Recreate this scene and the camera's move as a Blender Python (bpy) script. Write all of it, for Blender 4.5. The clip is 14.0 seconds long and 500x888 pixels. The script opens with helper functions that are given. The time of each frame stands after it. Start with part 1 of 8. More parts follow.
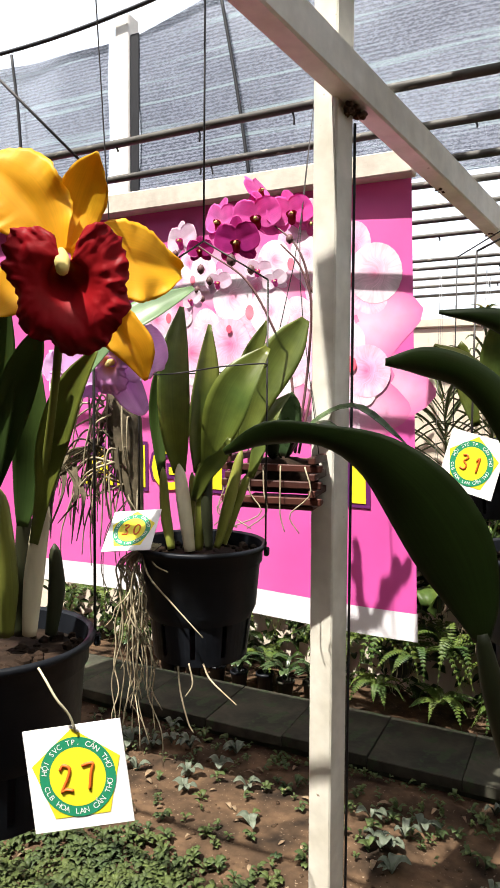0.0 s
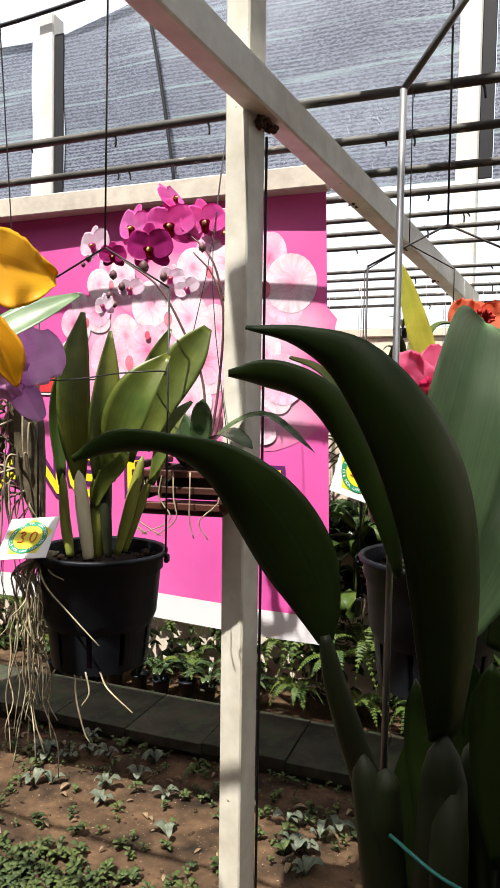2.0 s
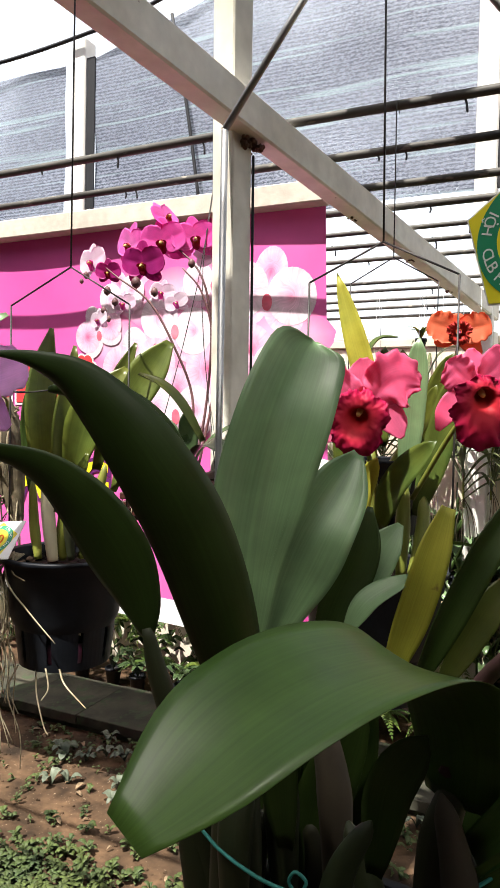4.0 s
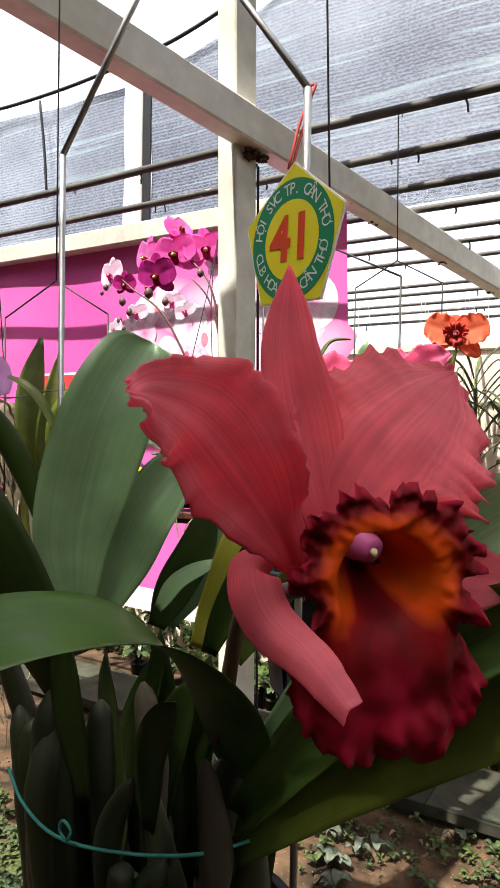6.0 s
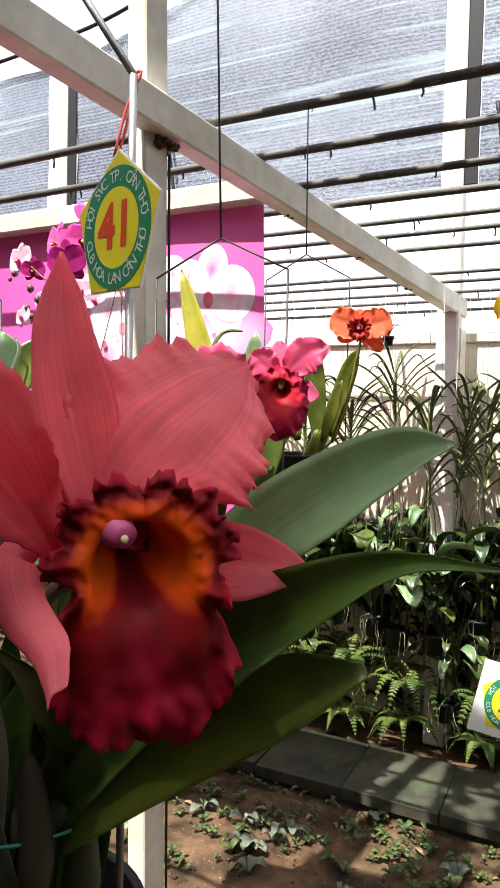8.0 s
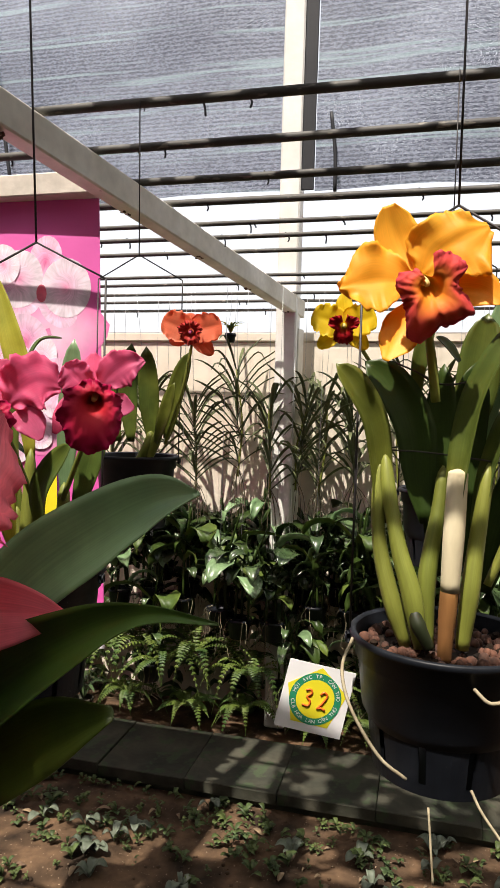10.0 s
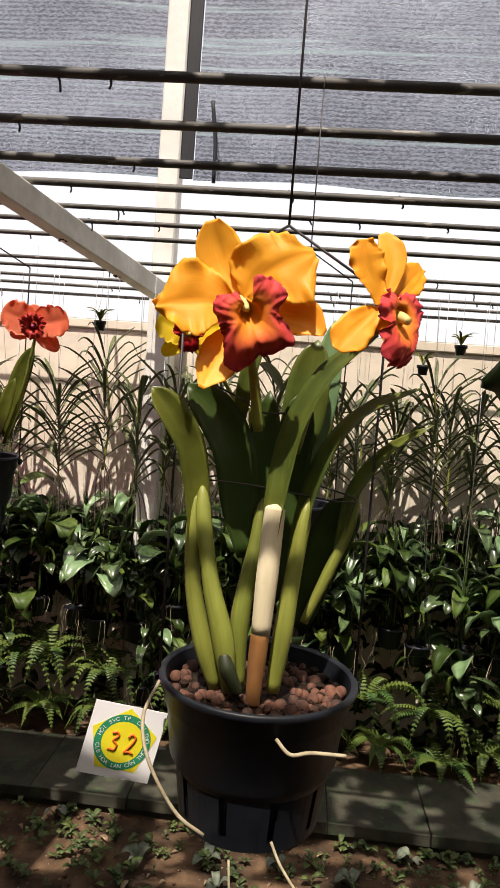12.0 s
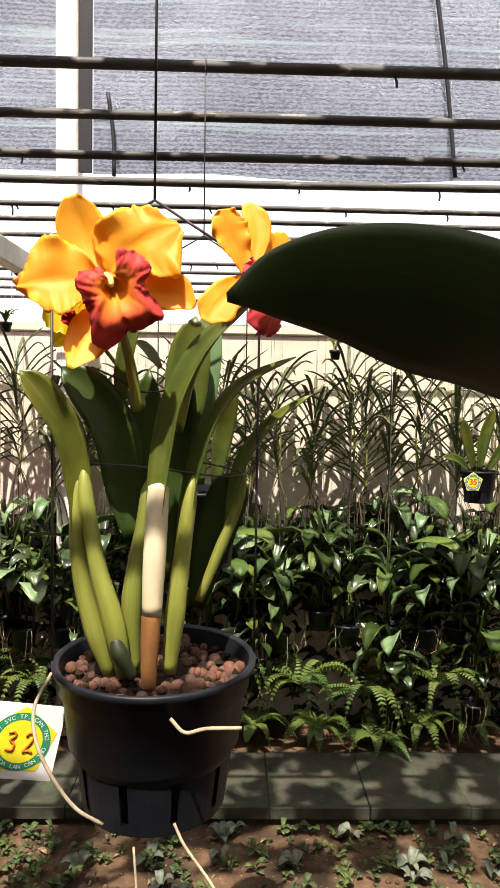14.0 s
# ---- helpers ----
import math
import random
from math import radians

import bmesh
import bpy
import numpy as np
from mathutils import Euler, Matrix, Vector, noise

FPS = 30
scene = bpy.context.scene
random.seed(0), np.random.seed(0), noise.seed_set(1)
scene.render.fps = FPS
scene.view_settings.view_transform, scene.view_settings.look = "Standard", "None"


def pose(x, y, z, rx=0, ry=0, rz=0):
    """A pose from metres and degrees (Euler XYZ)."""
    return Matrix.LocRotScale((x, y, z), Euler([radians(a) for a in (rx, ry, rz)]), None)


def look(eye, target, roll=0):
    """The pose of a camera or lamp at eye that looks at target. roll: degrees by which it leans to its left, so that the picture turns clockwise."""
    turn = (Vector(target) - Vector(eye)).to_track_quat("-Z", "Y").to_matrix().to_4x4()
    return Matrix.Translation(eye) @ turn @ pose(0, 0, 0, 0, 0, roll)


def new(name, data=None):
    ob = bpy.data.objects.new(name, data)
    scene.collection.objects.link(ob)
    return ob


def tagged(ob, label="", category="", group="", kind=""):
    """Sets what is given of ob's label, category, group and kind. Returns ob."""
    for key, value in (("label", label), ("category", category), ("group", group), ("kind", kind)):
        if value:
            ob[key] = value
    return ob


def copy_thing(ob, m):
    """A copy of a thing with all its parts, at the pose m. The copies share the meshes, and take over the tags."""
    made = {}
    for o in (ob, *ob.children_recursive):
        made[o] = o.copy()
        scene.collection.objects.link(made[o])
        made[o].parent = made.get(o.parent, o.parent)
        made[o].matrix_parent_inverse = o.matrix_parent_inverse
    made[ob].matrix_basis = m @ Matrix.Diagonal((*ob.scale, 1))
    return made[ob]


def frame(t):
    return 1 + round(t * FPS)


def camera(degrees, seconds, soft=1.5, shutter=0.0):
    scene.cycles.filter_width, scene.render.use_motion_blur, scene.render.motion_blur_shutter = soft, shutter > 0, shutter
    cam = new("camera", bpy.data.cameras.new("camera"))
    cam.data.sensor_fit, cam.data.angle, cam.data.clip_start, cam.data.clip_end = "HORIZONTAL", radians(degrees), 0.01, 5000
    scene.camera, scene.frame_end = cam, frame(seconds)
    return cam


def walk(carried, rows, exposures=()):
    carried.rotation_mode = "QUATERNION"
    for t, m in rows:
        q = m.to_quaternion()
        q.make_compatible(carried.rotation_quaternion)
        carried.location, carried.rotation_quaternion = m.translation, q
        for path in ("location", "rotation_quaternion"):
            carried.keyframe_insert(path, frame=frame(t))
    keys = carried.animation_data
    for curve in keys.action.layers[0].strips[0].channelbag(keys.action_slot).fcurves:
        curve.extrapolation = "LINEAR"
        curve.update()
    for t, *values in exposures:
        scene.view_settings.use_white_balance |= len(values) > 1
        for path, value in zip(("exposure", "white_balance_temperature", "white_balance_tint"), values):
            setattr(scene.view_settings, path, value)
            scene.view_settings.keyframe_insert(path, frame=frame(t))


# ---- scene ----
cam = camera(40.17, 14.0)
ROWS = [
    (0, 0.0000, 0.0000, 1.6000, 86.66, -0.47, 26.11),
    (0.5, 0.0115, 0.0032, 1.5964, 87.44, -0.79, 24.53),
    (1, 0.0267, -0.0096, 1.6002, 87.59, -1.06, 22.29),
    (1.5, 0.0308, -0.0048, 1.5970, 87.23, -0.95, 21.68),
    (2, 0.0531, 0.0122, 1.6024, 87.28, -1.11, 20.55),
    (4.5, 0.2710, 0.0441, 1.6078, 88.10, -1.05, 26.86),
    (5, 0.3326, 0.0628, 1.6082, 87.93, -0.90, 28.86),
    (5.5, 0.3831, 0.0749, 1.6084, 88.66, -1.34, 29.24),
    (6, 0.4075, 0.0894, 1.6024, 88.48, -0.94, 31.60),
    (6.5, 0.4343, 0.1133, 1.5932, 88.08, -0.79, 34.42),
    (7, 0.4412, 0.1277, 1.5918, 87.35, -0.51, 33.32),
    (7.5, 0.4628, 0.1206, 1.5995, 87.74, -1.28, 29.34),
    (8, 0.4725, 0.1236, 1.6022, 87.91, -1.39, 26.48),
    (8.5, 0.4765, 0.1315, 1.6023, 87.04, -1.77, 21.17),
    (9, 0.4854, 0.1146, 1.6059, 87.83, -1.83, 18.88),
    (11.5, 0.5811, 0.1847, 1.6785, 86.32, -3.52, 6.03),
    (12, 0.5886, 0.2033, 1.6823, 86.67, -4.37, 4.74),
    (12.5, 0.5997, 0.2162, 1.6865, 86.94, -3.95, 5.12),
    (13, 0.6300, 0.2400, 1.6880, 86.85, -3.35, 1.60),
    (13.5, 0.6439, 0.2257, 1.6816, 86.63, -2.70, -0.82),
    (14, 0.6443, 0.2114, 1.6622, 86.66, -0.90, -1.22),
]
walk(cam, [(t, pose(x, y, z, rx, ry, rz)) for t, x, y, z, rx, ry, rz in ROWS],
     [(0, 2.00, 6500, 10), (1, 1.87, 6500, 10), (2, 1.77, 6500, 10), (4.5, 2.12, 6500, 10), (5.5, 2.10, 6500, 10), (6.5, 2.30, 6500, 10), (7.5, 2.60, 6500, 10), (8.3, 2.10, 6500, 10), (9, 1.80, 6550, 10.5), (11.5, 1.49, 6900, 15), (13, 1.63, 6900, 15), (14, 2.00, 6900, 15)])

# ---- light ----
SUN_TO = Vector((-0.105, -0.42, 0.90)).normalized()
sun = new("sun", bpy.data.lights.new("sun", "SUN"))
sun.data.energy, sun.data.angle, sun.data.color = 5.0, radians(0.6), (1.0, 0.95, 0.86)
sun.matrix_world = look((0, 0, 8), Vector((0, 0, 8)) - SUN_TO)
world = bpy.data.worlds.new("sky")
scene.world = world
world.use_nodes = True
_wn = world.node_tree
_sky = _wn.nodes.new("ShaderNodeTexSky")
_sky.sky_type, _sky.sun_disc = "NISHITA", False
_sky.sun_elevation = math.asin(SUN_TO.z)
_sky.sun_rotation = math.atan2(SUN_TO.x, SUN_TO.y)
_sky.dust_density, _sky.air_density, _sky.ozone_density = 6.0, 1.0, 0.6
# bright humid haze over the whole sky
_haze = _wn.nodes.new("ShaderNodeMix")
_haze.data_type = "RGBA"
_haze.inputs["Factor"].default_value = 0.6
_haze.inputs["B"].default_value = (5.2, 5.3, 5.35, 1)
_wn.links.new(_sky.outputs[0], _haze.inputs["A"])
_wn.links.new(_haze.outputs["Result"], _wn.nodes["Background"].inputs[0])
_wn.nodes["Background"].inputs[1].default_value = 0.092

# ---- materials ----
MATS = {}


def mat(name, base, rough=0.55, var=0.25, scale=30.0, bump=0.15, metal=0.0, through_light=0.0, second=None, spec=0.4,
        stretch=(1, 1, 1), uvramp=None, vein=0.0, coat=0.0, spots=None):
    """A procedural surface: two scales of noise in the colour, bump, optional light through thin leaves."""
    if name in MATS:
        return MATS[name]
    m = bpy.data.materials.new(name)
    m.use_nodes = True
    t = m.node_tree
    n, l = t.nodes, t.links
    b = n["Principled BSDF"]
    tc = n.new("ShaderNodeTexCoord")
    mp = n.new("ShaderNodeMapping")
    mp.inputs["Scale"].default_value = stretch
    l.new(tc.outputs["Object"], mp.inputs[0])
    big, fine = n.new("ShaderNodeTexNoise"), n.new("ShaderNodeTexNoise")
    for q, s, d in ((big, scale * 0.22, 3), (fine, scale, 6)):
        q.inputs["Scale"].default_value, q.inputs["Detail"].default_value = s, d
        l.new(mp.outputs[0], q.inputs["Vector"])
    second = second or tuple(c * (1 - 0.6 * var) for c in base)
    mix = n.new("ShaderNodeMix")
    mix.data_type = "RGBA"
    mix.inputs["A"].default_value, mix.inputs["B"].default_value = (*base, 1), (*second, 1)
    ramp = n.new("ShaderNodeMapRange")
    ramp.inputs["From Min"].default_value, ramp.inputs["From Max"].default_value = 0.35, 0.68
    l.new(big.outputs["Fac"], ramp.inputs["Value"])
    l.new(ramp.outputs[0], mix.inputs["Factor"])
    colour = mix.outputs["Result"]
    if uvramp:
        uv = n.new("ShaderNodeUVMap")
        sep = n.new("ShaderNodeSeparateXYZ")
        l.new(uv.outputs[0], sep.inputs[0])
        wob = n.new("ShaderNodeMath")
        wob.operation = "MULTIPLY_ADD"
        wob.inputs[1].default_value, wob.inputs[2].default_value = 0.18, -0.09
        l.new(fine.outputs["Fac"], wob.inputs[0])
        add = n.new("ShaderNodeMath")
        l.new(sep.outputs[0], add.inputs[0])
        l.new(wob.outputs[0], add.inputs[1])
        cr = n.new("ShaderNodeValToRGB")
        els = cr.color_ramp.elements
        while len(els) < len(uvramp):
            els.new(0.5)
        for e, (p, c) in zip(els, uvramp):
            e.position, e.color = p, (*c, 1)
        l.new(add.outputs[0], cr.inputs[0])
        m2 = n.new("ShaderNodeMix")
        m2.data_type, m2.blend_type = "RGBA", "MULTIPLY"
        m2.inputs["Factor"].default_value = 1.0
        l.new(cr.outputs[0], m2.inputs["A"])
        l.new(colour, m2.inputs["B"])
        colour = m2.outputs["Result"]
    if vein:
        uv2 = n.new("ShaderNodeUVMap")
        s2 = n.new("ShaderNodeSeparateXYZ")
        l.new(uv2.outputs[0], s2.inputs[0])
        wv = n.new("ShaderNodeTexNoise")
        wv.noise_dimensions = "2D"
        cb = n.new("ShaderNodeCombineXYZ")
        sc = n.new("ShaderNodeMath")
        sc.operation = "MULTIPLY"
        sc.inputs[1].default_value = 22.0
        l.new(s2.outputs[1], sc.inputs[0])
        l.new(sc.outputs[0], cb.inputs[1])
        l.new(s2.outputs[0], cb.inputs[0])
        l.new(cb.outputs[0], wv.inputs["Vector"])
        wv.inputs["Scale"].default_value, wv.inputs["Detail"].default_value = 1.6, 3
        mr = n.new("ShaderNodeMapRange")
        mr.inputs["To Min"].default_value, mr.inputs["To Max"].default_value = 1 - vein, 1 + vein * 0.6
        mr.inputs["From Min"].default_value, mr.inputs["From Max"].default_value = 0.3, 0.7
        l.new(wv.outputs["Fac"], mr.inputs["Value"])
        m3 = n.new("ShaderNodeMix")
        m3.data_type, m3.blend_type = "RGBA", "MULTIPLY"
        m3.inputs["Factor"].default_value = 1.0
        l.new(colour, m3.inputs["A"])
        l.new(mr.outputs[0], m3.inputs["B"])
        colour = m3.outputs["Result"]
    if spots:
        vo = n.new("ShaderNodeTexNoise")
        vo.inputs["Scale"].default_value, vo.inputs["Detail"].default_value = spots[1], 4
        l.new(mp.outputs[0], vo.inputs["Vector"])
        r3 = n.new("ShaderNodeMapRange")
        r3.inputs["From Min"].default_value, r3.inputs["From Max"].default_value = spots[2], spots[2] + 0.06
        l.new(vo.outputs["Fac"], r3.inputs["Value"])
        m4 = n.new("ShaderNodeMix")
        m4.data_type = "RGBA"
        l.new(r3.outputs[0], m4.inputs["Factor"])
        l.new(colour, m4.inputs["A"])
        m4.inputs["B"].default_value = (*spots[0], 1)
        colour = m4.outputs["Result"]
    fv = n.new("ShaderNodeMapRange")
    fv.inputs["To Min"].default_value, fv.inputs["To Max"].default_value = 1 - var * 0.5, 1 + var * 0.3
    fv.inputs["From Min"].default_value, fv.inputs["From Max"].default_value = 0.3, 0.7
    l.new(fine.outputs["Fac"], fv.inputs["Value"])
    oi = n.new("ShaderNodeObjectInfo")
    rv = n.new("ShaderNodeMapRange")
    rv.inputs["To Min"].default_value, rv.inputs["To Max"].default_value = 1 - var * 0.35, 1 + var * 0.35
    l.new(oi.outputs["Random"], rv.inputs["Value"])
    mm = n.new("ShaderNodeMath")
    mm.operation = "MULTIPLY"
    l.new(fv.outputs[0], mm.inputs[0])
    l.new(rv.outputs[0], mm.inputs[1])
    last = n.new("ShaderNodeMix")
    last.data_type, last.blend_type = "RGBA", "MULTIPLY"
    last.inputs["Factor"].default_value = 1.0
    l.new(colour, last.inputs["A"])
    l.new(mm.outputs[0], last.inputs["B"])
    l.new(last.outputs["Result"], b.inputs["Base Color"])
    b.inputs["Roughness"].default_value, b.inputs["Metallic"].default_value = rough, metal
    b.inputs["Specular IOR Level"].default_value = spec
    b.inputs["Coat Weight"].default_value = coat
    rr = n.new("ShaderNodeMapRange")
    rr.inputs["To Min"].default_value, rr.inputs["To Max"].default_value = max(0.05, rough - 0.1), min(1, rough + 0.12)
    l.new(fine.outputs["Fac"], rr.inputs["Value"])
    l.new(rr.outputs[0], b.inputs["Roughness"])
    if bump:
        bp = n.new("ShaderNodeBump")
        bp.inputs["Strength"].default_value, bp.inputs["Distance"].default_value = bump, 0.15 / scale
        l.new(fine.outputs["Fac"], bp.inputs["Height"])
        l.new(bp.outputs[0], b.inputs["Normal"])
    if through_light:
        tr = n.new("ShaderNodeBsdfTranslucent")
        l.new(last.outputs["Result"], tr.inputs[0])
        ms = n.new("ShaderNodeMixShader")
        ms.inputs[0].default_value = through_light
        l.new(b.outputs[0], ms.inputs[1])
        l.new(tr.outputs[0], ms.inputs[2])
        l.new(ms.outputs[0], n["Material Output"].inputs[0])
    MATS[name] = m
    return m


def net_material(name, holes=0.51):
    """Woven shade cloth: dark blue-grey threads in rows, lighter teal rows, and real gaps between the threads."""
    m = bpy.data.materials.new(name)
    m.use_nodes = True
    n, l = m.node_tree.nodes, m.node_tree.links
    b = n["Principled BSDF"]
    tc = n.new("ShaderNodeTexCoord")
    outs = []
    for sc, det, s in (((22, 1, 60), 4, 2.6), ((0.7, 1, 30), 2, 1.0), ((60, 1, 160), 3, 2.2), ((0.8, 1, 1.2), 3, 1.0)):
        mp = n.new("ShaderNodeMapping")
        mp.inputs["Scale"].default_value = sc
        l.new(tc.outputs["Object"], mp.inputs[0])
        q = n.new("ShaderNodeTexNoise")
        q.inputs["Scale"].default_value, q.inputs["Detail"].default_value = s, det
        l.new(mp.outputs[0], q.inputs["Vector"])
        outs.append(q.outputs["Fac"])
    wv = n.new("ShaderNodeTexWave")
    wv.wave_type, wv.bands_direction = "BANDS", "Z"
    wv.inputs["Scale"].default_value, wv.inputs["Distortion"].default_value = 15.0, 1.2
    wv.inputs["Detail"].default_value, wv.inputs["Detail Scale"].default_value = 3.0, 2.5
    l.new(tc.outputs["Object"], wv.inputs["Vector"])
    rows = n.new("ShaderNodeMath")
    rows.operation = "MULTIPLY_ADD"
    l.new(wv.outputs["Fac"], rows.inputs[0])
    rows.inputs[1].default_value = 0.22
    half = n.new("ShaderNodeMath")
    half.operation = "MULTIPLY_ADD"
    l.new(outs[0], half.inputs[0])
    half.inputs[1].default_value, half.inputs[2].default_value = 1.1, -0.16
    l.new(half.outputs[0], rows.inputs[2])
    cr = n.new("ShaderNodeValToRGB")
    e = cr.color_ramp.elements
    e[0].position, e[0].color = 0.36, (0.03, 0.04, 0.07, 1)
    e[1].position, e[1].color = 0.64, (0.20, 0.225, 0.30, 1)
    l.new(rows.outputs[0], cr.inputs[0])
    st = n.new("ShaderNodeMapRange")
    st.inputs["From Min"].default_value, st.inputs["From Max"].default_value = 0.60, 0.68
    st.inputs["To Max"].default_value = 0.65
    l.new(outs[1], st.inputs["Value"])
    mx = n.new("ShaderNodeMix")
    mx.data_type = "RGBA"
    l.new(st.outputs[0], mx.inputs["Factor"])
    l.new(cr.outputs[0], mx.inputs["A"])
    mx.inputs["B"].default_value = (0.30, 0.42, 0.45, 1)
    l.new(mx.outputs["Result"], b.inputs["Base Color"])
    b.inputs["Roughness"].default_value = 0.6
    av = n.new("ShaderNodeMath")
    av.operation = "MULTIPLY_ADD"
    l.new(outs[3], av.inputs[0])
    av.inputs[1].default_value = 0.35
    l.new(outs[2], av.inputs[2])
    hl = n.new("ShaderNodeMapRange")
    hl.inputs["From Min"].default_value, hl.inputs["From Max"].default_value = holes + 0.175, holes + 0.30
    hl.inputs["To Max"].default_value = 0.8
    l.new(av.outputs[0], hl.inputs["Value"])
    tr = n.new("ShaderNodeBsdfTransparent")
    ms = n.new("ShaderNodeMixShader")
    l.new(hl.outputs[0], ms.inputs[0])
    l.new(b.outputs[0], ms.inputs[1])
    l.new(tr.outputs[0], ms.inputs[2])
    l.new(ms.outputs[0], n["Material Output"].inputs[0])
    return m


M_SOIL = mat("soil", (0.115, 0.070, 0.040), 0.95, 0.6, 26, 0.9, second=(0.022, 0.015, 0.010), spec=0.15, spots=((0.27, 0.2, 0.14), 90, 0.66))
M_SLAB = mat("concrete_slab", (0.068, 0.064, 0.046), 0.85, 0.5, 22, 0.5, second=(0.028, 0.031, 0.023), spec=0.2, spots=((0.045, 0.06, 0.033), 14, 0.58))
M_PAINT = mat("cream_paint", (0.86, 0.83, 0.74), 0.5, 0.16, 30, 0.2, second=(0.66, 0.62, 0.52), spots=((0.30, 0.22, 0.15), 42, 0.74))
M_WHITE = mat("white_concrete", (0.80, 0.79, 0.75), 0.6, 0.12, 20, 0.25, second=(0.7, 0.69, 0.64))
M_DARK = mat("dark_strip", (0.014, 0.015, 0.02), 0.6, 0.3, 40, 0.2)
M_WALL = mat("cream_wall", (0.80, 0.72, 0.60), 0.8, 0.2, 9, 0.3, second=(0.72, 0.63, 0.51))
M_RAIL = mat("weathered_pipe", (0.10, 0.095, 0.085), 0.6, 0.6, 60, 0.5, second=(0.045, 0.042, 0.04), spots=((0.22, 0.2, 0.17), 70, 0.62), stretch=(0.3, 1, 1))
M_RUST = mat("rusty_weld", (0.05, 0.03, 0.02), 0.9, 0.6, 120, 1.0, second=(0.12, 0.05, 0.02))
M_WIRE = mat("galvanised_wire", (0.42, 0.42, 0.43), 0.4, 0.2, 80, 0.1, metal=0.8)
M_DWIRE = mat("dark_wire", (0.05, 0.045, 0.045), 0.5, 0.2, 80, 0.1, metal=0.4)
M_POT = mat("black_plastic", (0.0065, 0.0078, 0.011), 0.42, 0.5, 45, 0.15, spec=0.20, second=(0.012, 0.014, 0.018), spots=((0.07, 0.07, 0.07), 110, 0.74))
M_SUBS = mat("potting_mix", (0.035, 0.022, 0.015), 0.95, 0.7, 90, 1.0, second=(0.012, 0.009, 0.007), spec=0.08)
M_CLAY = mat("clay_pellet", (0.12, 0.05, 0.03), 0.85, 0.9, 120, 0.5, second=(0.035, 0.018, 0.013))
M_TAN = mat("tan_sheath", (0.42, 0.20, 0.05), 0.7, 0.5, 60, 0.3, second=(0.22, 0.09, 0.03), stretch=(1, 1, 0.3))
# old brown sheath, its colour also lowered for shade at the plant's base
M_DSH = mat("shaded_old_sheath", (0.065, 0.050, 0.032), 0.8, 0.6, 60, 0.4, second=(0.035, 0.028, 0.018), stretch=(1, 1, 0.2))
M_ROOT = mat("pale_root", (0.46, 0.40, 0.27), 0.8, 0.4, 150, 0.4, second=(0.26, 0.21, 0.13))
# leaf green lowered to stand in for shaded undersides and backlit leaves
M_LEAFD = mat("shaded_leaf", (0.038, 0.066, 0.012), 0.40, 0.4, 26, 0.10, second=(0.025, 0.048, 0.010), through_light=0.14, vein=0.12, spec=0.3)
M_LEAF = mat("cattleya_leaf", (0.135, 0.15, 0.022), 0.36, 0.5, 34, 0.12, second=(0.07, 0.115, 0.024), through_light=0.2, vein=0.10, spec=0.45, spots=((0.11, 0.11, 0.05), 60, 0.74))
M_LEAFB = mat("glaucous_leaf", (0.20, 0.31, 0.15), 0.32, 0.45, 26, 0.10, second=(0.12, 0.21, 0.095), through_light=0.14, vein=0.12, spec=0.55)
M_LEAFG = mat("broad_green_leaf", (0.105, 0.19, 0.035), 0.34, 0.4, 26, 0.10, second=(0.065, 0.135, 0.028), through_light=0.32, vein=0.12, spec=0.45)
M_LEAFO = mat("olive_leaf", (0.145, 0.17, 0.022), 0.36, 0.5, 34, 0.12, second=(0.07, 0.11, 0.02), through_light=0.25, vein=0.10, spec=0.4)
M_LEAFY = mat("yellow_leaf", (0.58, 0.52, 0.06), 0.45, 0.4, 30, 0.1, second=(0.34, 0.36, 0.05), through_light=0.35, vein=0.1, spots=((0.12, 0.07, 0.03), 45, 0.70))
M_STEM = mat("pseudobulb", (0.16, 0.19, 0.03), 0.5, 0.5, 40, 0.2, second=(0.22, 0.225, 0.04), stretch=(1, 1, 0.25), vein=0.1)
# pseudobulb darkened in colour, standing in for the shade under the leaves
M_STEMD = mat("shaded_pseudobulb", (0.016, 0.026, 0.007), 0.55, 0.5, 40, 0.2, second=(0.028, 0.026, 0.012), stretch=(1, 1, 0.25), vein=0.1)
M_SHEATH = mat("papery_sheath", (0.66, 0.60, 0.42), 0.75, 0.35, 60, 0.4, second=(0.50, 0.40, 0.24), stretch=(1, 1, 0.2))
M_FOLI = mat("dark_foliage", (0.09, 0.14, 0.055), 0.28, 1.0, 30, 0.1, second=(0.03, 0.06, 0.024), through_light=0.15, spec=0.6)
M_FERN = mat("fern_frond", (0.13, 0.18, 0.03), 0.5, 0.5, 30, 0.1, second=(0.05, 0.11, 0.025), through_light=0.28)
M_VANDA = mat("vanda_leaf", (0.08, 0.10, 0.045), 0.45, 0.7, 40, 0.1, second=(0.13, 0.15, 0.06), through_light=0.12)
M_WEED = mat("weed_leaf", (0.10, 0.135, 0.034), 0.6, 0.9, 40, 0.1, second=(0.05, 0.085, 0.03), through_light=0.15)
M_TAG = mat("white_card", (0.80, 0.79, 0.80), 0.35, 0.05, 30, 0.03)
M_TAGY = mat("tag_yellow", (0.78, 0.68, 0.03), 0.35, 0.08, 30, 0.02)
M_TAGG = mat("tag_green", (0.02, 0.24, 0.12), 0.35, 0.08, 30, 0.02)
M_TAGR = mat("tag_red", (0.72, 0.08, 0.03), 0.35, 0.08, 30, 0.02)
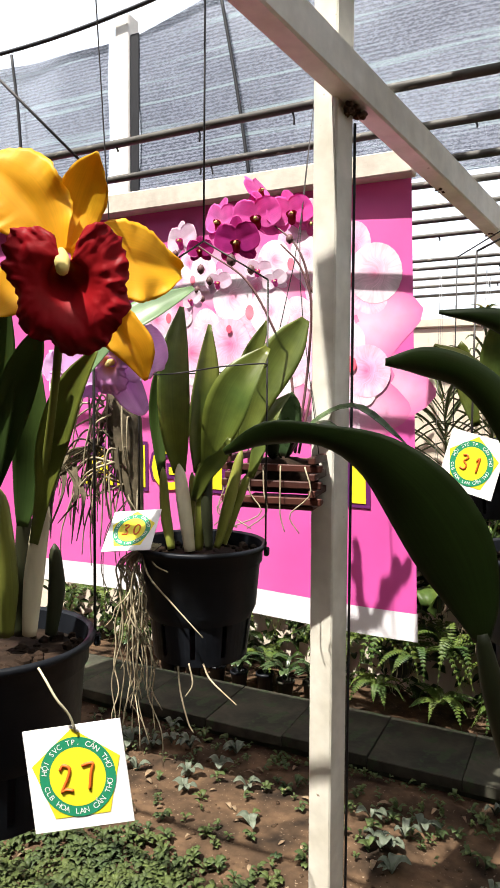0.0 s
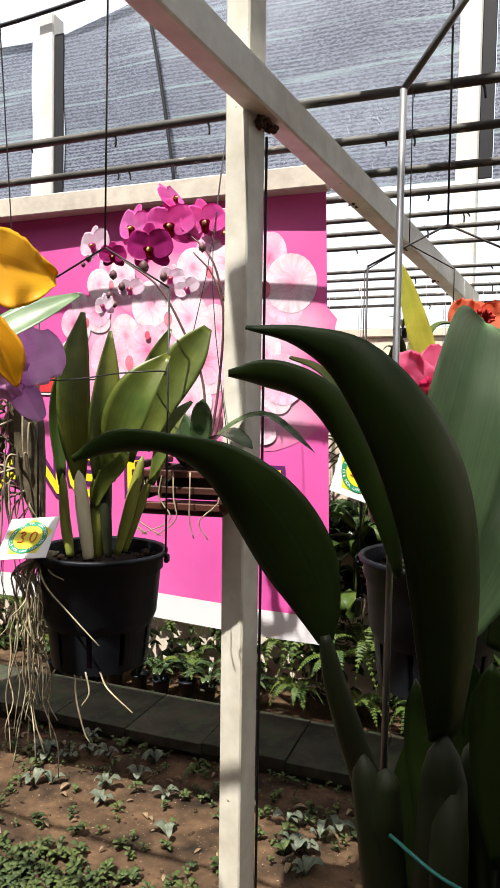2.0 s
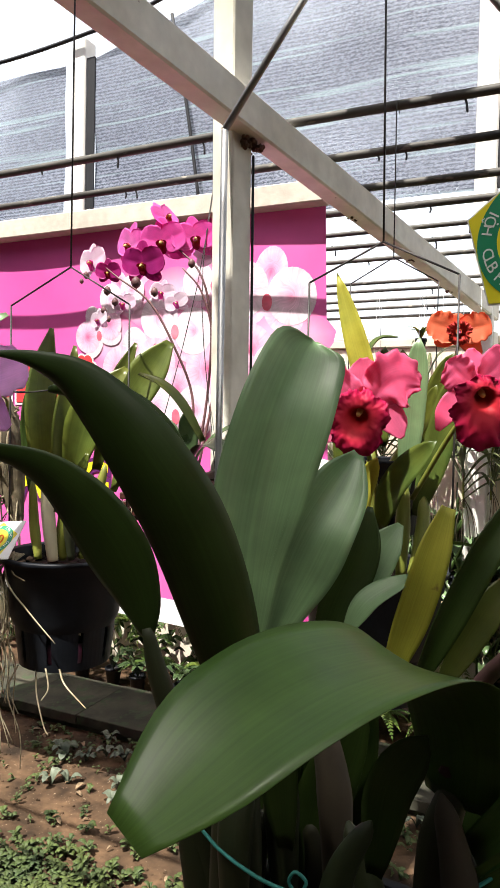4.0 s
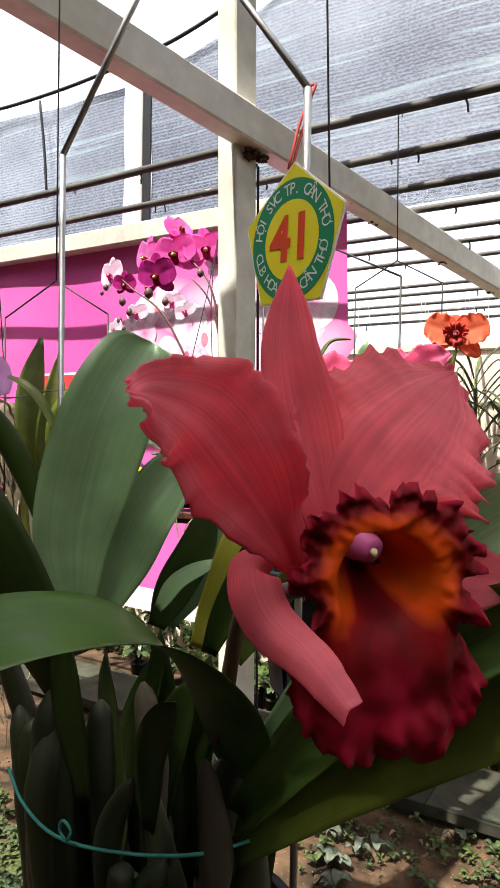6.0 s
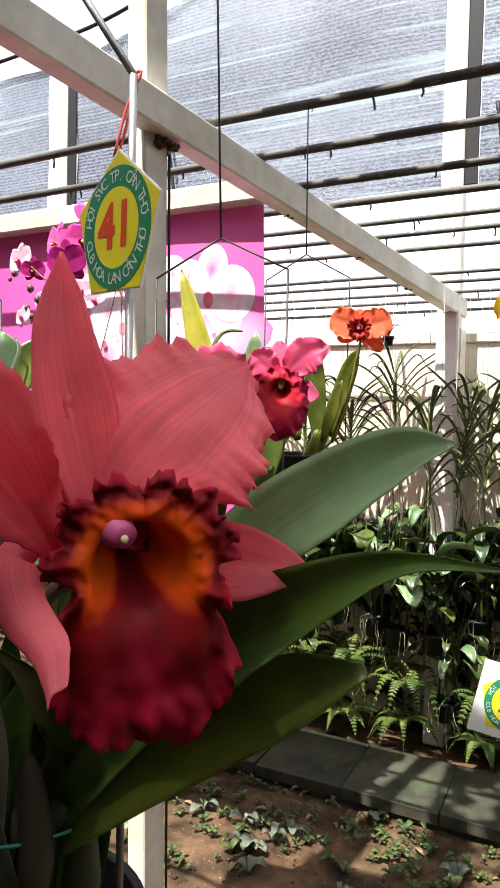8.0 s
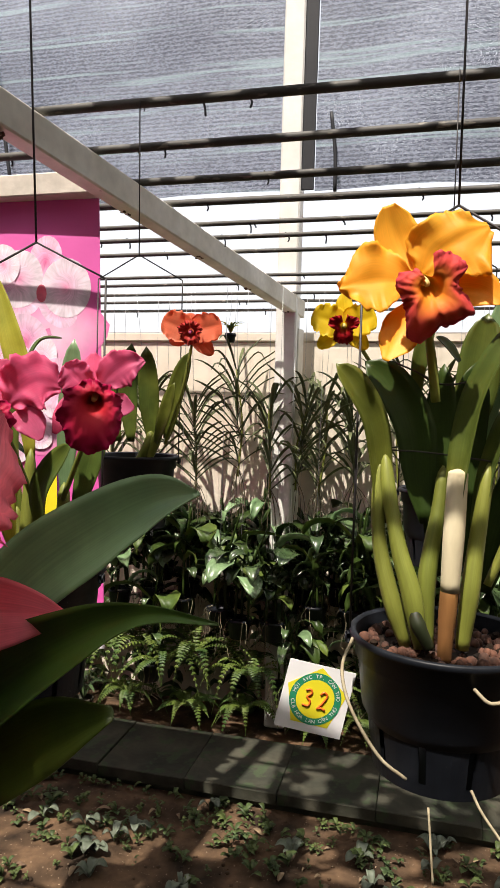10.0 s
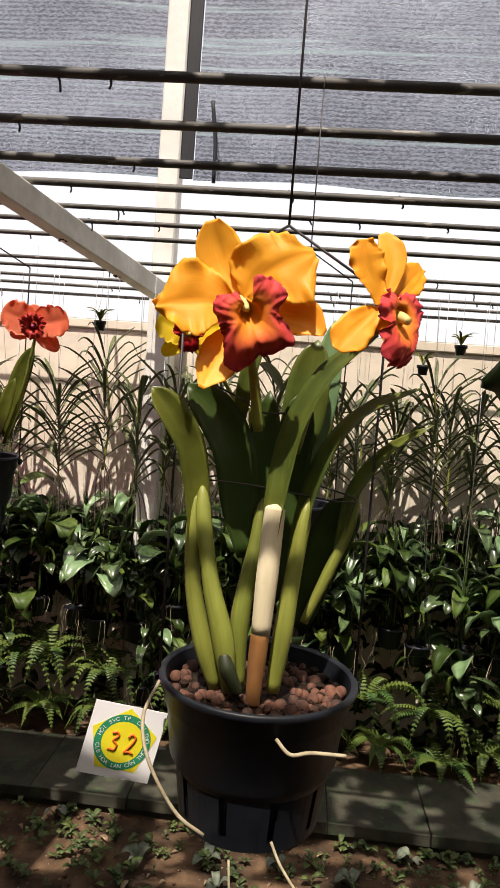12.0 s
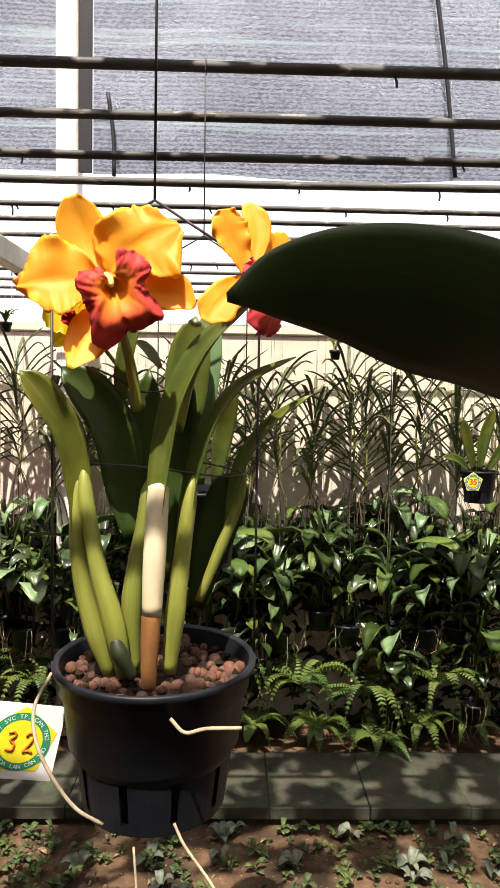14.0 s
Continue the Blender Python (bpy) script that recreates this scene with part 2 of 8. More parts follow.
M_TAGO = mat("tag_ink", (0.70, 0.14, 0.02), 0.4, 0.1, 90, 0.02)
M_TAGW = mat("tag_lettering", (0.72, 0.74, 0.72), 0.4, 0.05, 30, 0.0)
M_CORD = mat("red_cord", (0.45, 0.06, 0.05), 0.7, 0.3, 90, 0.3)
M_TEAL = mat("teal_cord", (0.03, 0.22, 0.19), 0.6, 0.3, 90, 0.3)
M_BAN = mat("banner_pink", (0.84, 0.17, 0.50), 0.42, 0.18, 4, 0.05, second=(0.78, 0.11, 0.44), through_light=0.10)
M_BANW = mat("banner_white", (0.82, 0.80, 0.84), 0.42, 0.06, 6, 0.05)
M_BANP = mat("banner_print_petal", (1, 1, 1), 0.42, 0.3, 26, 0.0, second=(1, 0.9, 0.95), uvramp=[(0.0, (0.80, 0.16, 0.36)), (0.35, (0.86, 0.42, 0.64)), (0.8, (0.88, 0.62, 0.78)), (1.0, (0.88, 0.60, 0.77))], vein=0.16)
M_BANL = mat("banner_print_white", (1, 1, 1), 0.42, 0.2, 26, 0.0, second=(1, 0.92, 0.96), uvramp=[(0.0, (0.84, 0.30, 0.50)), (0.3, (0.88, 0.62, 0.77)), (0.75, (0.89, 0.80, 0.87)), (1.0, (0.89, 0.78, 0.86))], vein=0.16)
M_BANB = mat("banner_print_blush", (1, 1, 1), 0.42, 0.2, 26, 0.0, uvramp=[(0.0, (0.88, 0.62, 0.77)), (0.5, (0.87, 0.45, 0.66)), (1.0, (0.85, 0.21, 0.47))])
M_BANR = mat("banner_print_red", (0.80, 0.06, 0.07), 0.42, 0.15, 20, 0.0)
M_BANC = mat("banner_print_coral", (0.82, 0.12, 0.20), 0.42, 0.4, 30, 0.0, second=(0.85, 0.35, 0.45))
M_BANY = mat("banner_print_yellow", (0.86, 0.72, 0.03), 0.42, 0.1, 20, 0.0)
M_BANV = mat("banner_print_purple", (0.13, 0.02, 0.14), 0.42, 0.1, 20, 0.0)
M_BATTEN = mat("pale_batten", (0.66, 0.60, 0.52), 0.6, 0.25, 30, 0.3)
M_WOOD = mat("basket_wood", (0.075, 0.02, 0.012), 0.6, 0.5, 40, 0.4, second=(0.04, 0.012, 0.008), stretch=(0.2, 1, 1))
M_NET = net_material("shade_cloth")


def sheet_material(name, clear, glow, colour, patches=0.0):
    """Unseen overhead sheeting that shapes the light: part passes straight through, part is spread by it; patches are
    noise-shaped gaps.
    """
    m = bpy.data.materials.new(name)
    m.use_nodes = True
    n, l = m.node_tree.nodes, m.node_tree.links
    b = n["Principled BSDF"]
    b.inputs["Base Color"].default_value, b.inputs["Roughness"].default_value = (*colour, 1), 0.8
    tr, tl = n.new("ShaderNodeBsdfTransparent"), n.new("ShaderNodeBsdfTranslucent")
    tl.inputs[0].default_value = (0.9, 0.9, 0.87, 1)
    m1, m2 = n.new("ShaderNodeMixShader"), n.new("ShaderNodeMixShader")
    m1.inputs[0].default_value = glow
    l.new(b.outputs[0], m1.inputs[1])
    l.new(tl.outputs[0], m1.inputs[2])
    m2.inputs[0].default_value = clear
    l.new(m1.outputs[0], m2.inputs[1])
    l.new(tr.outputs[0], m2.inputs[2])
    if patches:
        tc, q, r = n.new("ShaderNodeTexCoord"), n.new("ShaderNodeTexNoise"), n.new("ShaderNodeMapRange")
        q.inputs["Scale"].default_value, q.inputs["Detail"].default_value = 7.0, 4
        l.new(tc.outputs["Object"], q.inputs["Vector"])
        r.inputs["From Min"].default_value, r.inputs["From Max"].default_value = patches, patches + 0.03
        l.new(q.outputs["Fac"], r.inputs["Value"])
        l.new(r.outputs[0], m2.inputs[0])
    l.new(m2.outputs[0], n["Material Output"].inputs[0])
    return m


# sheets for the unseen overhead pieces that cut, spread or dapple the light
M_SKYCUT = sheet_material("added_sky_filter", 0.5, 0.0, (0.06, 0.065, 0.07))
M_REARCUT = sheet_material("rear_light_block", 0.03, 0.0, (0.05, 0.055, 0.06))
M_DIFFUSE = sheet_material("added_diffuser", 0.06, 0.85, (0.4, 0.4, 0.4))
M_DAPPLEB = sheet_material("dapple_sheet_close", 0.0, 0.0, (0.05, 0.055, 0.06), 0.60)
M_DAPPLE = sheet_material("dapple_sheet", 0.0, 0.0, (0.05, 0.055, 0.06), 0.53)
M_BARK = mat("mount_bark", (0.16, 0.13, 0.08), 0.95, 0.7, 60, 1.0, second=(0.07, 0.055, 0.035))


# ---- building helpers ----
class Geo:
    """Gathers vertices, faces and a (along, across) map for one mesh."""

    def __init__(self):
        self.v, self.f, self.uv = [], [], []

    def add(self, verts, faces, uvs=None):
        k = len(self.v)
        self.v += [tuple(p) for p in verts]
        self.f += [tuple(i + k for i in q) for q in faces]
        self.uv += list(uvs) if uvs else [(0.5, 0.5)] * len(verts)
        return self

    def mesh(self, name, smooth=True):
        me = bpy.data.meshes.new(name)
        me.from_pydata(self.v, [], self.f)
        lay = me.uv_layers.new(name="UVMap")
        idx = np.empty(len(me.loops), dtype=np.int32)
        me.loops.foreach_get("vertex_index", idx)
        lay.data.foreach_set("uv", np.asarray(self.uv, dtype=np.float32)[idx].ravel())
        if smooth:
            me.polygons.foreach_set("use_smooth", [True] * len(me.polygons))
        me.update()
        return me


def part(name, geo, material, parent=None, label="", smooth=True):
    """Links one mesh, built in world places, under its thing or part."""
    me = geo if isinstance(geo, bpy.types.Mesh) else geo.mesh(name, smooth)
    me.materials.clear()
    me.materials.append(material)
    ob = new(name, me)
    if parent:
        ob.parent = parent
        ob.matrix_parent_inverse = parent.matrix_world.inverted()
    if label:
        tagged(ob, label)
    return ob


def thing(name, at, label, category, group="", kind=""):
    e = new(name)
    e.empty_display_size = 0.05
    e.location = at
    bpy.context.view_layer.update()
    e.matrix_world = Matrix.Translation(at)
    return tagged(e, label, category, group, kind)


def unit(v):
    v = np.asarray(v, float)
    return v / max(1e-9, np.linalg.norm(v))


def spline(pts, n):
    """n points on a smooth line through pts (Catmull-Rom)."""
    p = np.asarray(pts, float)
    if len(p) == 2:
        return np.array([p[0] + (p[1] - p[0]) * s for s in np.linspace(0, 1, n)])
    p = np.vstack([2 * p[0] - p[1], p, 2 * p[-1] - p[-2]])
    out = []
    for s in np.linspace(0, len(p) - 3 - 1e-6, n):
        i = int(s)
        u = s - i
        a, b, c, d = p[i:i + 4]
        out.append(0.5 * (2 * b + (c - a) * u + (2 * a - 5 * b + 4 * c - d) * u * u + (3 * b - a - 3 * c + d) * u ** 3))
    return np.array(out)


def tangents(p):
    t = np.gradient(p, axis=0)
    return t / np.maximum(1e-9, np.linalg.norm(t, axis=1))[:, None]


def ribbon(geo, pts, width, face=(0, -0.3, 1), fold=0.25, thick=0.0016, n=14, m=6, blunt=0.55, base=0.35, wave=0.0, roll=0.0, peak=0.5):
    """A leaf with two skins: pts its midrib, width its greatest half width, face the way its upper side looks."""
    p = spline(pts, n)
    t = tangents(p)
    face = np.asarray(face, float)
    top, bot, uvs = [], [], []
    for i in range(n):
        s = i / (n - 1)
        f = unit(face)
        sd = unit(np.cross(t[i], f))
        if roll:
            nn = np.cross(sd, t[i])
            a = radians(roll) * s
            sd = unit(sd * math.cos(a) + nn * math.sin(a))
        nm = unit(np.cross(sd, t[i]))
        env = base + (1 - base) * math.sin(min(1, s / peak) * math.pi / 2) if s < peak else 1.0
        if s > peak:
            q = (s - peak) / (1 - peak)
            env = max(0.02, (1 - q ** (1.2 + 2.6 * blunt)) ** (0.75))
        w = width * env
        for j in range(m + 1):
            u = 2 * j / m - 1
            off = sd * u * w + nm * (fold * w * abs(u) ** 1.5 + wave * w * math.sin(9 * s + 2 * u) * abs(u))
            top.append(p[i] + off)
            bot.append(p[i] + off - nm * thick * (1 - 0.75 * abs(u) ** 3))
            uvs.append((s, (u + 1) / 2))
    k = n * (m + 1)
    fs = []
    for i in range(n - 1):
        for j in range(m):
            a = i * (m + 1) + j
            fs.append((a, a + 1, a + m + 2, a + m + 1))
            fs.append((a + k, a + k + m + 1, a + k + m + 2, a + k + 1))
        for a in (i * (m + 1), i * (m + 1) + m):
            b = a + m + 1
            fs.append((a, b, b + k, a + k) if a % (m + 1) == 0 else (a, a + k, b + k, b))
    e = (n - 1) * (m + 1)
    fs += [(e + j, e + j + 1, e + j + 1 + k, e + j + k) for j in range(m)]
    fs += [(j + 1, j, j + k, j + 1 + k) for j in range(m)]
    geo.add(top + bot, fs, uvs + uvs)
    return geo


def tube(geo, pts, radius, n=None, sides=6):
    """A round stem, wire or root along pts; radius a number or a list for start to end."""
    n = n or (2 if len(pts) == 2 else 4 * len(pts))
    p = spline(pts, n)
    t = tangents(p)
    rs = np.interp(np.linspace(0, 1, n), np.linspace(0, 1, len(radius)), radius) if isinstance(radius, (list, tuple)) else [radius] * n
    ref = np.array([0, 0, 1.0]) if abs(t[0][2]) < 0.9 else np.array([1.0, 0, 0])
    a = unit(np.cross(t[0], ref))
    vs, fs, uvs = [], [], []
    for i in range(n):
        a = unit(a - t[i] * (a @ t[i]))
        b = np.cross(t[i], a)
        for j in range(sides):
            c = 2 * math.pi * j / sides
            vs.append(p[i] + (a * math.cos(c) + b * math.sin(c)) * rs[i])
            uvs.append((i / (n - 1), j / sides))
    for i in range(n - 1):
        for j in range(sides):
            q, r = i * sides + j, i * sides + (j + 1) % sides
            fs.append((q, r, r + sides, q + sides))
    fs.append(tuple(reversed(range(sides))))
    fs.append(tuple(range((n - 1) * sides, n * sides)))
    return geo.add(vs, fs, uvs)


def lathe(geo, at, profile, sides=40, tilt=(0, 0)):
    """A turned shape about the upright through at; profile rows are (radius, height)."""
    vs, fs, uvs = [], [], []
    for i, (r, z) in enumerate(profile):
        for j in range(sides):
            c = 2 * math.pi * j / sides
            x, y = r * math.cos(c), r * math.sin(c)
            vs.append((at[0] + x, at[1] + y, at[2] + z + x * tilt[0] + y * tilt[1]))
            uvs.append((i / len(profile), j / sides))
    for i in range(len(profile) - 1):
        for j in range(sides):
            q, r = i * sides + j, i * sides + (j + 1) % sides
            fs.append((q, r, r + sides, q + sides))
    return geo.add(vs, fs, uvs)


def block(geo, c, size, rz=0.0, bev=0.004, axis_y=None):
    """A box with chamfered edges; axis_y, if given, is the way of its long side."""
    ay = unit(axis_y) if axis_y is not None else np.array([-math.sin(rz), math.cos(rz), 0])
    ax = unit(np.cross(ay, (0, 0, 1)))
    az = np.cross(ax, ay)
    h = np.array(size) / 2
    vs, ids = [], {}
    for sx in (-1, 1):
        for sy in (-1, 1):
            for sz in (-1, 1):
                for k in range(3):
                    q = h.copy() - bev
                    q[k] = h[k]
                    q *= (sx, sy, sz)
                    ids[sx, sy, sz, k] = len(vs)
                    vs.append(np.array(c) + ax * q[0] + ay * q[1] + az * q[2])
    fs = []
    S = (-1, 1)
    for k in range(3):
        i, j = [(1, 2), (2, 0), (0, 1)][k]
        for s in S:
            quad = []
            for a, b in ((-1, -1), (1, -1), (1, 1), (-1, 1)):
                key = [0, 0, 0]
                key[k], key[i], key[j] = s, a, b
                quad.append(ids[(*key, k)])
            fs.append(tuple(quad if s > 0 else quad[::-1]))
    for k in range(3):
        i, j = [(1, 2), (2, 0), (0, 1)][k]
        for a in S:
            for b in S:
                k0, k1 = [0, 0, 0], [0, 0, 0]
                k0[k], k1[k] = -1, 1
                for q in (k0, k1):
                    q[i], q[j] = a, b
                quad = [ids[(*k0, i)], ids[(*k1, i)], ids[(*k1, j)], ids[(*k0, j)]]
                fs.append(tuple(quad if a * b > 0 else quad[::-1]))
    for sx in S:
        for sy in S:
            for sz in S:
                tri3 = [ids[sx, sy, sz, k] for k in range(3)]
                fs.append(tuple(tri3 if sx * sy * sz > 0 else tri3[::-1]))
    return geo.add(vs, fs)


def glyphs(text, size, offset=0.0, spacing=1.0, align="CENTER"):
    """Letter outlines of the built-in font as flat polygons: (vertices, faces)."""
    cu = bpy.data.curves.new("glyph", "FONT")
    cu.body, cu.size, cu.offset, cu.align_x, cu.align_y = text, size, offset, align, "CENTER"
    cu.space_character, cu.resolution_u = spacing, 3
    ob = new("glyph", cu)
    dg = bpy.context.evaluated_depsgraph_get()
    me = bpy.data.meshes.new_from_object(ob.evaluated_get(dg))
    vs = [tuple(v.co) for v in me.vertices]
    fs = [tuple(p.vertices) for p in me.polygons]
    bpy.data.objects.remove(ob)
    bpy.data.meshes.remove(me)
    bpy.data.curves.remove(cu)
    return vs, fs


class Sheet:
    """A flat place in the world: right, up and out from a centre."""

    def __init__(self, c, right, up):
        self.c = np.array(c, float)
        self.r = unit(right)
        self.u = unit(np.asarray(up, float) - self.r * (np.asarray(up, float) @ self.r))
        self.n = np.cross(self.r, self.u)

    def __call__(self, x, y, z=0.0):
        return self.c + self.r * x + self.u * y + self.n * z


def plate(geo, sheet, outline, z0, z1):
    """A flat piece of the outline with a thickness from z0 to z1."""
    k = len(outline)
    vs = [sheet(x, y, z1) for x, y in outline] + [sheet(x, y, z0) for x, y in outline]
    fs = [tuple(range(k)), tuple(reversed(range(k, 2 * k)))]
    fs += [(i, i + k, (i + 1) % k + k, (i + 1) % k) for i in range(k)]
    return geo.add(vs, fs)


def annulus(geo, sheet, r0, r1, z0, z1, n=40, sy=1.0):
    vs, fs = [], []
    for i in range(n):
        c, s = math.cos(2 * math.pi * i / n), math.sin(2 * math.pi * i / n) * sy
        vs += [sheet(r0 * c, r0 * s, z1), sheet(r1 * c, r1 * s, z1), sheet(r0 * c, r0 * s, z0), sheet(r1 * c, r1 * s, z0)]
    for i in range(n):
        a, b = 4 * i, 4 * ((i + 1) % n)
        fs += [(a, a + 1, b + 1, b), (a + 1, a + 3, b + 3, b + 1), (a + 2, a, b, b + 2)]
    return geo.add(vs, fs)


def circle(r, n=36):
    return [(r * math.cos(2 * math.pi * i / n), r * math.sin(2 * math.pi * i / n)) for i in range(n)]


def pentagon(r, turn=90):
    return [(r * math.cos(radians(turn + 72 * i)), r * math.sin(radians(turn + 72 * i))) for i in range(5)]


def arc_letters(geo, sheet, text, r, start, stop, size, z, outward=True):
    """Letters set along a circle, from start to stop degrees."""
    k = len(text)
    for i, ch in enumerate(text):
        if ch == " ":
            continue
        vs, fs = glyphs(ch, size, 0.00006)
        a = radians(start + (stop - start) * (i + 0.5) / k)
        e = np.array([math.cos(a), math.sin(a)])
        upv = e if outward else -e
        rt = np.array([upv[1], -upv[0]])
        geo.add([sheet(*(e * r + rt * x + upv * y), z) for x, y, _ in vs], fs)


HANDWRITTEN = {"2": [(-.4, .6), (-.1, .95), (.35, .7), (.2, .1), (-.35, -.75), (-.45, -.95), (-.1, -.8), (.45, -.95)],
               "7": [(-.45, .75), (.0, .85), (.45, .8), (.2, .1), (-.05, -1.0)],
               "3": [(-.4, .8), (.1, .95), (.35, .6), (-.1, .1), (.35, -.3), (.2, -.85), (-.45, -.8)],
               "0": [(.0, .9), (-.42, .4), (-.4, -.5), (.05, -.9), (.42, -.4), (.4, .5), (.0, .9)],
               "1": [(-.25, .45), (.1, .95), (.1, .0), (.08, -.9)]}


def number_tag(name, c, right, up, size, number, label, printed=False):
    """A judging card: green ring with lettering round a yellow disc that carries the entry's number."""
    sh = Sheet(c, right, up)
    t = thing(name, tuple(c), label, "number tag", "entry number tags")
    h = size / 2
    if printed:
        part("card", plate(Geo(), sh, pentagon(size * 0.55), -0.0006, 0.0006), M_TAG, t, smooth=False)
        part("yellow_field", plate(Geo(), sh, pentagon(size * 0.535), 0.0007, 0.001), M_TAGY, t, smooth=False)
    else:
        part("card", plate(Geo(), sh, [(-h, -h), (h, -h), (h, h), (-h, h)], -0.0006, 0.0006), M_TAG, t, smooth=False)
        part("yellow_field", plate(Geo(), sh, pentagon(size * 0.47), 0.0007, 0.001), M_TAGY, t, smooth=False)
    part("ring", annulus(Geo(), sh, size * 0.285, size * 0.43 if printed else size * 0.385, 0.0011, 0.0014), M_TAGG, t, smooth=False)
    part("disc", plate(Geo(), sh, circle(size * 0.284), 0.0011, 0.0015), M_TAGY, t, smooth=False)
    g = Geo()
    rr, ls = (size * 0.357, size * 0.115) if printed else (size * 0.333, size * 0.075)
    arc_letters(g, sh, "HỘI SVC TP. CẦN THƠ", rr, 172, 8, ls, 0.0017)
    arc_letters(g, sh, "CLB HOA LAN CẦN THƠ", rr, 190, 350, ls, 0.0017, False)
    part("lettering", g, M_TAGW, t, smooth=False)
    g = Geo()
    if printed:
        vs, fs = glyphs(number, size * 0.44, 0.0012)
        g.add([sh(x, y, 0.0019) for x, y, _ in vs], fs)
        part("number", g, M_TAGR, t, smooth=False)
    else:
        for i, ch in enumerate(number):
            ox = (i - (len(number) - 1) / 2) * size * 0.23
            tube(g, [sh(ox + x * size * 0.16 * 0.8, y * size * 0.135, 0.002) for x, y in HANDWRITTEN[ch]], size * 0.017, 24, 5)
        part("number", g, M_TAGO, t)
    return t


RAILS = [(0.02, .0125), (0.38, .0125), (0.485, .0125), (0.76, .0125), (1.0, .0125), (1.74, .0125), (1.96, .0125), (2.18, .0125), (2.365, .0125), (2.56, .009), (2.70, .009), (2.88, .009),
         (3.22, .008), (3.36, .008), (3.54, .008), (3.70, .008), (3.90, .008)]


def rail_z(y):
    """Height of the pipe rail that lies on the beam at y."""
    return 2.298 - 0.0813 * (y - 1.62) + 0.09 + min(RAILS, key=lambda q: abs(q[0] - y))[1]


# ---- flowers ----
def petal(geo, c, X, Y, Z, ang, L, W, lift=0.15, curl=-0.2, ruffle=0.0, k=3.0, seed=0.0, n=22, m=14, thick=0.0007, point=0.5, bend=0.0, keel=0.06):
    """One petal or sepal from the flower's heart outwards, with a waved margin; point 0 is round, 1 is pointed."""
    top, bot, uvs = [], [], []
    for i in range(n):
        s = i / (n - 1)
        body = max(0.0, 1 - (abs(s - 0.55) / 0.55) ** (2.6 - 1.1 * point * (s > 0.55))) ** (0.5 + 0.3 * point * (s > 0.55))
        w = W * (0.20 * (1 - s) ** 2 + body) + W * 0.03
        a = radians(ang + bend * s * s)
        d = X * math.cos(a) + Y * math.sin(a)
        q = -X * math.sin(a) + Y * math.cos(a)
        for j in range(m + 1):
            u = 2 * j / m - 1
            e = u * u
            ph = seed + (2.4 if u > 0 else 0.0)
            rf = ruffle * L * e * abs(u) * (0.15 + s) * (math.sin(k * 6.283 * s + ph) + 0.55 * math.sin(k * 11.3 * s + 2 * ph))
            z = lift * L * s + curl * L * s * s + 0.07 * L * e * math.sin(math.pi * s) - keel * L * math.exp(-(u / 0.18) ** 2) * s * (1 - s) * 2 + rf
            out = 1 + 1.3 * ruffle * e * (math.sin(k * 8.7 * s + ph * 1.7) + 0.6 * math.sin(k * 19.3 * s + ph)) * min(1, 2 * s)
            p = c + d * L * s * (1 - 0.05 * e) + q * u * w * out + Z * z
            top.append(p)
            bot.append(p - Z * thick)
            uvs.append((s, (u + 1) / 2))
    kk = n * (m + 1)
    fs = []
    for i in range(n - 1):
        for j in range(m):
            a = i * (m + 1) + j
            fs += [(a, a + m + 1, a + m + 2, a + 1), (a + kk, a + kk + 1, a + kk + m + 2, a + kk + m + 1)]
        for a in (i * (m + 1), i * (m + 1) + m):
            b = a + m + 1
            fs.append((a, a + kk, b + kk, b))
    e0 = (n - 1) * (m + 1)
    fs += [(e0 + j, e0 + j + kk, e0 + j + 1 + kk, e0 + j + 1) for j in range(m)]
    return geo.add(top + bot, fs, uvs + uvs)


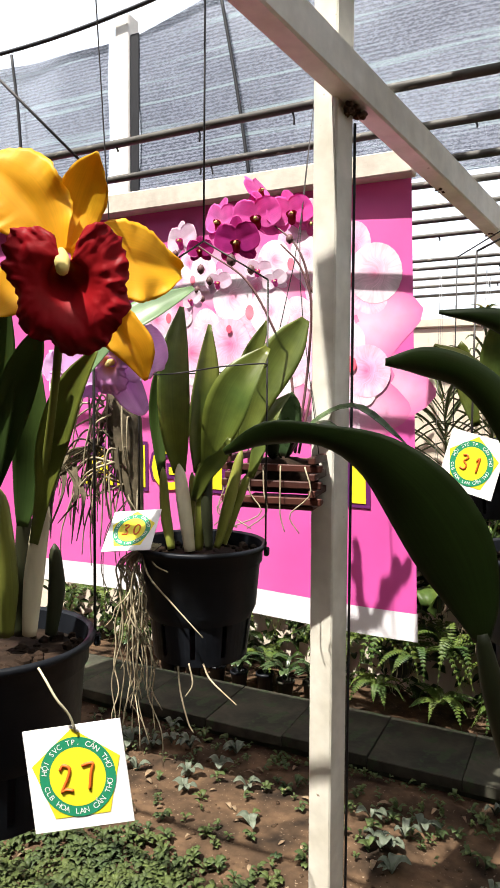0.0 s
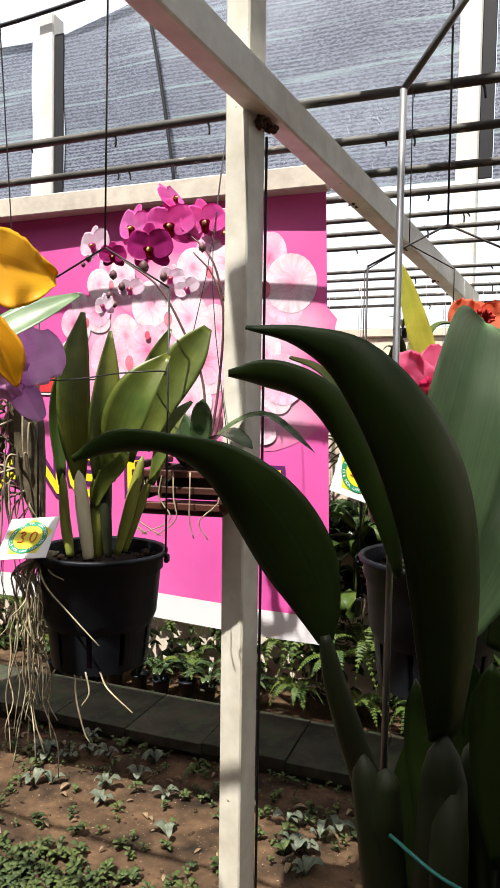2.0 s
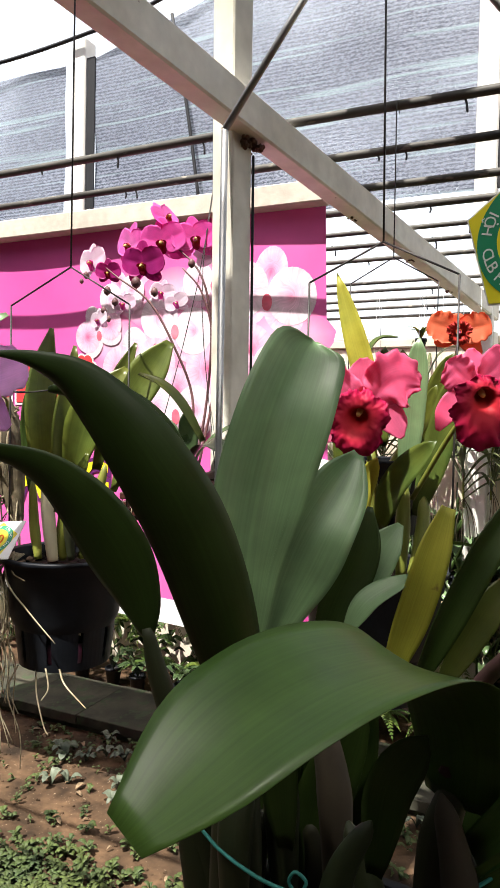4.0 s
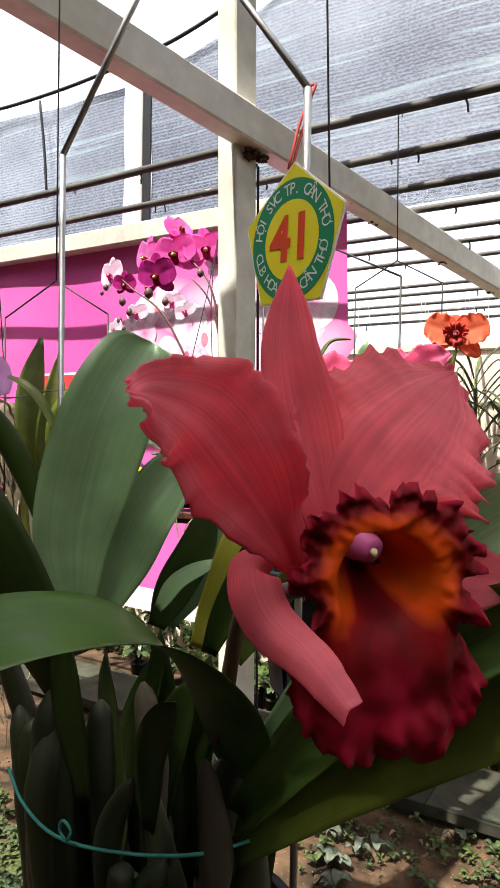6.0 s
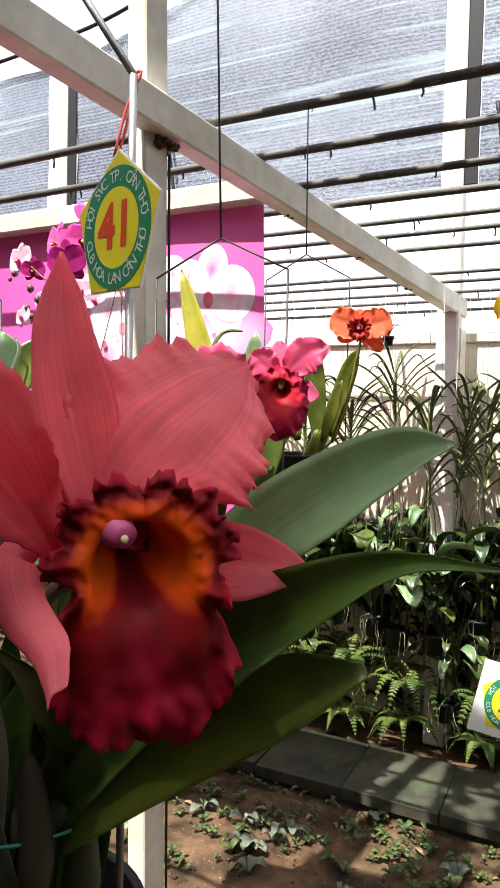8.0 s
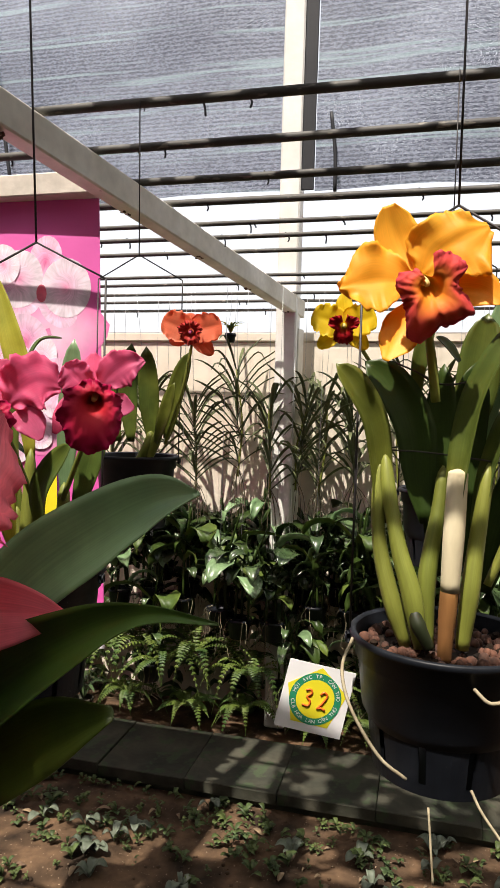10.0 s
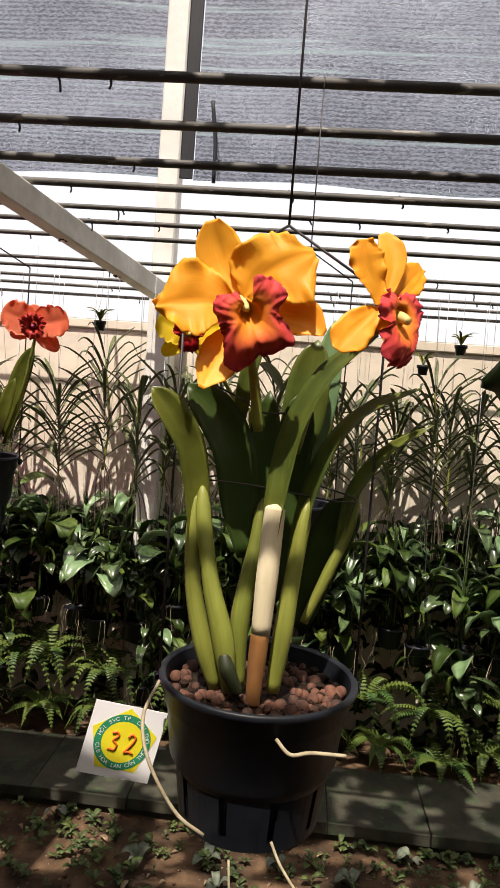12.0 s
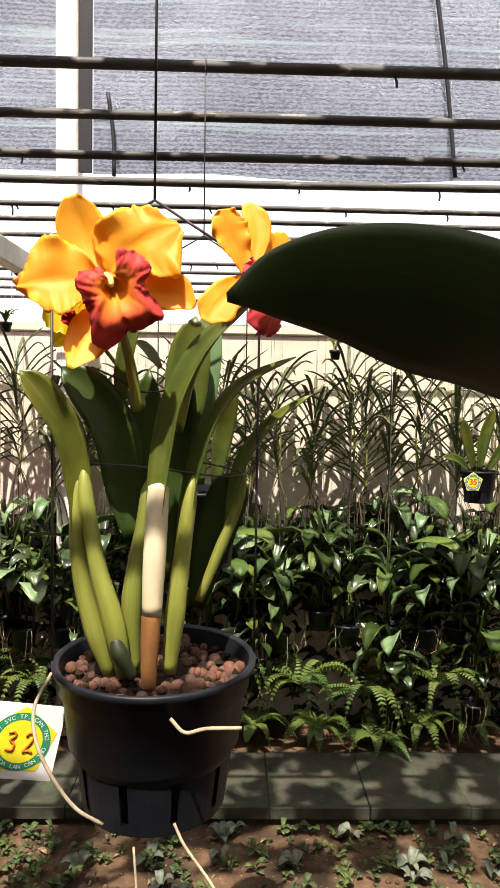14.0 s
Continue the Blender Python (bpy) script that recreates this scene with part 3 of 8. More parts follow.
def lip(geo, c, X, Y, Z, S, flare=0.22, length=0.3, droop=0.16, ruffle=0.10, opening=165, tip=0.5, n=20, m=156, down=0.45, side=0.4, seed=0.0, up=1.9, sw=0.5, tw=0.95, notch=1.25, fall=0.0, dark=0.0, crown=0.0):
    """A rolled lip: two side lobes that stand up round the column, and a frilled front lobe that turns down."""
    A = unit(Z * (1 - down * 0.5) - Y * down)
    U = unit(Y - A * (Y @ A))
    top, bot, uvs = [], [], []
    for i in range(n):
        s = i / (n - 1)
        for j in range(m + 1):
            v = 2 * j / m - 1
            th = radians(opening) * v
            prof = 0.62 + side * math.exp(-((abs(th) - up) / sw) ** 2) + tip * math.exp(-(th / tw) ** 4) - 0.16 * math.exp(-((abs(th) - notch) / 0.2) ** 2) - crown * max(0.0, abs(th) - 2.3)
            R = S * (0.05 + flare * s ** 1.35 * prof)
            frill = 0.45 * math.sin(6.3 * th + seed) + 0.6 * math.sin(14.7 * th + 1.3 + seed) + 0.45 * math.sin(25 * th + 2.1 * seed) * s
            R *= 1 + ruffle * 0.32 * s ** 4 * (0.45 * math.sin(7 * th + seed * 3) + 0.55 * math.sin(16.5 * th + seed) + 0.6 * math.sin(31 * th + 2 * seed) + 0.4 * math.sin(47 * th + seed))
            z = length * S * (s - 0.52 * s ** 3) - fall * S * s ** 3 * max(0.0, math.cos(th)) + ruffle * 0.40 * S * s ** 7 * frill
            rad = X * math.sin(th) - U * math.cos(th)
            p = c + A * z + rad * R - Y * droop * S * s ** 2 * max(0.0, math.cos(th))
            top.append(p)
            bot.append(p + unit(rad - A * 0.4) * 0.0007)
            uvs.append((s + dark * math.exp(-(th / 0.8) ** 2) * (1 - s), (v + 1) / 2))
    kk = n * (m + 1)
    fs = []
    for i in range(n - 1):
        for j in range(m):
            a = i * (m + 1) + j
            fs += [(a, a + 1, a + m + 2, a + m + 1), (a + kk, a + kk + m + 1, a + kk + m + 2, a + kk + 1)]
    e0 = (n - 1) * (m + 1)
    fs += [(e0 + j, e0 + j + 1, e0 + j + 1 + kk, e0 + j + kk) for j in range(m)]
    return geo.add(top + bot, fs, uvs + uvs)


def blade(geo, pts, left, right, face, fold=0.1, ruffle=0.0, freq=3.0, seed=0.0, n=30, m=12, thick=0.0008, keel=0.0, tip_face=None, turn=4.0):
    """A petal or leaf with two skins along the midrib pts; left and right are half widths from base to tip, ruffle waves its margins."""
    p = spline(pts, n)
    t = tangents(p)
    f = unit(face)
    ss = np.linspace(0, 1, n)
    wl = np.maximum(0.0004, spline([(q, 0, 0) for q in left], n)[:, 0])
    wr = np.maximum(0.0004, spline([(q, 0, 0) for q in right], n)[:, 0])
    wmax = max(wl.max(), wr.max())
    top, bot, uvs = [], [], []
    for i in range(n):
        g = f if tip_face is None else unit(f * (1 - ss[i] ** turn) + unit(tip_face) * ss[i] ** turn)
        sd = unit(np.cross(t[i], g))
        nm = unit(np.cross(sd, t[i]))
        for j in range(m + 1):
            u = 2 * j / m - 1
            w = wl[i] if u < 0 else wr[i]
            e = abs(u)
            sg = 3.7 if u < 0 else 0.0
            off = fold * w * e ** 1.6 - keel * wmax * math.exp(-(u / 0.16) ** 2) * math.sin(math.pi * ss[i])
            out = 1.0
            if ruffle:
                a = noise.noise((ss[i] * freq * 2 + seed, sg, seed)) + 0.5 * noise.noise((ss[i] * freq * 5.3 + seed, sg + 9, seed)) + 0.22 * noise.noise((ss[i] * freq * 13 + seed, sg + 5, seed))
                off += ruffle * 0.32 * wmax * e ** 3 * a + ruffle * 0.06 * wmax * noise.noise((ss[i] * 4 + seed, u * 2.5, 3.3))
                out += ruffle * 0.16 * e * e * (noise.noise((ss[i] * freq * 3.1, sg + 2, seed)) + 0.7 * noise.noise((ss[i] * freq * 9, sg + 4, seed)))
            q = p[i] + sd * u * w * out + nm * off
            top.append(q)
            bot.append(q - nm * thick * (1 - 0.7 * e ** 3))
            uvs.append((ss[i], (u + 1) / 2))
    k = n * (m + 1)
    fs = []
    for i in range(n - 1):
        for j in range(m):
            a = i * (m + 1) + j
            fs.append((a, a + 1, a + m + 2, a + m + 1))
            fs.append((a + k, a + k + m + 1, a + k + m + 2, a + k + 1))
        a = i * (m + 1)
        fs.append((a, a + m + 1, a + m + 1 + k, a + k))
        a += m
        fs.append((a, a + k, a + m + 1 + k, a + m + 1))
    e0 = (n - 1) * (m + 1)
    fs += [(e0 + j, e0 + j + 1, e0 + j + 1 + k, e0 + j + k) for j in range(m)]
    fs += [(j + 1, j, j + k, j + 1 + k) for j in range(m)]
    return geo.add(top + bot, fs, uvs + uvs)


def trumpet(geo, back, mouth, right, up, r0, r1, rim_r, rim_l, seed=0.0, frill=0.003, dark=0.0, bulge=0.01, n=26, m=180, curl=0.006, split=0.0):
    """A tubular lip from back to mouth that opens into a frilled skirt; rim_r and rim_l are the skirt's reach from the lowest point round to the top."""
    back, mouth = np.array(back, float), np.array(mouth, float)
    A = unit(mouth - back)
    X = unit(np.asarray(right, float) - A * 0.0)
    Y = unit(np.asarray(up, float) - X * (np.asarray(up, float) @ X))
    Z = np.cross(X, Y)
    rims = [spline([(q, 0, 0) for q in r], 91)[:, 0] for r in (rim_r, rim_l)]
    top, bot, uvs = [], [], []
    for i in range(n):
        s = i / (n - 1)
        q = max(0.0, (s - 0.45) / 0.55)
        for j in range(m + 1):
            v = 2 * j / m - 1
            th = math.pi * v * (1 - split)
            a = abs(th) / math.pi
            Rm = float(np.interp(a * 90, np.arange(91), rims[0 if th > 0 else 1]))
            c = back + (mouth - back) * min(1.0, s / 0.5) ** 0.9
            base = r0 + (r1 - r0) * min(1.0, s / 0.45) ** 0.8
            nz = noise.noise((th * 2.2 + seed, seed, 1)) + 0.8 * noise.noise((th * 5.5 + seed, seed, 4)) + 0.5 * noise.noise((th * 13 + seed, seed, 8))
            r = base + (Rm - base) * q ** 0.85 + frill * 1.1 * q ** 3 * nz
            rad = X * math.sin(th) - Y * math.cos(th)
            hx, hy = math.sin(th) * r / Rm, math.cos(th) * r / Rm
            nf = noise.noise((hx * 2.6 + seed, hy * 2.6, seed)) + 0.7 * noise.noise((hx * 5.5, hy * 5.5 + seed, 3.1)) + 0.35 * noise.noise((hx * 12, hy * 12, seed + 6))
            edge = noise.noise((th * 3.4 + seed, 0, seed + 2)) + 0.8 * noise.noise((th * 8 + seed, 1, seed + 6)) + 0.4 * noise.noise((th * 19, 2, seed + 7))
            z = bulge * math.sin(math.pi * min(1, q * 1.1)) * (0.45 + 0.55 * math.cos(th)) - curl * q * q * (1 - math.cos(th)) * 0.5 + frill * (1.6 * q * nf + 1.3 * q ** 5 * edge)
            p = c + rad * r + Z * z
            top.append(p)
            bot.append(p - unit(Z * (0.3 + q) - rad * (1 - q)) * 0.0008)
            uvs.append((min(1.0, s + dark * math.exp(-(th / 0.85) ** 2) * (1 - s)), (v + 1) / 2))
    k = n * (m + 1)
    fs = []
    for i in range(n - 1):
        for j in range(m):
            a = i * (m + 1) + j
            fs += [(a, a + 1, a + m + 2, a + m + 1), (a + k, a + k + m + 1, a + k + m + 2, a + k + 1)]
    e0 = (n - 1) * (m + 1)
    fs += [(e0 + j, e0 + j + 1, e0 + j + 1 + k, e0 + j + k) for j in range(m)]
    return geo.add(top + bot, fs, uvs + uvs)


def axes(facing, up=(0, 0, 1), spin=0.0):
    Z = unit(facing)
    Y = unit(np.asarray(up, float) - Z * (np.asarray(up, float) @ Z))
    X = np.cross(Y, Z)
    a = radians(spin)
    return X * math.cos(a) + Y * math.sin(a), Y * math.cos(a) - X * math.sin(a), Z


def orchid_flower(parent, c, facing, S, m_petal, m_sepal, m_lip, m_col, spin=0, ruffle=0.06, seed=0.0, sep=(1, 1, 1), pet=(1, 1), petw=0.30,
                  pet_ang=(18, 162), sep_ang=(90, 222, 318), lipk=None, lift=0.12, curl=-0.1, sepw=0.14, label="", stalk=None, slift=None, plift=None, ppoint=(0.2, 0.2), sbend=(0, 0, 0)):
    """A cattleya flower with three sepals, two ruffled petals, a frilled lip and a column; c its heart, S its span."""
    c = np.array(c, float)
    X, Y, Z = axes(facing, spin=spin)
    f = part("flower", tube(Geo(), [c - Z * 0.012, c + Z * 0.004], [0.004 * S / 0.15, 0.006 * S / 0.15], 4, 10), m_sepal, parent, label)
    for a, k, h, bd in zip(sep_ang, sep, slift or (lift * 0.4,) * 3, sbend):
        part("sepal", petal(Geo(), c - Z * 0.004, X, Y, Z, a, 0.54 * S * k, sepw * S, h, curl, ruffle * 0.35, 1.6, seed + a, point=0.7, bend=bd), m_sepal, f)
    for i, (a, k, h) in enumerate(zip(pet_ang, pet, plift or (lift, lift))):
        part("petal", petal(Geo(), c, X, Y, Z, a, 0.54 * S * k, (petw[i] if isinstance(petw, tuple) else petw) * S, h, curl, ruffle, 2.7, seed + 3 * i, point=ppoint[i]), m_petal, f)
    part("lip", lip(Geo(), c + Z * 0.004, X, Y, Z, S, **lipk), m_lip, f)
    part("column", tube(Geo(), [c + Z * 0.0, c + Z * 0.10 * S - Y * 0.01 * S, c + Z * 0.18 * S - Y * 0.04 * S], [0.03 * S, 0.035 * S, 0.02 * S], 8, 10), m_col, f)
    if stalk:
        part("flower_stalk", tube(Geo(), stalk, [0.004, 0.003], None, 7), M_STEM, parent)
    return f


def pot_shape(at, r, h, slots=10, slot_h=0.3):
    """A black nursery pot: rolled rim, collar step, taper, drainage slots; open inside."""
    g = Geo()
    k = r / 0.108
    prof = [(r - 0.004, 0.0), (r + 0.001, 0.003), (r + 0.004, 0.0), (r + 0.003, -0.006), (r - 0.003, -0.009), (r - 0.004, -0.028), (r - 0.008, -0.032),
            (r * 0.87, -h * 0.55), (r * 0.80, -h * (1 - slot_h) + 0.01)]
    lathe(g, at, prof, 60)
    inner = [(r - 0.004, 0.0), (r - 0.009, -0.03), (r * 0.80 - 0.004, -h + 0.03)]
    lathe(g, at, [inner[0], inner[1], (r * 0.84, -h * 0.5), (r * 0.80 - 0.004, -h * (1 - slot_h) + 0.01)], 60)
    z0, z1 = -h * (1 - slot_h) + 0.01, -h
    r0, r1 = r * 0.80, r * 0.73
    per = 60 // slots
    for j in range(60):
        if j % per == 0:
            zz = z1 + 0.012
        else:
            zz = z0
        a, b = 2 * math.pi * j / 60, 2 * math.pi * (j + 1) / 60
        for inset in (0, 0.004):
            def P(ang, z):
                rr = r0 + (r1 - r0) * (z - z0) / (z1 - z0) - inset
                return (at[0] + rr * math.cos(ang), at[1] + rr * math.sin(ang), at[2] + z)
            g.add([P(a, zz), P(b, zz), P(b, z1), P(a, z1)], [(0, 3, 2, 1) if not inset else (0, 1, 2, 3)])
    vs = [(at[0], at[1], at[2] + z1 + 0.006)] + [(at[0] + r1 * math.cos(6.2832 * j / 60), at[1] + r1 * math.sin(6.2832 * j / 60), at[2] + z1) for j in range(60)]
    g.add(vs, [(0, (j + 1) % 60 + 1, j + 1) for j in range(60)])
    return g


def hanging_pot(parent, at, r, h, apex, rail, shoulder=0.05, yaw=0.0, hooks=True, label="", wire=None, wr=0.0016, bracket=True):
    p = part("pot", pot_shape(at, r, h), M_POT, parent, label)
    part("potting_mix", lathe(Geo(), (at[0], at[1], at[2] - 0.022), [(r - 0.008, 0), (r * 0.6, 0.004), (r * 0.2, 0.008), (0.001, 0.008)], 40), M_SUBS, p)
    g, rr = Geo(), random.Random(int(at[0] * 1000))
    for _ in range(70):
        a, d, s = rr.uniform(0, 6.283), (r - 0.012) * math.sqrt(rr.random()), rr.uniform(0.004, 0.009)
        lathe(g, (at[0] + d * math.cos(a), at[1] + d * math.sin(a), at[2] - 0.016), [(0.0005, -s), (s * rr.uniform(.6, 1.1), -s * .4), (s * rr.uniform(.6, 1), s * .3), (0.0005, s * rr.uniform(.5, .9))], 6)
    tagged(part("bark_mulch", g, M_SUBS, p, smooth=False), kind="stuff")
    if apex is None:
        return p
    a = np.array(apex, float)
    c, s = math.cos(radians(yaw)), math.sin(radians(yaw))
    w = wire or M_DWIRE
    for sg in (-1, 1):
        e = np.array([at[0] + sg * (r + 0.003) * c, at[1] + sg * (r + 0.003) * s, at[2] - 0.012])
        sh = np.array([e[0], e[1], a[2] - shoulder])
        part("hanger_wire", tube(tube(Geo(), [a, sh], wr, 2), [sh, e], wr, 2), w, parent)
        if bracket:
            block(g := Geo(), tuple(e + np.array([sg * 0.002 * c, sg * 0.002 * s, 0.002])), (0.008, 0.012, 0.014), radians(yaw), 0.002)
            part("lug", g, M_POT, p)
    if rail is not None:
        y = min((q for q, _ in RAILS), key=lambda q: abs(q - a[1]))
        z = rail_z(y)
        part("hook_wire", tube(tube(Geo(), [a, (a[0], y - 0.014, z - 0.02)], wr, 2),
             [(a[0], y - 0.014, z - 0.02), (a[0], y - 0.0142, z), (a[0], y, z + 0.0142), (a[0], y + 0.0142, z), (a[0], y + 0.012, z - 0.012)], wr, 16), w, parent)
    return p


def leaf(parent, pts, width, material, **kw):
    return part("leaf", ribbon(Geo(), pts, width, **kw), material, parent)


def bulb(parent, pts, rs, material=None, name="pseudobulb"):
    radii = [float(np.interp(s, np.linspace(0, 1, len(rs)), rs)) * min(1.0, (1.02 - s) / 0.10) for s in np.linspace(0, 1, 18)]
    return part(name, tube(Geo(), pts, radii, 18, 10), material or M_STEM, parent)

# ---- setting ----
BDIR = np.array([0.1784, 0.9807, -0.0797])
JOINT = np.array([-0.53, 1.62, 2.298])


def beam_z(y):
    return 2.298 - 0.0813 * (y - 1.62)


def ground_mesh():
    g = Geo()
    xs = np.concatenate([[-400, -60, -15], np.linspace(-5, 4, 110), [15, 60, 400]])
    ys = np.concatenate([[-400, -60, -12], np.linspace(-2, 2.82, 70), [3.2, 3.5, 4.2, 6, 30, 400]])
    vs = []
    for y in ys:
        for x in xs:
            z = 0.0
            if -5 <= x <= 4 and -2 <= y <= 2.8:
                z = 0.022 * noise.noise((x * 2.2, y * 2.2, 0)) + 0.010 * noise.noise((x * 9, y * 9, 3)) + 0.005 * noise.noise((x * 24, y * 24, 7))
            vs.append((x, y, z))
    k = len(xs)
    fs = [(j * k + i, j * k + i + 1, (j + 1) * k + i + 1, (j + 1) * k + i) for j in range(len(ys) - 1) for i in range(k - 1)]
    return g.add(vs, fs)


ground = tagged(part("ground", ground_mesh(), M_SOIL), "bare brown soil with small clods and scattered weeds", "ground", kind="structure")

rng = random.Random(5)
pavement = thing("pavement", (0, 3.02, 0), "grey concrete slab walkway with mossy stains and sun patches", "pavement", kind="structure")
part("bed", block(Geo(), (-0.5, 3.03, 0.015), (9, 0.40, 0.05), 0, 0.004), M_SLAB, pavement, smooth=False)
wall_back = thing("wall_back", (0, 3.84, 0), "sunlit cream rendered wall behind the plant racks", "wall", kind="structure")
part("wall_face", block(Geo(), (0, 3.84, 1.01), (12, 0.12, 2.02), 0, 0.006), M_WALL, wall_back, smooth=False)
part("wall_cap", block(Geo(), (0, 3.84, 2.045), (12, 0.15, 0.05), 0, 0.006), M_WALL, wall_back, smooth=False)

# shade cloth on white posts
NET_Y = 3.56


def cloth(x0, x1, z0, z1l, z1r, sag=0.04):
    g = Geo()
    nx, nz = 40, 16
    vs = []
    for i in range(nx + 1):
        for j in range(nz + 1):
            u, v = i / nx, j / nz
            top = z1l + (z1r - z1l) * u - sag * 4 * u * (1 - u)
            vs.append((x0 + (x1 - x0) * u, NET_Y + 0.02 * noise.noise((u * 6, v * 3, x0)), z0 + (top - z0) * v + 0.012 * math.sin(u * 9) * (1 - v)))
    fs = [(i * (nz + 1) + j, i * (nz + 1) + j + 1, (i + 1) * (nz + 1) + j + 1, (i + 1) * (nz + 1) + j) for i in range(nx) for j in range(nz)]
    return g.add(vs, fs)


for i, (x0, x1, zl, zr) in enumerate([(-5.2, -2.75, 4.0, 3.84), (-2.52, -0.22, 3.84, 4.5), (-0.05, 2.28, 4.5, 4.6), (2.45, 5.0, 4.6, 4.6)]):
    tagged(part("shade_net_%d" % (i + 1), cloth(x0, x1, 2.745, zl, zr), M_NET), "blue-grey woven shade cloth stretched between white posts", "shade net", kind="structure")
for i, x in enumerate((-2.63, -0.17, 2.34)):
    tagged(part("net_post_%d" % (i + 1), block(Geo(), (x, NET_Y + 0.03, 2.3), (0.105, 0.11, 4.6 if i else 3.35), 0, 0.008), M_WHITE, smooth=False),
           "white painted concrete post holding the shade cloth", "post", kind="structure")
    tagged(part("dark_strip", block(Geo(), (x + 0.085, NET_Y - 0.006, 3.63 if i else 3.3), (0.064, 0.012, 1.76 if i else 1.1), 0, 0.003), M_DARK, smooth=False),
           "black cloth hem strip beside a white post", "hem strip", kind="structure")
g = Geo()
tube(g, [(-5.2, 3.5, 4.02), (-3.65, 3.5, 3.93), (-2.63, 3.5, 3.96), (-1.9, 3.5, 4.08), (-0.5, 3.5, 4.5)], 0.012, 40)
tagged(part("net_cable", g, M_DARK), "black support cable along the top of the shade cloth", "cable", kind="structure")
for a, b in (((-1.93, 3.5, 3.95), (-1.72, 3.5, 2.80)), ((1.53, 3.5, 3.75), (1.67, 3.5, 2.75)), ((-3.5, 3.5, 3.9), (-3.42, 3.5, 3.2)), ((0.03, 3.5, 3.1), (0.06, 3.5, 2.72))):
    tagged(part("net_rope", tube(Geo(), [a, tuple((np.array(a) + b) / 2 + np.array([0.01, 0, 0])), b], 0.010, 10), M_DARK), "dark rope tied across the shade cloth", "rope", kind="structure")

# frame: beam, posts, rails
beam = thing("roof_beam", tuple(JOINT), "cream painted steel box beam with rust spots", "beam", kind="structure")
b0, b1 = JOINT + BDIR * -3.0, JOINT + BDIR * 2.10
off = np.array([0.028, -0.004, 0.045])
block(g := Geo(), tuple((b0 + b1) / 2 + off), (0.06, float(np.linalg.norm(b1 - b0)), 0.09), 0, 0.005, axis_y=BDIR)
part("beam_body", g, M_PAINT, beam, smooth=False)
for s in (0.55, 1.02, 1.48, 1.95):
    g = Geo()
    c = JOINT + BDIR * s + np.array([0.0, 0, 0.0])
    for q in range(7):
        lathe(g, tuple(c + np.array([rng.uniform(.0, .03), rng.uniform(-.02, .02), rng.uniform(-.002, .002)])), [(0.001, -.003), (0.005, -.002), (0.005, .001), (0.001, .003)], 7)
    part("rust_spot", g, M_RUST, beam)
post_1 = thing("post_1", (-0.568, 1.585, 0), "cream painted square steel post with a rusty welded joint", "post", kind="structure")
LEAN_X, LEAN_Y = 0.009, -0.041


def post_at(x, y, z):
    return (x + LEAN_X * (z - 2.2), y + LEAN_Y * (z - 2.2), z)


block(g := Geo(), (-0.559, 1.578, 1.9), (0.064, 0.08, 3.9), -radians(10.3), 0.004)
g.v = [post_at(*p) for p in g.v]
part("post_body", g, M_PAINT, post_1, smooth=False)
g = Geo()
for q in range(120):
    u = rng.random()
    lathe(g, (-0.590 + 0.092 * u + rng.uniform(-.012, .012), 1.59 + rng.uniform(-.04, .035), 2.292 + rng.uniform(-.012, .004)),
          [(0.001, -.007), (rng.uniform(.004, .009), -.003), (rng.uniform(.004, .008), .002), (0.001, .006)], 6)
part("weld", g, M_RUST, post_1, "black rusty weld lump")
part("edge_cable", tube(Geo(), [post_at(-0.517, 1.613, 0.0), post_at(-0.516, 1.613, 1.2), post_at(-0.517, 1.613, 2.27)], 0.0035, 12), M_DARK, post_1)
e = JOINT + BDIR * 2.05 + off
post_2 = thing("post_2", (e[0], e[1], 0), "cream painted square steel post at the end of the beam", "post", kind="structure")
block(g := Geo(), (e[0], e[1], 1.04), (0.065, 0.075, 2.06), -radians(10.3), 0.004)
part("post_body", g, M_PAINT, post_2, smooth=False)
for y, r in RAILS:
    z = rail_z(y)
    pts = [(x, y + 0.004 * noise.noise((x, y, 1)), z + 0.005 * noise.noise((x * 0.8, y * 3, 5))) for x in np.linspace(-4.5, 4.2, 30)]
    rail = thing("rail", (0, y, z), "dark weathered steel pipe rail for hanging pots", "rail", "overhead rails", "structure")
    g = tube(Geo(), pts, r, 60, 8)
    part("pipe", g, M_RAIL, rail)
    if y > 1.5:
        for q in range(9):
            x = rng.uniform(-2.5, 2.5)
            g = tube(Geo(), [(x - 0.015, y, z + r), (x, y, z - r - 0.004), (x + rng.uniform(-.004, .004), y, z - r - rng.uniform(.01, .03))], 0.003, 8, 5)
            part("tie_wire", g, M_DARK, rail)

# unseen overhead sheets and sides, added to close the place and shape its light
def slab_sheet(x0, x1, y0, y1, z0, z1):
    return Geo().add([(x0, y0, z0), (x1, y0, z0), (x1, y1, z0), (x0, y1, z0), (x0, y0, z1), (x1, y0, z1), (x1, y1, z1), (x0, y1, z1)],
                     [(3, 2, 1, 0), (4, 5, 6, 7), (0, 1, 5, 4), (2, 3, 7, 6), (1, 2, 6, 5), (3, 0, 4, 7)])


def one_sheet(x0, x1, y0, y1, z):
    return Geo().add([(x0, y0, z), (x1, y0, z), (x1, y1, z), (x0, y1, z)], [(0, 1, 2, 3)])


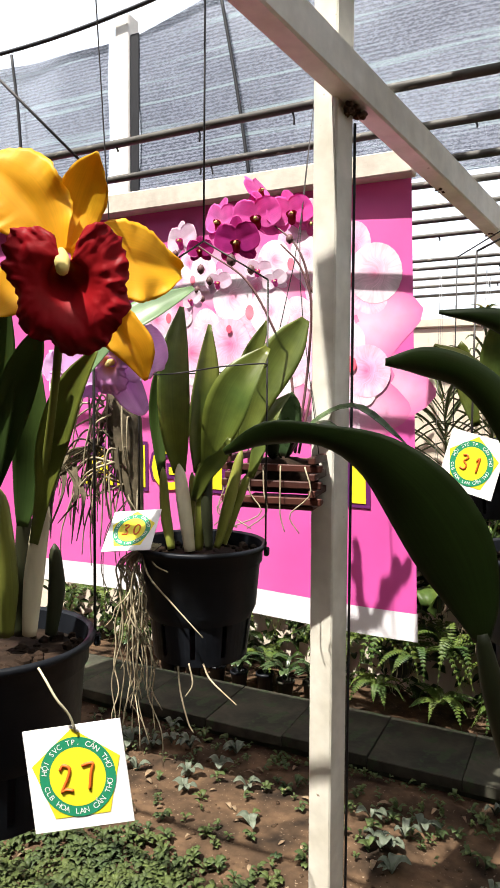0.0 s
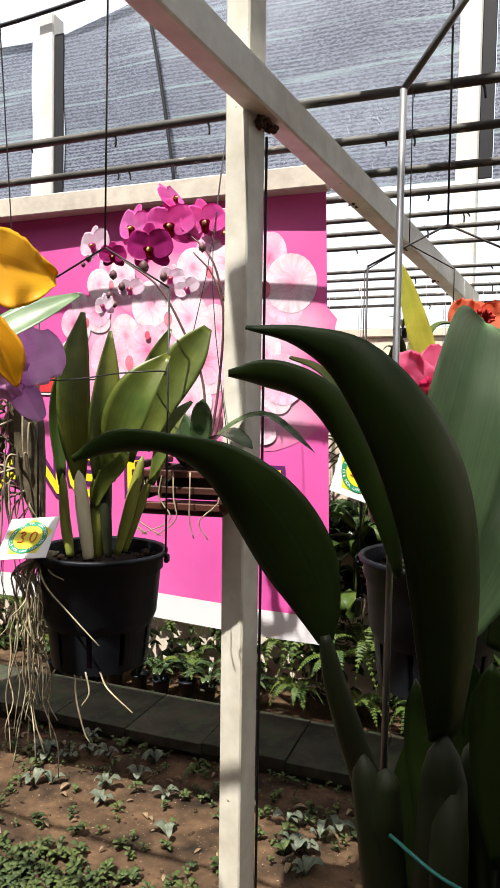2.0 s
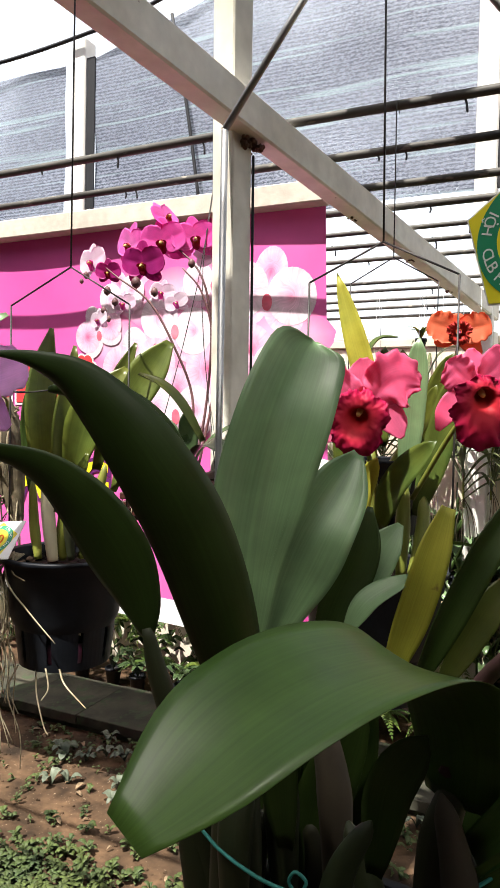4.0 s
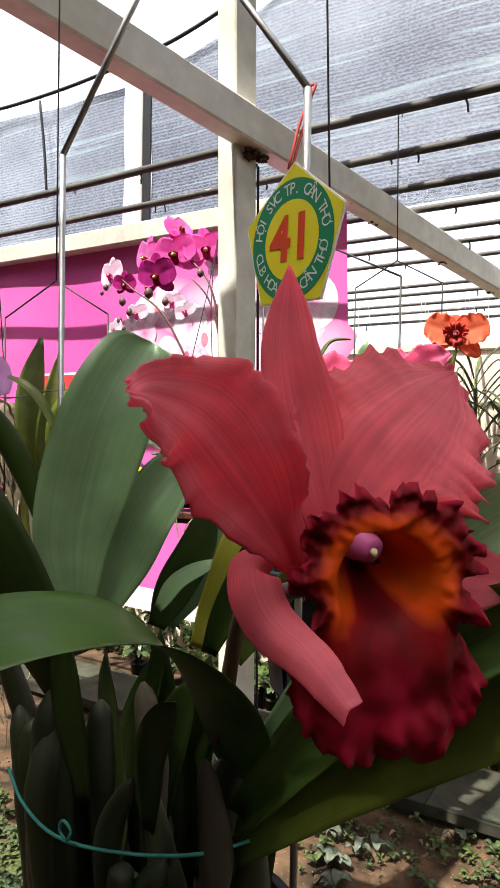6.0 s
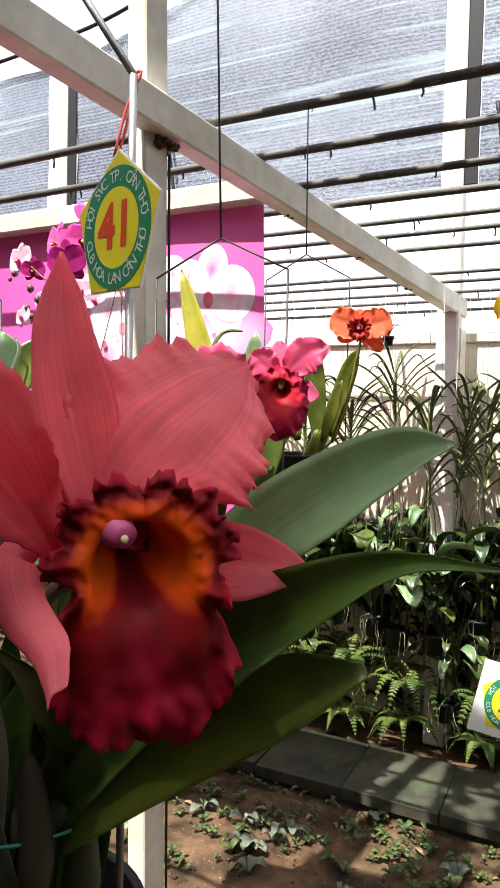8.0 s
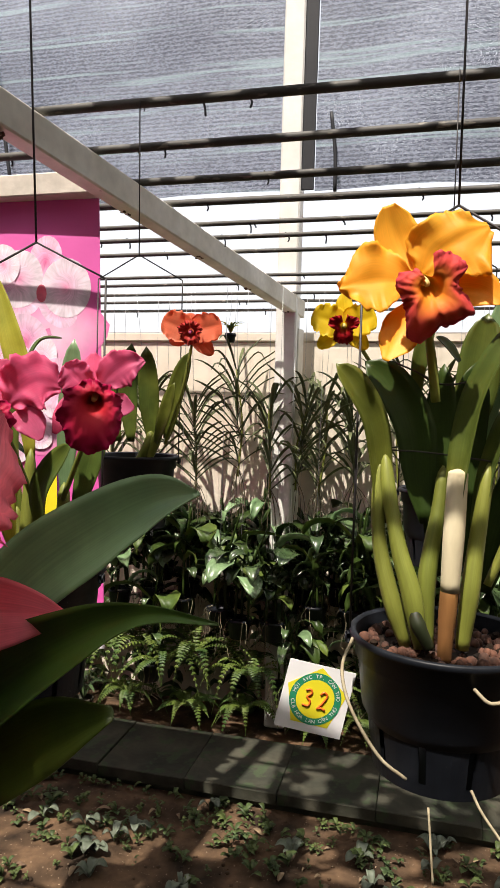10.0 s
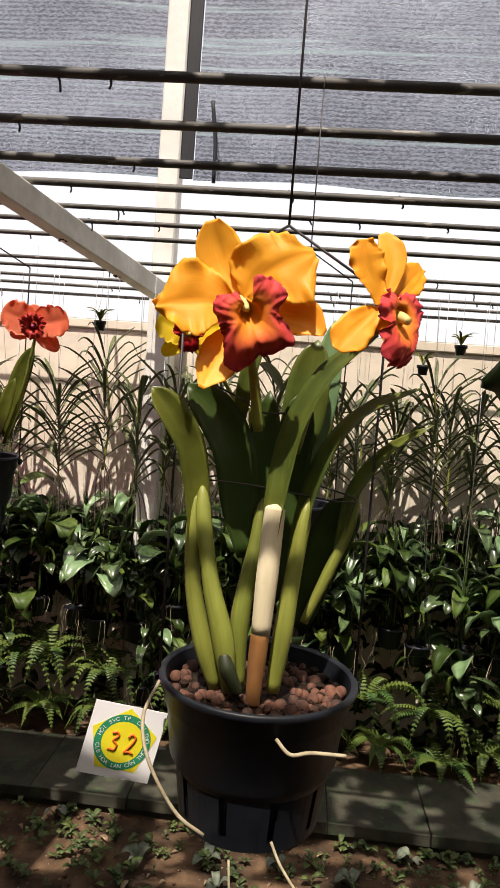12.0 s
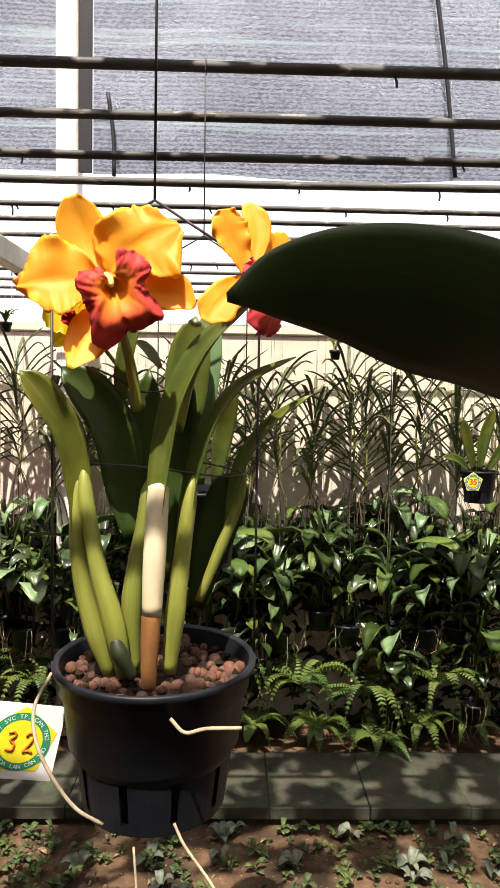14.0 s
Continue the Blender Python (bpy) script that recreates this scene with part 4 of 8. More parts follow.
# added out of view: these two sheets cut the sky and sun light
tagged(part("added_rear_block", one_sheet(-6.5, 6.5, -6, -1.5, 4.75), M_REARCUT, smooth=False), "unseen dense dark sheet added overhead to block light from the rear", "roof cloth", kind="structure")
tagged(part("added_sky_filter", one_sheet(-6.5, 6.5, -1.5, 3.45, 4.75), M_SKYCUT, smooth=False), "unseen dark sheet added overhead to halve sun and sky light", "roof cloth", kind="structure")
# added diffuser, out of view: keeps direct sun off the nearest plants
tagged(part("added_diffuser", one_sheet(-0.32, 6, -1.10, 0.09, 2.62), M_DIFFUSE, smooth=False), "unseen milky sheet added overhead to soften the sun on the near plants", "roof sheet", kind="structure")
# two gapped strips added out of view to cast dappled shade below
tagged(part("added_dapple_strip", one_sheet(-0.42, 6, 0.99, 1.85, 3.3), M_DAPPLE, smooth=False), "unseen dark strip with gaps, added to dapple the soil and walkway", "roof cloth", kind="structure")
tagged(part("added_dapple_strip", one_sheet(-0.75, 0.15, 0.45, 0.92, 3.3), M_DAPPLEB, smooth=False), "unseen dark strip with gaps, added to dapple the soil and walkway", "roof cloth", kind="structure")
# dark walls added outside the view to cut light from sides and rear
for nm, q in (("wall_left", (-6.6, -6.5, -6, 3.4, 0, 4.7)), ("wall_right", (6.5, 6.6, -6, 3.4, 0, 4.7)), ("wall_rear", (-6.5, 6.5, -6.1, -6, 0, 4.7))):
    tagged(part(nm, slab_sheet(*q), M_DARK, smooth=False), "unseen dark wall added to block low light from outside", "wall", kind="structure")

# banner
BY = 2.14


def ban(x, z, o=0.0):
    x = x - 0.037 * (z - 0.87) * max(0.0, (x + 2.75) / 2.3)
    return (x, BY - o + 0.006 * math.sin(x * 5.1 + z * 1.7) + 0.004 * noise.noise((x * 2, z * 2, 2)), z + 0.012 * math.sin((x + 2.1) * 3.0) * (2.3 - z) / 1.4)


def ban_grid(x0, x1, z0, z1, nx=60, nz=40, o=0.0):
    g = Geo()
    vs = [ban(x0 + (x1 - x0) * i / nx, z0 + (z1 - z0) * j / nz, o) for i in range(nx + 1) for j in range(nz + 1)]
    k = len(vs)
    vs += [(x, y + 0.0012, z) for x, y, z in vs]
    fs = []
    for i in range(nx):
        for j in range(nz):
            a = i * (nz + 1) + j
            fs += [(a, a + nz + 1, a + nz + 2, a + 1), (a + k, a + k + 1, a + k + nz + 2, a + k + nz + 1)]
    return g.add(vs, fs)


def ban_shape(geo, outline, o):
    k = len(outline)
    cx, cz = np.mean(outline, axis=0)
    vs = [ban(cx, cz, o)] + [ban(x, z, o) for x, z in outline]
    mid = [ban(cx + (x - cx) * .5, cz + (z - cz) * .5, o) for x, z in outline]
    vs += mid
    fs = []
    for i in range(k):
        j = (i + 1) % k
        fs += [(1 + i, 1 + j, 1 + k + j, 1 + k + i), (0, 1 + k + i, 1 + k + j)]
    return geo.add(vs, [tuple(reversed(q)) for q in fs], [(0.0, 0.5)] + [(1.0, i / k) for i in range(k)] + [(0.5, i / k) for i in range(k)])


banner = thing("banner", (-1.4, BY, 0.87), "pink vinyl banner printed with orchids and yellow purple-edged capitals", "banner")
part("cloth", ban_grid(-2.75, -0.452, 0.955, 2.30), M_BAN, banner)
part("white_hem", ban_grid(-2.75, -0.450, 0.865, 0.9545, 60, 4), M_BANW, banner)
block(g := Geo(), (-1.62, BY - 0.022, 2.335), (2.26, 0.062, 0.07), 0, 0.004)
part("top_batten", g, M_BATTEN, banner, smooth=False)


def printed_flower(cx, cz, r, spin, o, kind=0):
    g = Geo()
    for a, L, W in ((90, 1.0, .36), (215, .95, .36), (325, .95, .36)):
        pts = []
        for q in range(20):
            th = 2 * math.pi * q / 20
            lx, lw = L * .5 + L * .5 * math.cos(th), W * math.sin(th)
            c, s = math.cos(radians(a + spin)), math.sin(radians(a + spin))
            pts.append((cx + r * (lx * c - lw * s), cz + r * (lx * s + lw * c)))
        ban_shape(g, pts, o)
    p = part("printed_flower", g, M_BANP if kind == 0 else M_BANL, banner)
    g = Geo()
    for a in (10, 170):
        pts = []
        for q in range(24):
            th = 2 * math.pi * q / 24
            lx, lw = .52 + .52 * math.cos(th), .56 * math.sin(th)
            c, s = math.cos(radians(a + spin)), math.sin(radians(a + spin))
            pts.append((cx + r * (lx * c - lw * s), cz + r * (lx * s + lw * c)))
        ban_shape(g, pts, o + 0.0006)
    part("printed_petals", g, M_BANL if kind == 0 else M_BANP, p)
    g = Geo()
    ban_shape(g, [(cx + .11 * r * math.cos(t), cz - .10 * r + .17 * r * math.sin(t)) for t in np.linspace(0, 6.2, 16)], o + 0.0012)
    part("printed_lip", g, M_BANC, p)


rb = random.Random(8)
for i in range(16):
    cx, cz, r = -0.95 + rb.uniform(-.38, .38), 1.82 + rb.uniform(-.28, .28), rb.uniform(.08, .2)
    part("printed_blush", ban_shape(Geo(), [(cx + r * math.cos(t) * (1 + .2 * math.sin(3 * t + i)), cz + .8 * r * math.sin(t)) for t in np.linspace(0, 6.1, 22)], 0.0002 + 0.00006 * i), M_BANB, banner)
for i, (cx, cz, r, sp) in enumerate([(-0.66, 2.02, .17, -10), (-0.80, 1.80, .17, 20), (-1.02, 1.93, .15, -20), (-1.18, 1.78, .16, 10), (-1.02, 1.63, .16, -5), (-1.36, 1.92, .11, 25),
                                     (-0.86, 2.08, .12, 5), (-0.68, 1.72, .15, -15), (-1.25, 2.05, .10, 15), (-0.72, 1.54, .10, 30), (-1.16, 1.58, .10, 0)]):
    printed_flower(cx, cz, r, sp, 0.0012 + 0.0005 * i, i % 2)
for cx, cz, r in ((-0.655, 1.735, .026), (-0.77, 1.69, .022), (-1.1, 1.86, .014)):
    part("printed_bud", ban_shape(Geo(), [(cx + r * .8 * math.cos(t), cz + r * math.sin(t)) for t in np.linspace(0, 6.2, 18)], 0.0105), M_BANC, banner)
# red rounded capitals with white edges, and the flower sign beside them
for x0, x1, z0, z1 in ((-1.93, -1.80, 1.655, 1.80), (-1.77, -1.61, 1.655, 1.80), (-1.585, -1.50, 1.655, 1.80)):
    for o, d, mm in ((0.004, 0.010, M_BANW), (0.006, 0.0, M_BANR)):
        xa, xb, za, zb = x0 - d, x1 + d, z0 - d, z1 + d
        part("capital_edge" if d else "capital", ban_shape(Geo(), [(xa, za), ((xa + xb) / 2, za), (xb, za), (xb, (za + zb) / 2), (xb, zb), ((xa + xb) / 2, zb), (xa, zb), (xa, (za + zb) / 2)], o), mm, banner)
for o, r, mm in ((0.004, .058, M_BANW), (0.006, .05, M_BANR)):
    g = Geo()
    for k in range(6):
        a = radians(60 * k)
        ban_shape(g, [(-1.43 + .6 * r * math.cos(a) + .42 * r * math.cos(t), 1.79 + .6 * r * math.sin(a) + .42 * r * math.sin(t)) for t in np.linspace(0, 6.0, 14)], o)
    part("flower_sign", g, mm, banner)
part("flower_sign_heart", ban_shape(Geo(), [(-1.43 + .018 * math.cos(t), 1.79 + .018 * math.sin(t)) for t in np.linspace(0, 6.0, 12)], 0.008), M_BANW, banner)


def banner_text(text, x, z, size):
    for nm, o, ofs, mm in (("letter_edge", 0.004, 0.018, M_BANV), ("letter", 0.006, 0.004, M_BANY)):
        vs, fs = glyphs(text, size, ofs, 1.12)
        part(nm, Geo().add([ban(x + px * 0.86, z + pz, o) for px, pz, _ in vs], fs), mm, banner, smooth=False)


banner_text("P", -1.90, 1.345, 0.225)
banner_text("ANG", -1.535, 1.345, 0.225)
for x in (-1.17, -0.635):
    for nm, o, d, mm in (("letter_edge", 0.004, .014, M_BANV), ("letter", 0.006, 0, M_BANY)):
        part(nm, ban_shape(Geo(), [(x - .025 - d, 1.29 - d), (x + .025 + d, 1.29 - d), (x + .025 + d, 1.42 + d), (x - .025 - d, 1.42 + d)], o), mm, banner, smooth=False)

# ---- flower colours ----
F_GOLD = mat("gold_petal", (0.97, 0.42, 0.022), 0.5, 0.15, 40, 0.08, second=(0.97, 0.50, 0.035), through_light=0.35, vein=0.05)
F_YELL = mat("yellow_petal", (0.90, 0.54, 0.016), 0.5, 0.2, 40, 0.08, second=(0.86, 0.43, 0.010), through_light=0.35, vein=0.05)
F_LEMON = mat("lemon_petal", (0.88, 0.66, 0.02), 0.5, 0.15, 40, 0.08, through_light=0.5)
F_CRIM = mat("crimson_lip", (1, 1, 1), 0.5, 0.3, 60, 0.25, uvramp=[(0.0, (0.75, 0.40, 0.03)), (0.18, (0.55, 0.09, 0.015)), (0.4, (0.34, 0.007, 0.010)), (1.0, (0.33, 0.006, 0.014))], through_light=0.2, spec=0.12)
F_FLAME = mat("flame_lip", (1, 1, 1), 0.5, 0.25, 60, 0.2, uvramp=[(0.0, (0.90, 0.55, 0.03)), (0.5, (0.90, 0.28, 0.03)), (0.72, (0.78, 0.10, 0.06)), (1.0, (0.74, 0.07, 0.09))], through_light=0.22, spec=0.12)
F_ROSE = mat("rose_petal", (1, 1, 1), 0.55, 0.25, 40, 0.1, second=(0.94, 0.86, 0.88), uvramp=[(0.0, (0.66, 0.06, 0.10)), (0.3, (0.90, 0.17, 0.23)), (0.75, (0.93, 0.27, 0.34)), (1.0, (0.93, 0.24, 0.33))], through_light=0.62, vein=0.10)
F_WINE = mat("wine_lip", (1, 1, 1), 0.5, 0.3, 60, 0.25, uvramp=[(0.0, (0.30, 0.02, 0.005)), (0.2, (0.85, 0.17, 0.01)), (0.6, (0.72, 0.08, 0.008)), (0.74, (0.24, 0.006, 0.008)), (0.88, (0.15, 0.004, 0.008)), (1.0, (0.36, 0.008, 0.032))], through_light=0.3, spec=0.12)
F_MAG = mat("magenta_petal", (0.76, 0.10, 0.24), 0.5, 0.3, 40, 0.1, second=(0.84, 0.22, 0.42), through_light=0.5, vein=0.05)
F_MAGL = mat("magenta_lip", (1, 1, 1), 0.5, 0.3, 60, 0.2, uvramp=[(0.0, (0.5, 0.2, 0.03)), (0.3, (0.55, 0.03, 0.03)), (1.0, (0.42, 0.008, 0.07))], through_light=0.2, spec=0.12)
F_CORAL = mat("coral_petal", (0.95, 0.24, 0.11), 0.5, 0.25, 40, 0.1, second=(0.95, 0.34, 0.2), through_light=0.5, vein=0.05)
F_CORL = mat("coral_lip", (1, 1, 1), 0.5, 0.3, 60, 0.2, uvramp=[(0.0, (0.5, 0.05, 0.03)), (0.4, (0.62, 0.035, 0.025)), (1.0, (0.70, 0.05, 0.04))], through_light=0.2)
F_LAV = mat("lavender_petal", (0.88, 0.50, 0.90), 0.5, 0.2, 40, 0.08, second=(0.90, 0.62, 0.92), through_light=0.5, vein=0.05)
F_LAVL = mat("lavender_lip", (1, 1, 1), 0.5, 0.2, 60, 0.2, uvramp=[(0.0, (0.85, 0.5, 0.15)), (0.4, (0.75, 0.35, 0.65)), (1.0, (0.72, 0.25, 0.72))], through_light=0.2)
F_PUR = mat("purple_petal", (0.92, 0.12, 0.58), 0.5, 0.25, 40, 0.08, second=(0.92, 0.28, 0.72), through_light=0.5, vein=0.05)
F_DPUR = mat("deep_purple_petal", (0.56, 0.02, 0.26), 0.5, 0.3, 40, 0.08, second=(0.5, 0.025, 0.28), through_light=0.4, vein=0.05)
F_PALE = mat("pale_pink_petal", (0.84, 0.68, 0.80), 0.5, 0.2, 40, 0.06, second=(0.88, 0.82, 0.88), through_light=0.5, vein=0.05)
F_BUD = mat("orchid_bud", (0.10, 0.04, 0.045), 0.5, 0.5, 60, 0.1, second=(0.20, 0.10, 0.10))
F_COL = mat("cream_column", (0.78, 0.62, 0.22), 0.5, 0.15, 60, 0.1, through_light=0.2)
F_COLP = mat("mauve_column", (0.52, 0.09, 0.26), 0.45, 0.15, 60, 0.1, through_light=0.2)

# ---- entry 41: broad glaucous leaves, one huge rose flower ----
p41 = thing("cattleya_plant", (0.092, 0.486, 1.08), "cattleya with broad grey-green leaves and one huge rose-red flower", "orchid")
hanging_pot(p41, (0.092, 0.486, 1.222), 0.108, 0.18, (0.093, 0.490, 1.975), 2.43, 0.155, 0, wire=M_WIRE, wr=0.0026)
part("leaf", blade(Geo(), [(0.0109, 0.4780, 1.4289), (0.0125, 0.4808, 1.4767), (0.0151, 0.4839, 1.5159), (0.0204, 0.4947, 1.5679), (0.0291, 0.5072, 1.6164), (0.0353, 0.5294, 1.6579), (0.0371, 0.5366, 1.6695)], [0.0087, 0.0239, 0.0370, 0.0428, 0.0428, 0.0393, 0.0301, 0.0037], [0.0078, 0.0139, 0.0183, 0.0262, 0.0300, 0.0295, 0.0237, 0.0028], (0.62, -0.74, 0.28), fold=0.5, n=30, m=10, thick=0.0018), M_LEAFB, p41)
part("leaf", blade(Geo(), [(0.0215, 0.4902, 1.4450), (0.0307, 0.4969, 1.4847), (0.0448, 0.5063, 1.5244), (0.0591, 0.5269, 1.5567), (0.0711, 0.5461, 1.5834)], [0.0053, 0.0123, 0.0167, 0.0195, 0.0180, 0.0046], [0.0088, 0.0228, 0.0307, 0.0292, 0.0215, 0.0046], (0.53, -0.78, 0.32), fold=0.55, n=26, m=10, thick=0.0018), M_LEAFB, p41)
part("leaf", blade(Geo(), [(0.0498, 0.5282, 1.4350), (0.0602, 0.5411, 1.4704), (0.0736, 0.5557, 1.5066), (0.0768, 0.5646, 1.5408)], [0.0068, 0.0147, 0.0157, 0.0130, 0.0023], [0.0068, 0.0156, 0.0166, 0.0121, 0.0023], (0.56, -0.82, 0.14), fold=0.3, n=22, m=10, thick=0.0018), M_LEAFD, p41)
part("leaf", blade(Geo(), [(0.0457, 0.5486, 1.4312), (0.0672, 0.5621, 1.4693), (0.0846, 0.5788, 1.5042), (0.0957, 0.5914, 1.5251)], [0.0066, 0.0142, 0.0171, 0.0134, 0.0029], [0.0066, 0.0142, 0.0161, 0.0124, 0.0029], (0.38, -0.70, 0.60), fold=0.15, n=22, m=10, thick=0.0018), M_LEAFB, p41)
part("leaf", blade(Geo(), [(0.0824, 0.4902, 1.4633), (0.0945, 0.4977, 1.4821), (0.1122, 0.5079, 1.4949), (0.1208, 0.5186, 1.5002)], [0.0041, 0.0091, 0.0099, 0.0058, 0.0013], [0.0041, 0.0075, 0.0075, 0.0050, 0.0013], (0.37, -0.34, 0.87), fold=0.2, n=18, m=10, thick=0.0018), M_LEAFB, p41)
part("leaf", blade(Geo(), [(0.1105, 0.5045, 1.4348), (0.1220, 0.5124, 1.4723), (0.1328, 0.5199, 1.5118), (0.1413, 0.5319, 1.5487)], [0.0075, 0.0124, 0.0137, 0.0125, 0.0050], [0.0075, 0.0124, 0.0133, 0.0116, 0.0059], (0.56, -0.82, 0.14), fold=0.22, n=22, m=10, thick=0.0018), M_LEAFY, p41)
part("leaf", blade(Geo(), [(0.1335, 0.4832, 1.4415), (0.1480, 0.4870, 1.4781), (0.1682, 0.4999, 1.5228), (0.1837, 0.5152, 1.5494), (0.2003, 0.5311, 1.5727)], [0.0054, 0.0100, 0.0116, 0.0108, 0.0086, 0.0024], [0.0054, 0.0100, 0.0116, 0.0108, 0.0086, 0.0024], (0.68, -0.67, 0.31), fold=0.5, n=24, m=10, thick=0.0018), M_LEAFD, p41)
part("leaf", blade(Geo(), [(0.1458, 0.5010, 1.4323), (0.1605, 0.5103, 1.4624), (0.1771, 0.5206, 1.4905), (0.1924, 0.5355, 1.5096)], [0.0048, 0.0087, 0.0099, 0.0080, 0.0020], [0.0048, 0.0095, 0.0111, 0.0088, 0.0020], (0.35, -0.85, 0.40), fold=0.3, n=20, m=10, thick=0.0018), M_LEAF, p41)
part("leaf", blade(Geo(), [(0.0263, 0.4463, 1.4032), (0.0295, 0.4082, 1.4701), (0.0261, 0.3675, 1.5377), (0.0144, 0.3367, 1.5846), (-0.0077, 0.3163, 1.6202), (-0.0328, 0.3066, 1.6347), (-0.0575, 0.2998, 1.6400)], [0.0148, 0.0242, 0.0263, 0.0221, 0.0141, 0.0060, 0.0008], [0.0127, 0.0204, 0.0211, 0.0184, 0.0121, 0.0045, 0.0008], (-0.70, 0.56, 0.45), fold=0.3, n=34, m=10, thick=0.0018), M_LEAFD, p41)
part("leaf", blade(Geo(), [(-0.0100, 0.4694, 1.4939), (-0.0175, 0.4631, 1.5303), (-0.0300, 0.4549, 1.5658), (-0.0461, 0.4430, 1.5987), (-0.0640, 0.4288, 1.6179), (-0.0867, 0.4121, 1.6252), (-0.1078, 0.4021, 1.6253)], [0.0030, 0.0075, 0.0103, 0.0116, 0.0100, 0.0094, 0.0024], [0.0030, 0.0075, 0.0103, 0.0109, 0.0100, 0.0091, 0.0021], (-0.50, 0.72, 0.47), fold=0.3, n=28, m=10, thick=0.0018), M_LEAFD, p41)
part("leaf", blade(Geo(), [(-0.0536, 0.4477, 1.4507), (-0.0580, 0.4430, 1.4742), (-0.0687, 0.4321, 1.5072), (-0.0873, 0.4194, 1.5405), (-0.1125, 0.4059, 1.5669), (-0.1430, 0.3941, 1.5798), (-0.1751, 0.3832, 1.5808), (-0.2020, 0.3769, 1.5697)], [0.0052, 0.0156, 0.0241, 0.0237, 0.0163, 0.0085, 0.0092, 0.0029], [0.0052, 0.0156, 0.0255, 0.0251, 0.0163, 0.0071, 0.0078, 0.0021], (-0.40, 0.75, 0.52), fold=0.2, n=36, m=10, thick=0.0018), M_LEAFD, p41)
part("leaf", blade(Geo(), [(-0.0452, 0.5092, 1.5902), (-0.0617, 0.5045, 1.6188), (-0.0778, 0.4993, 1.6350), (-0.0982, 0.4975, 1.6433)], [0.0025, 0.0041, 0.0046, 0.0037, 0.0013], [0.0025, 0.0041, 0.0046, 0.0037, 0.0013], (0.18, -0.53, 0.83), fold=0.3, n=16, m=10, thick=0.0018), M_LEAF, p41)
part("leaf", blade(Geo(), [(0.165, 0.478, 1.365), (0.166, 0.44, 1.432), (0.15, 0.392, 1.48), (0.125, 0.338, 1.492), (0.097, 0.288, 1.481), (0.07, 0.243, 1.45)], [0.026, 0.034, 0.038, 0.039, 0.039, 0.038, 0.036, 0.030, 0.012], [0.026, 0.034, 0.038, 0.039, 0.039, 0.038, 0.036, 0.030, 0.012], (0.15, 0.75, 0.45), fold=0.16, n=34, m=10, thick=0.0018, tip_face=(0.1, -0.6, 1), turn=0.75), M_LEAFG, p41)
part("leaf", blade(Geo(), [(0.1768, 0.4910, 1.3808), (0.2484, 0.4883, 1.4705), (0.3073, 0.4801, 1.5297), (0.3583, 0.4693, 1.5661), (0.3929, 0.4586, 1.5855), (0.4156, 0.4518, 1.5926)], [0.0096, 0.0216, 0.0276, 0.0225, 0.0147, 0.0014], [0.0096, 0.0198, 0.0276, 0.0275, 0.0195, 0.0014], (0.16, -0.80, 0.58), fold=0.45, n=30, m=10, thick=0.0018), M_LEAFB, p41)
part("leaf", blade(Geo(), [(0.1719, 0.4708, 1.3402), (0.2428, 0.4581, 1.4243), (0.3105, 0.4454, 1.4812), (0.3706, 0.4232, 1.5235), (0.4091, 0.4033, 1.5440), (0.4459, 0.3885, 1.5486)], [0.0111, 0.0211, 0.0254, 0.0143, 0.0045, 0.0007], [0.0111, 0.0187, 0.0232, 0.0143, 0.0055, 0.0007], (0.13, -0.87, 0.47), fold=0.75, n=30, m=10, thick=0.0018), M_LEAFG, p41)
part("leaf", blade(Geo(), [(0.1722, 0.4607, 1.3231), (0.2439, 0.4518, 1.3875), (0.2997, 0.4420, 1.4334), (0.3471, 0.4319, 1.4668), (0.3848, 0.4224, 1.4893)], [0.0091, 0.0168, 0.0224, 0.0203, 0.0033], [0.0091, 0.0161, 0.0193, 0.0168, 0.0038], (0.17, -0.82, 0.54), fold=0.15, n=24, m=10, thick=0.0018), M_LEAFO, p41)
# lower stems; the leaf shade over them is put into their dark colour
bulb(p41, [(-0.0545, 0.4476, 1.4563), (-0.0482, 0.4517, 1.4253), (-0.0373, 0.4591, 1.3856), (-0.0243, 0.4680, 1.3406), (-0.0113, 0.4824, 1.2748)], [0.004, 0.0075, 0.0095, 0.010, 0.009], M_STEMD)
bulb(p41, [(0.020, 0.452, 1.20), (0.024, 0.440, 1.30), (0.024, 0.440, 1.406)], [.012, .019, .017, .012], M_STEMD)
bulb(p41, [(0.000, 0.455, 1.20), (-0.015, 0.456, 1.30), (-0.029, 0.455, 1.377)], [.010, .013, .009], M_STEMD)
# low leaves in the dark copy of leaf green, shade put into colour
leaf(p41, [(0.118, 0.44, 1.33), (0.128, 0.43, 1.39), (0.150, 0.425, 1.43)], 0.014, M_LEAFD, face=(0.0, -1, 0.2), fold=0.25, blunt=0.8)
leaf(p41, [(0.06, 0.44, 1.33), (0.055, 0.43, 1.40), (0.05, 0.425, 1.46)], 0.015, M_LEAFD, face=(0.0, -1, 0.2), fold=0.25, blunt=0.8)
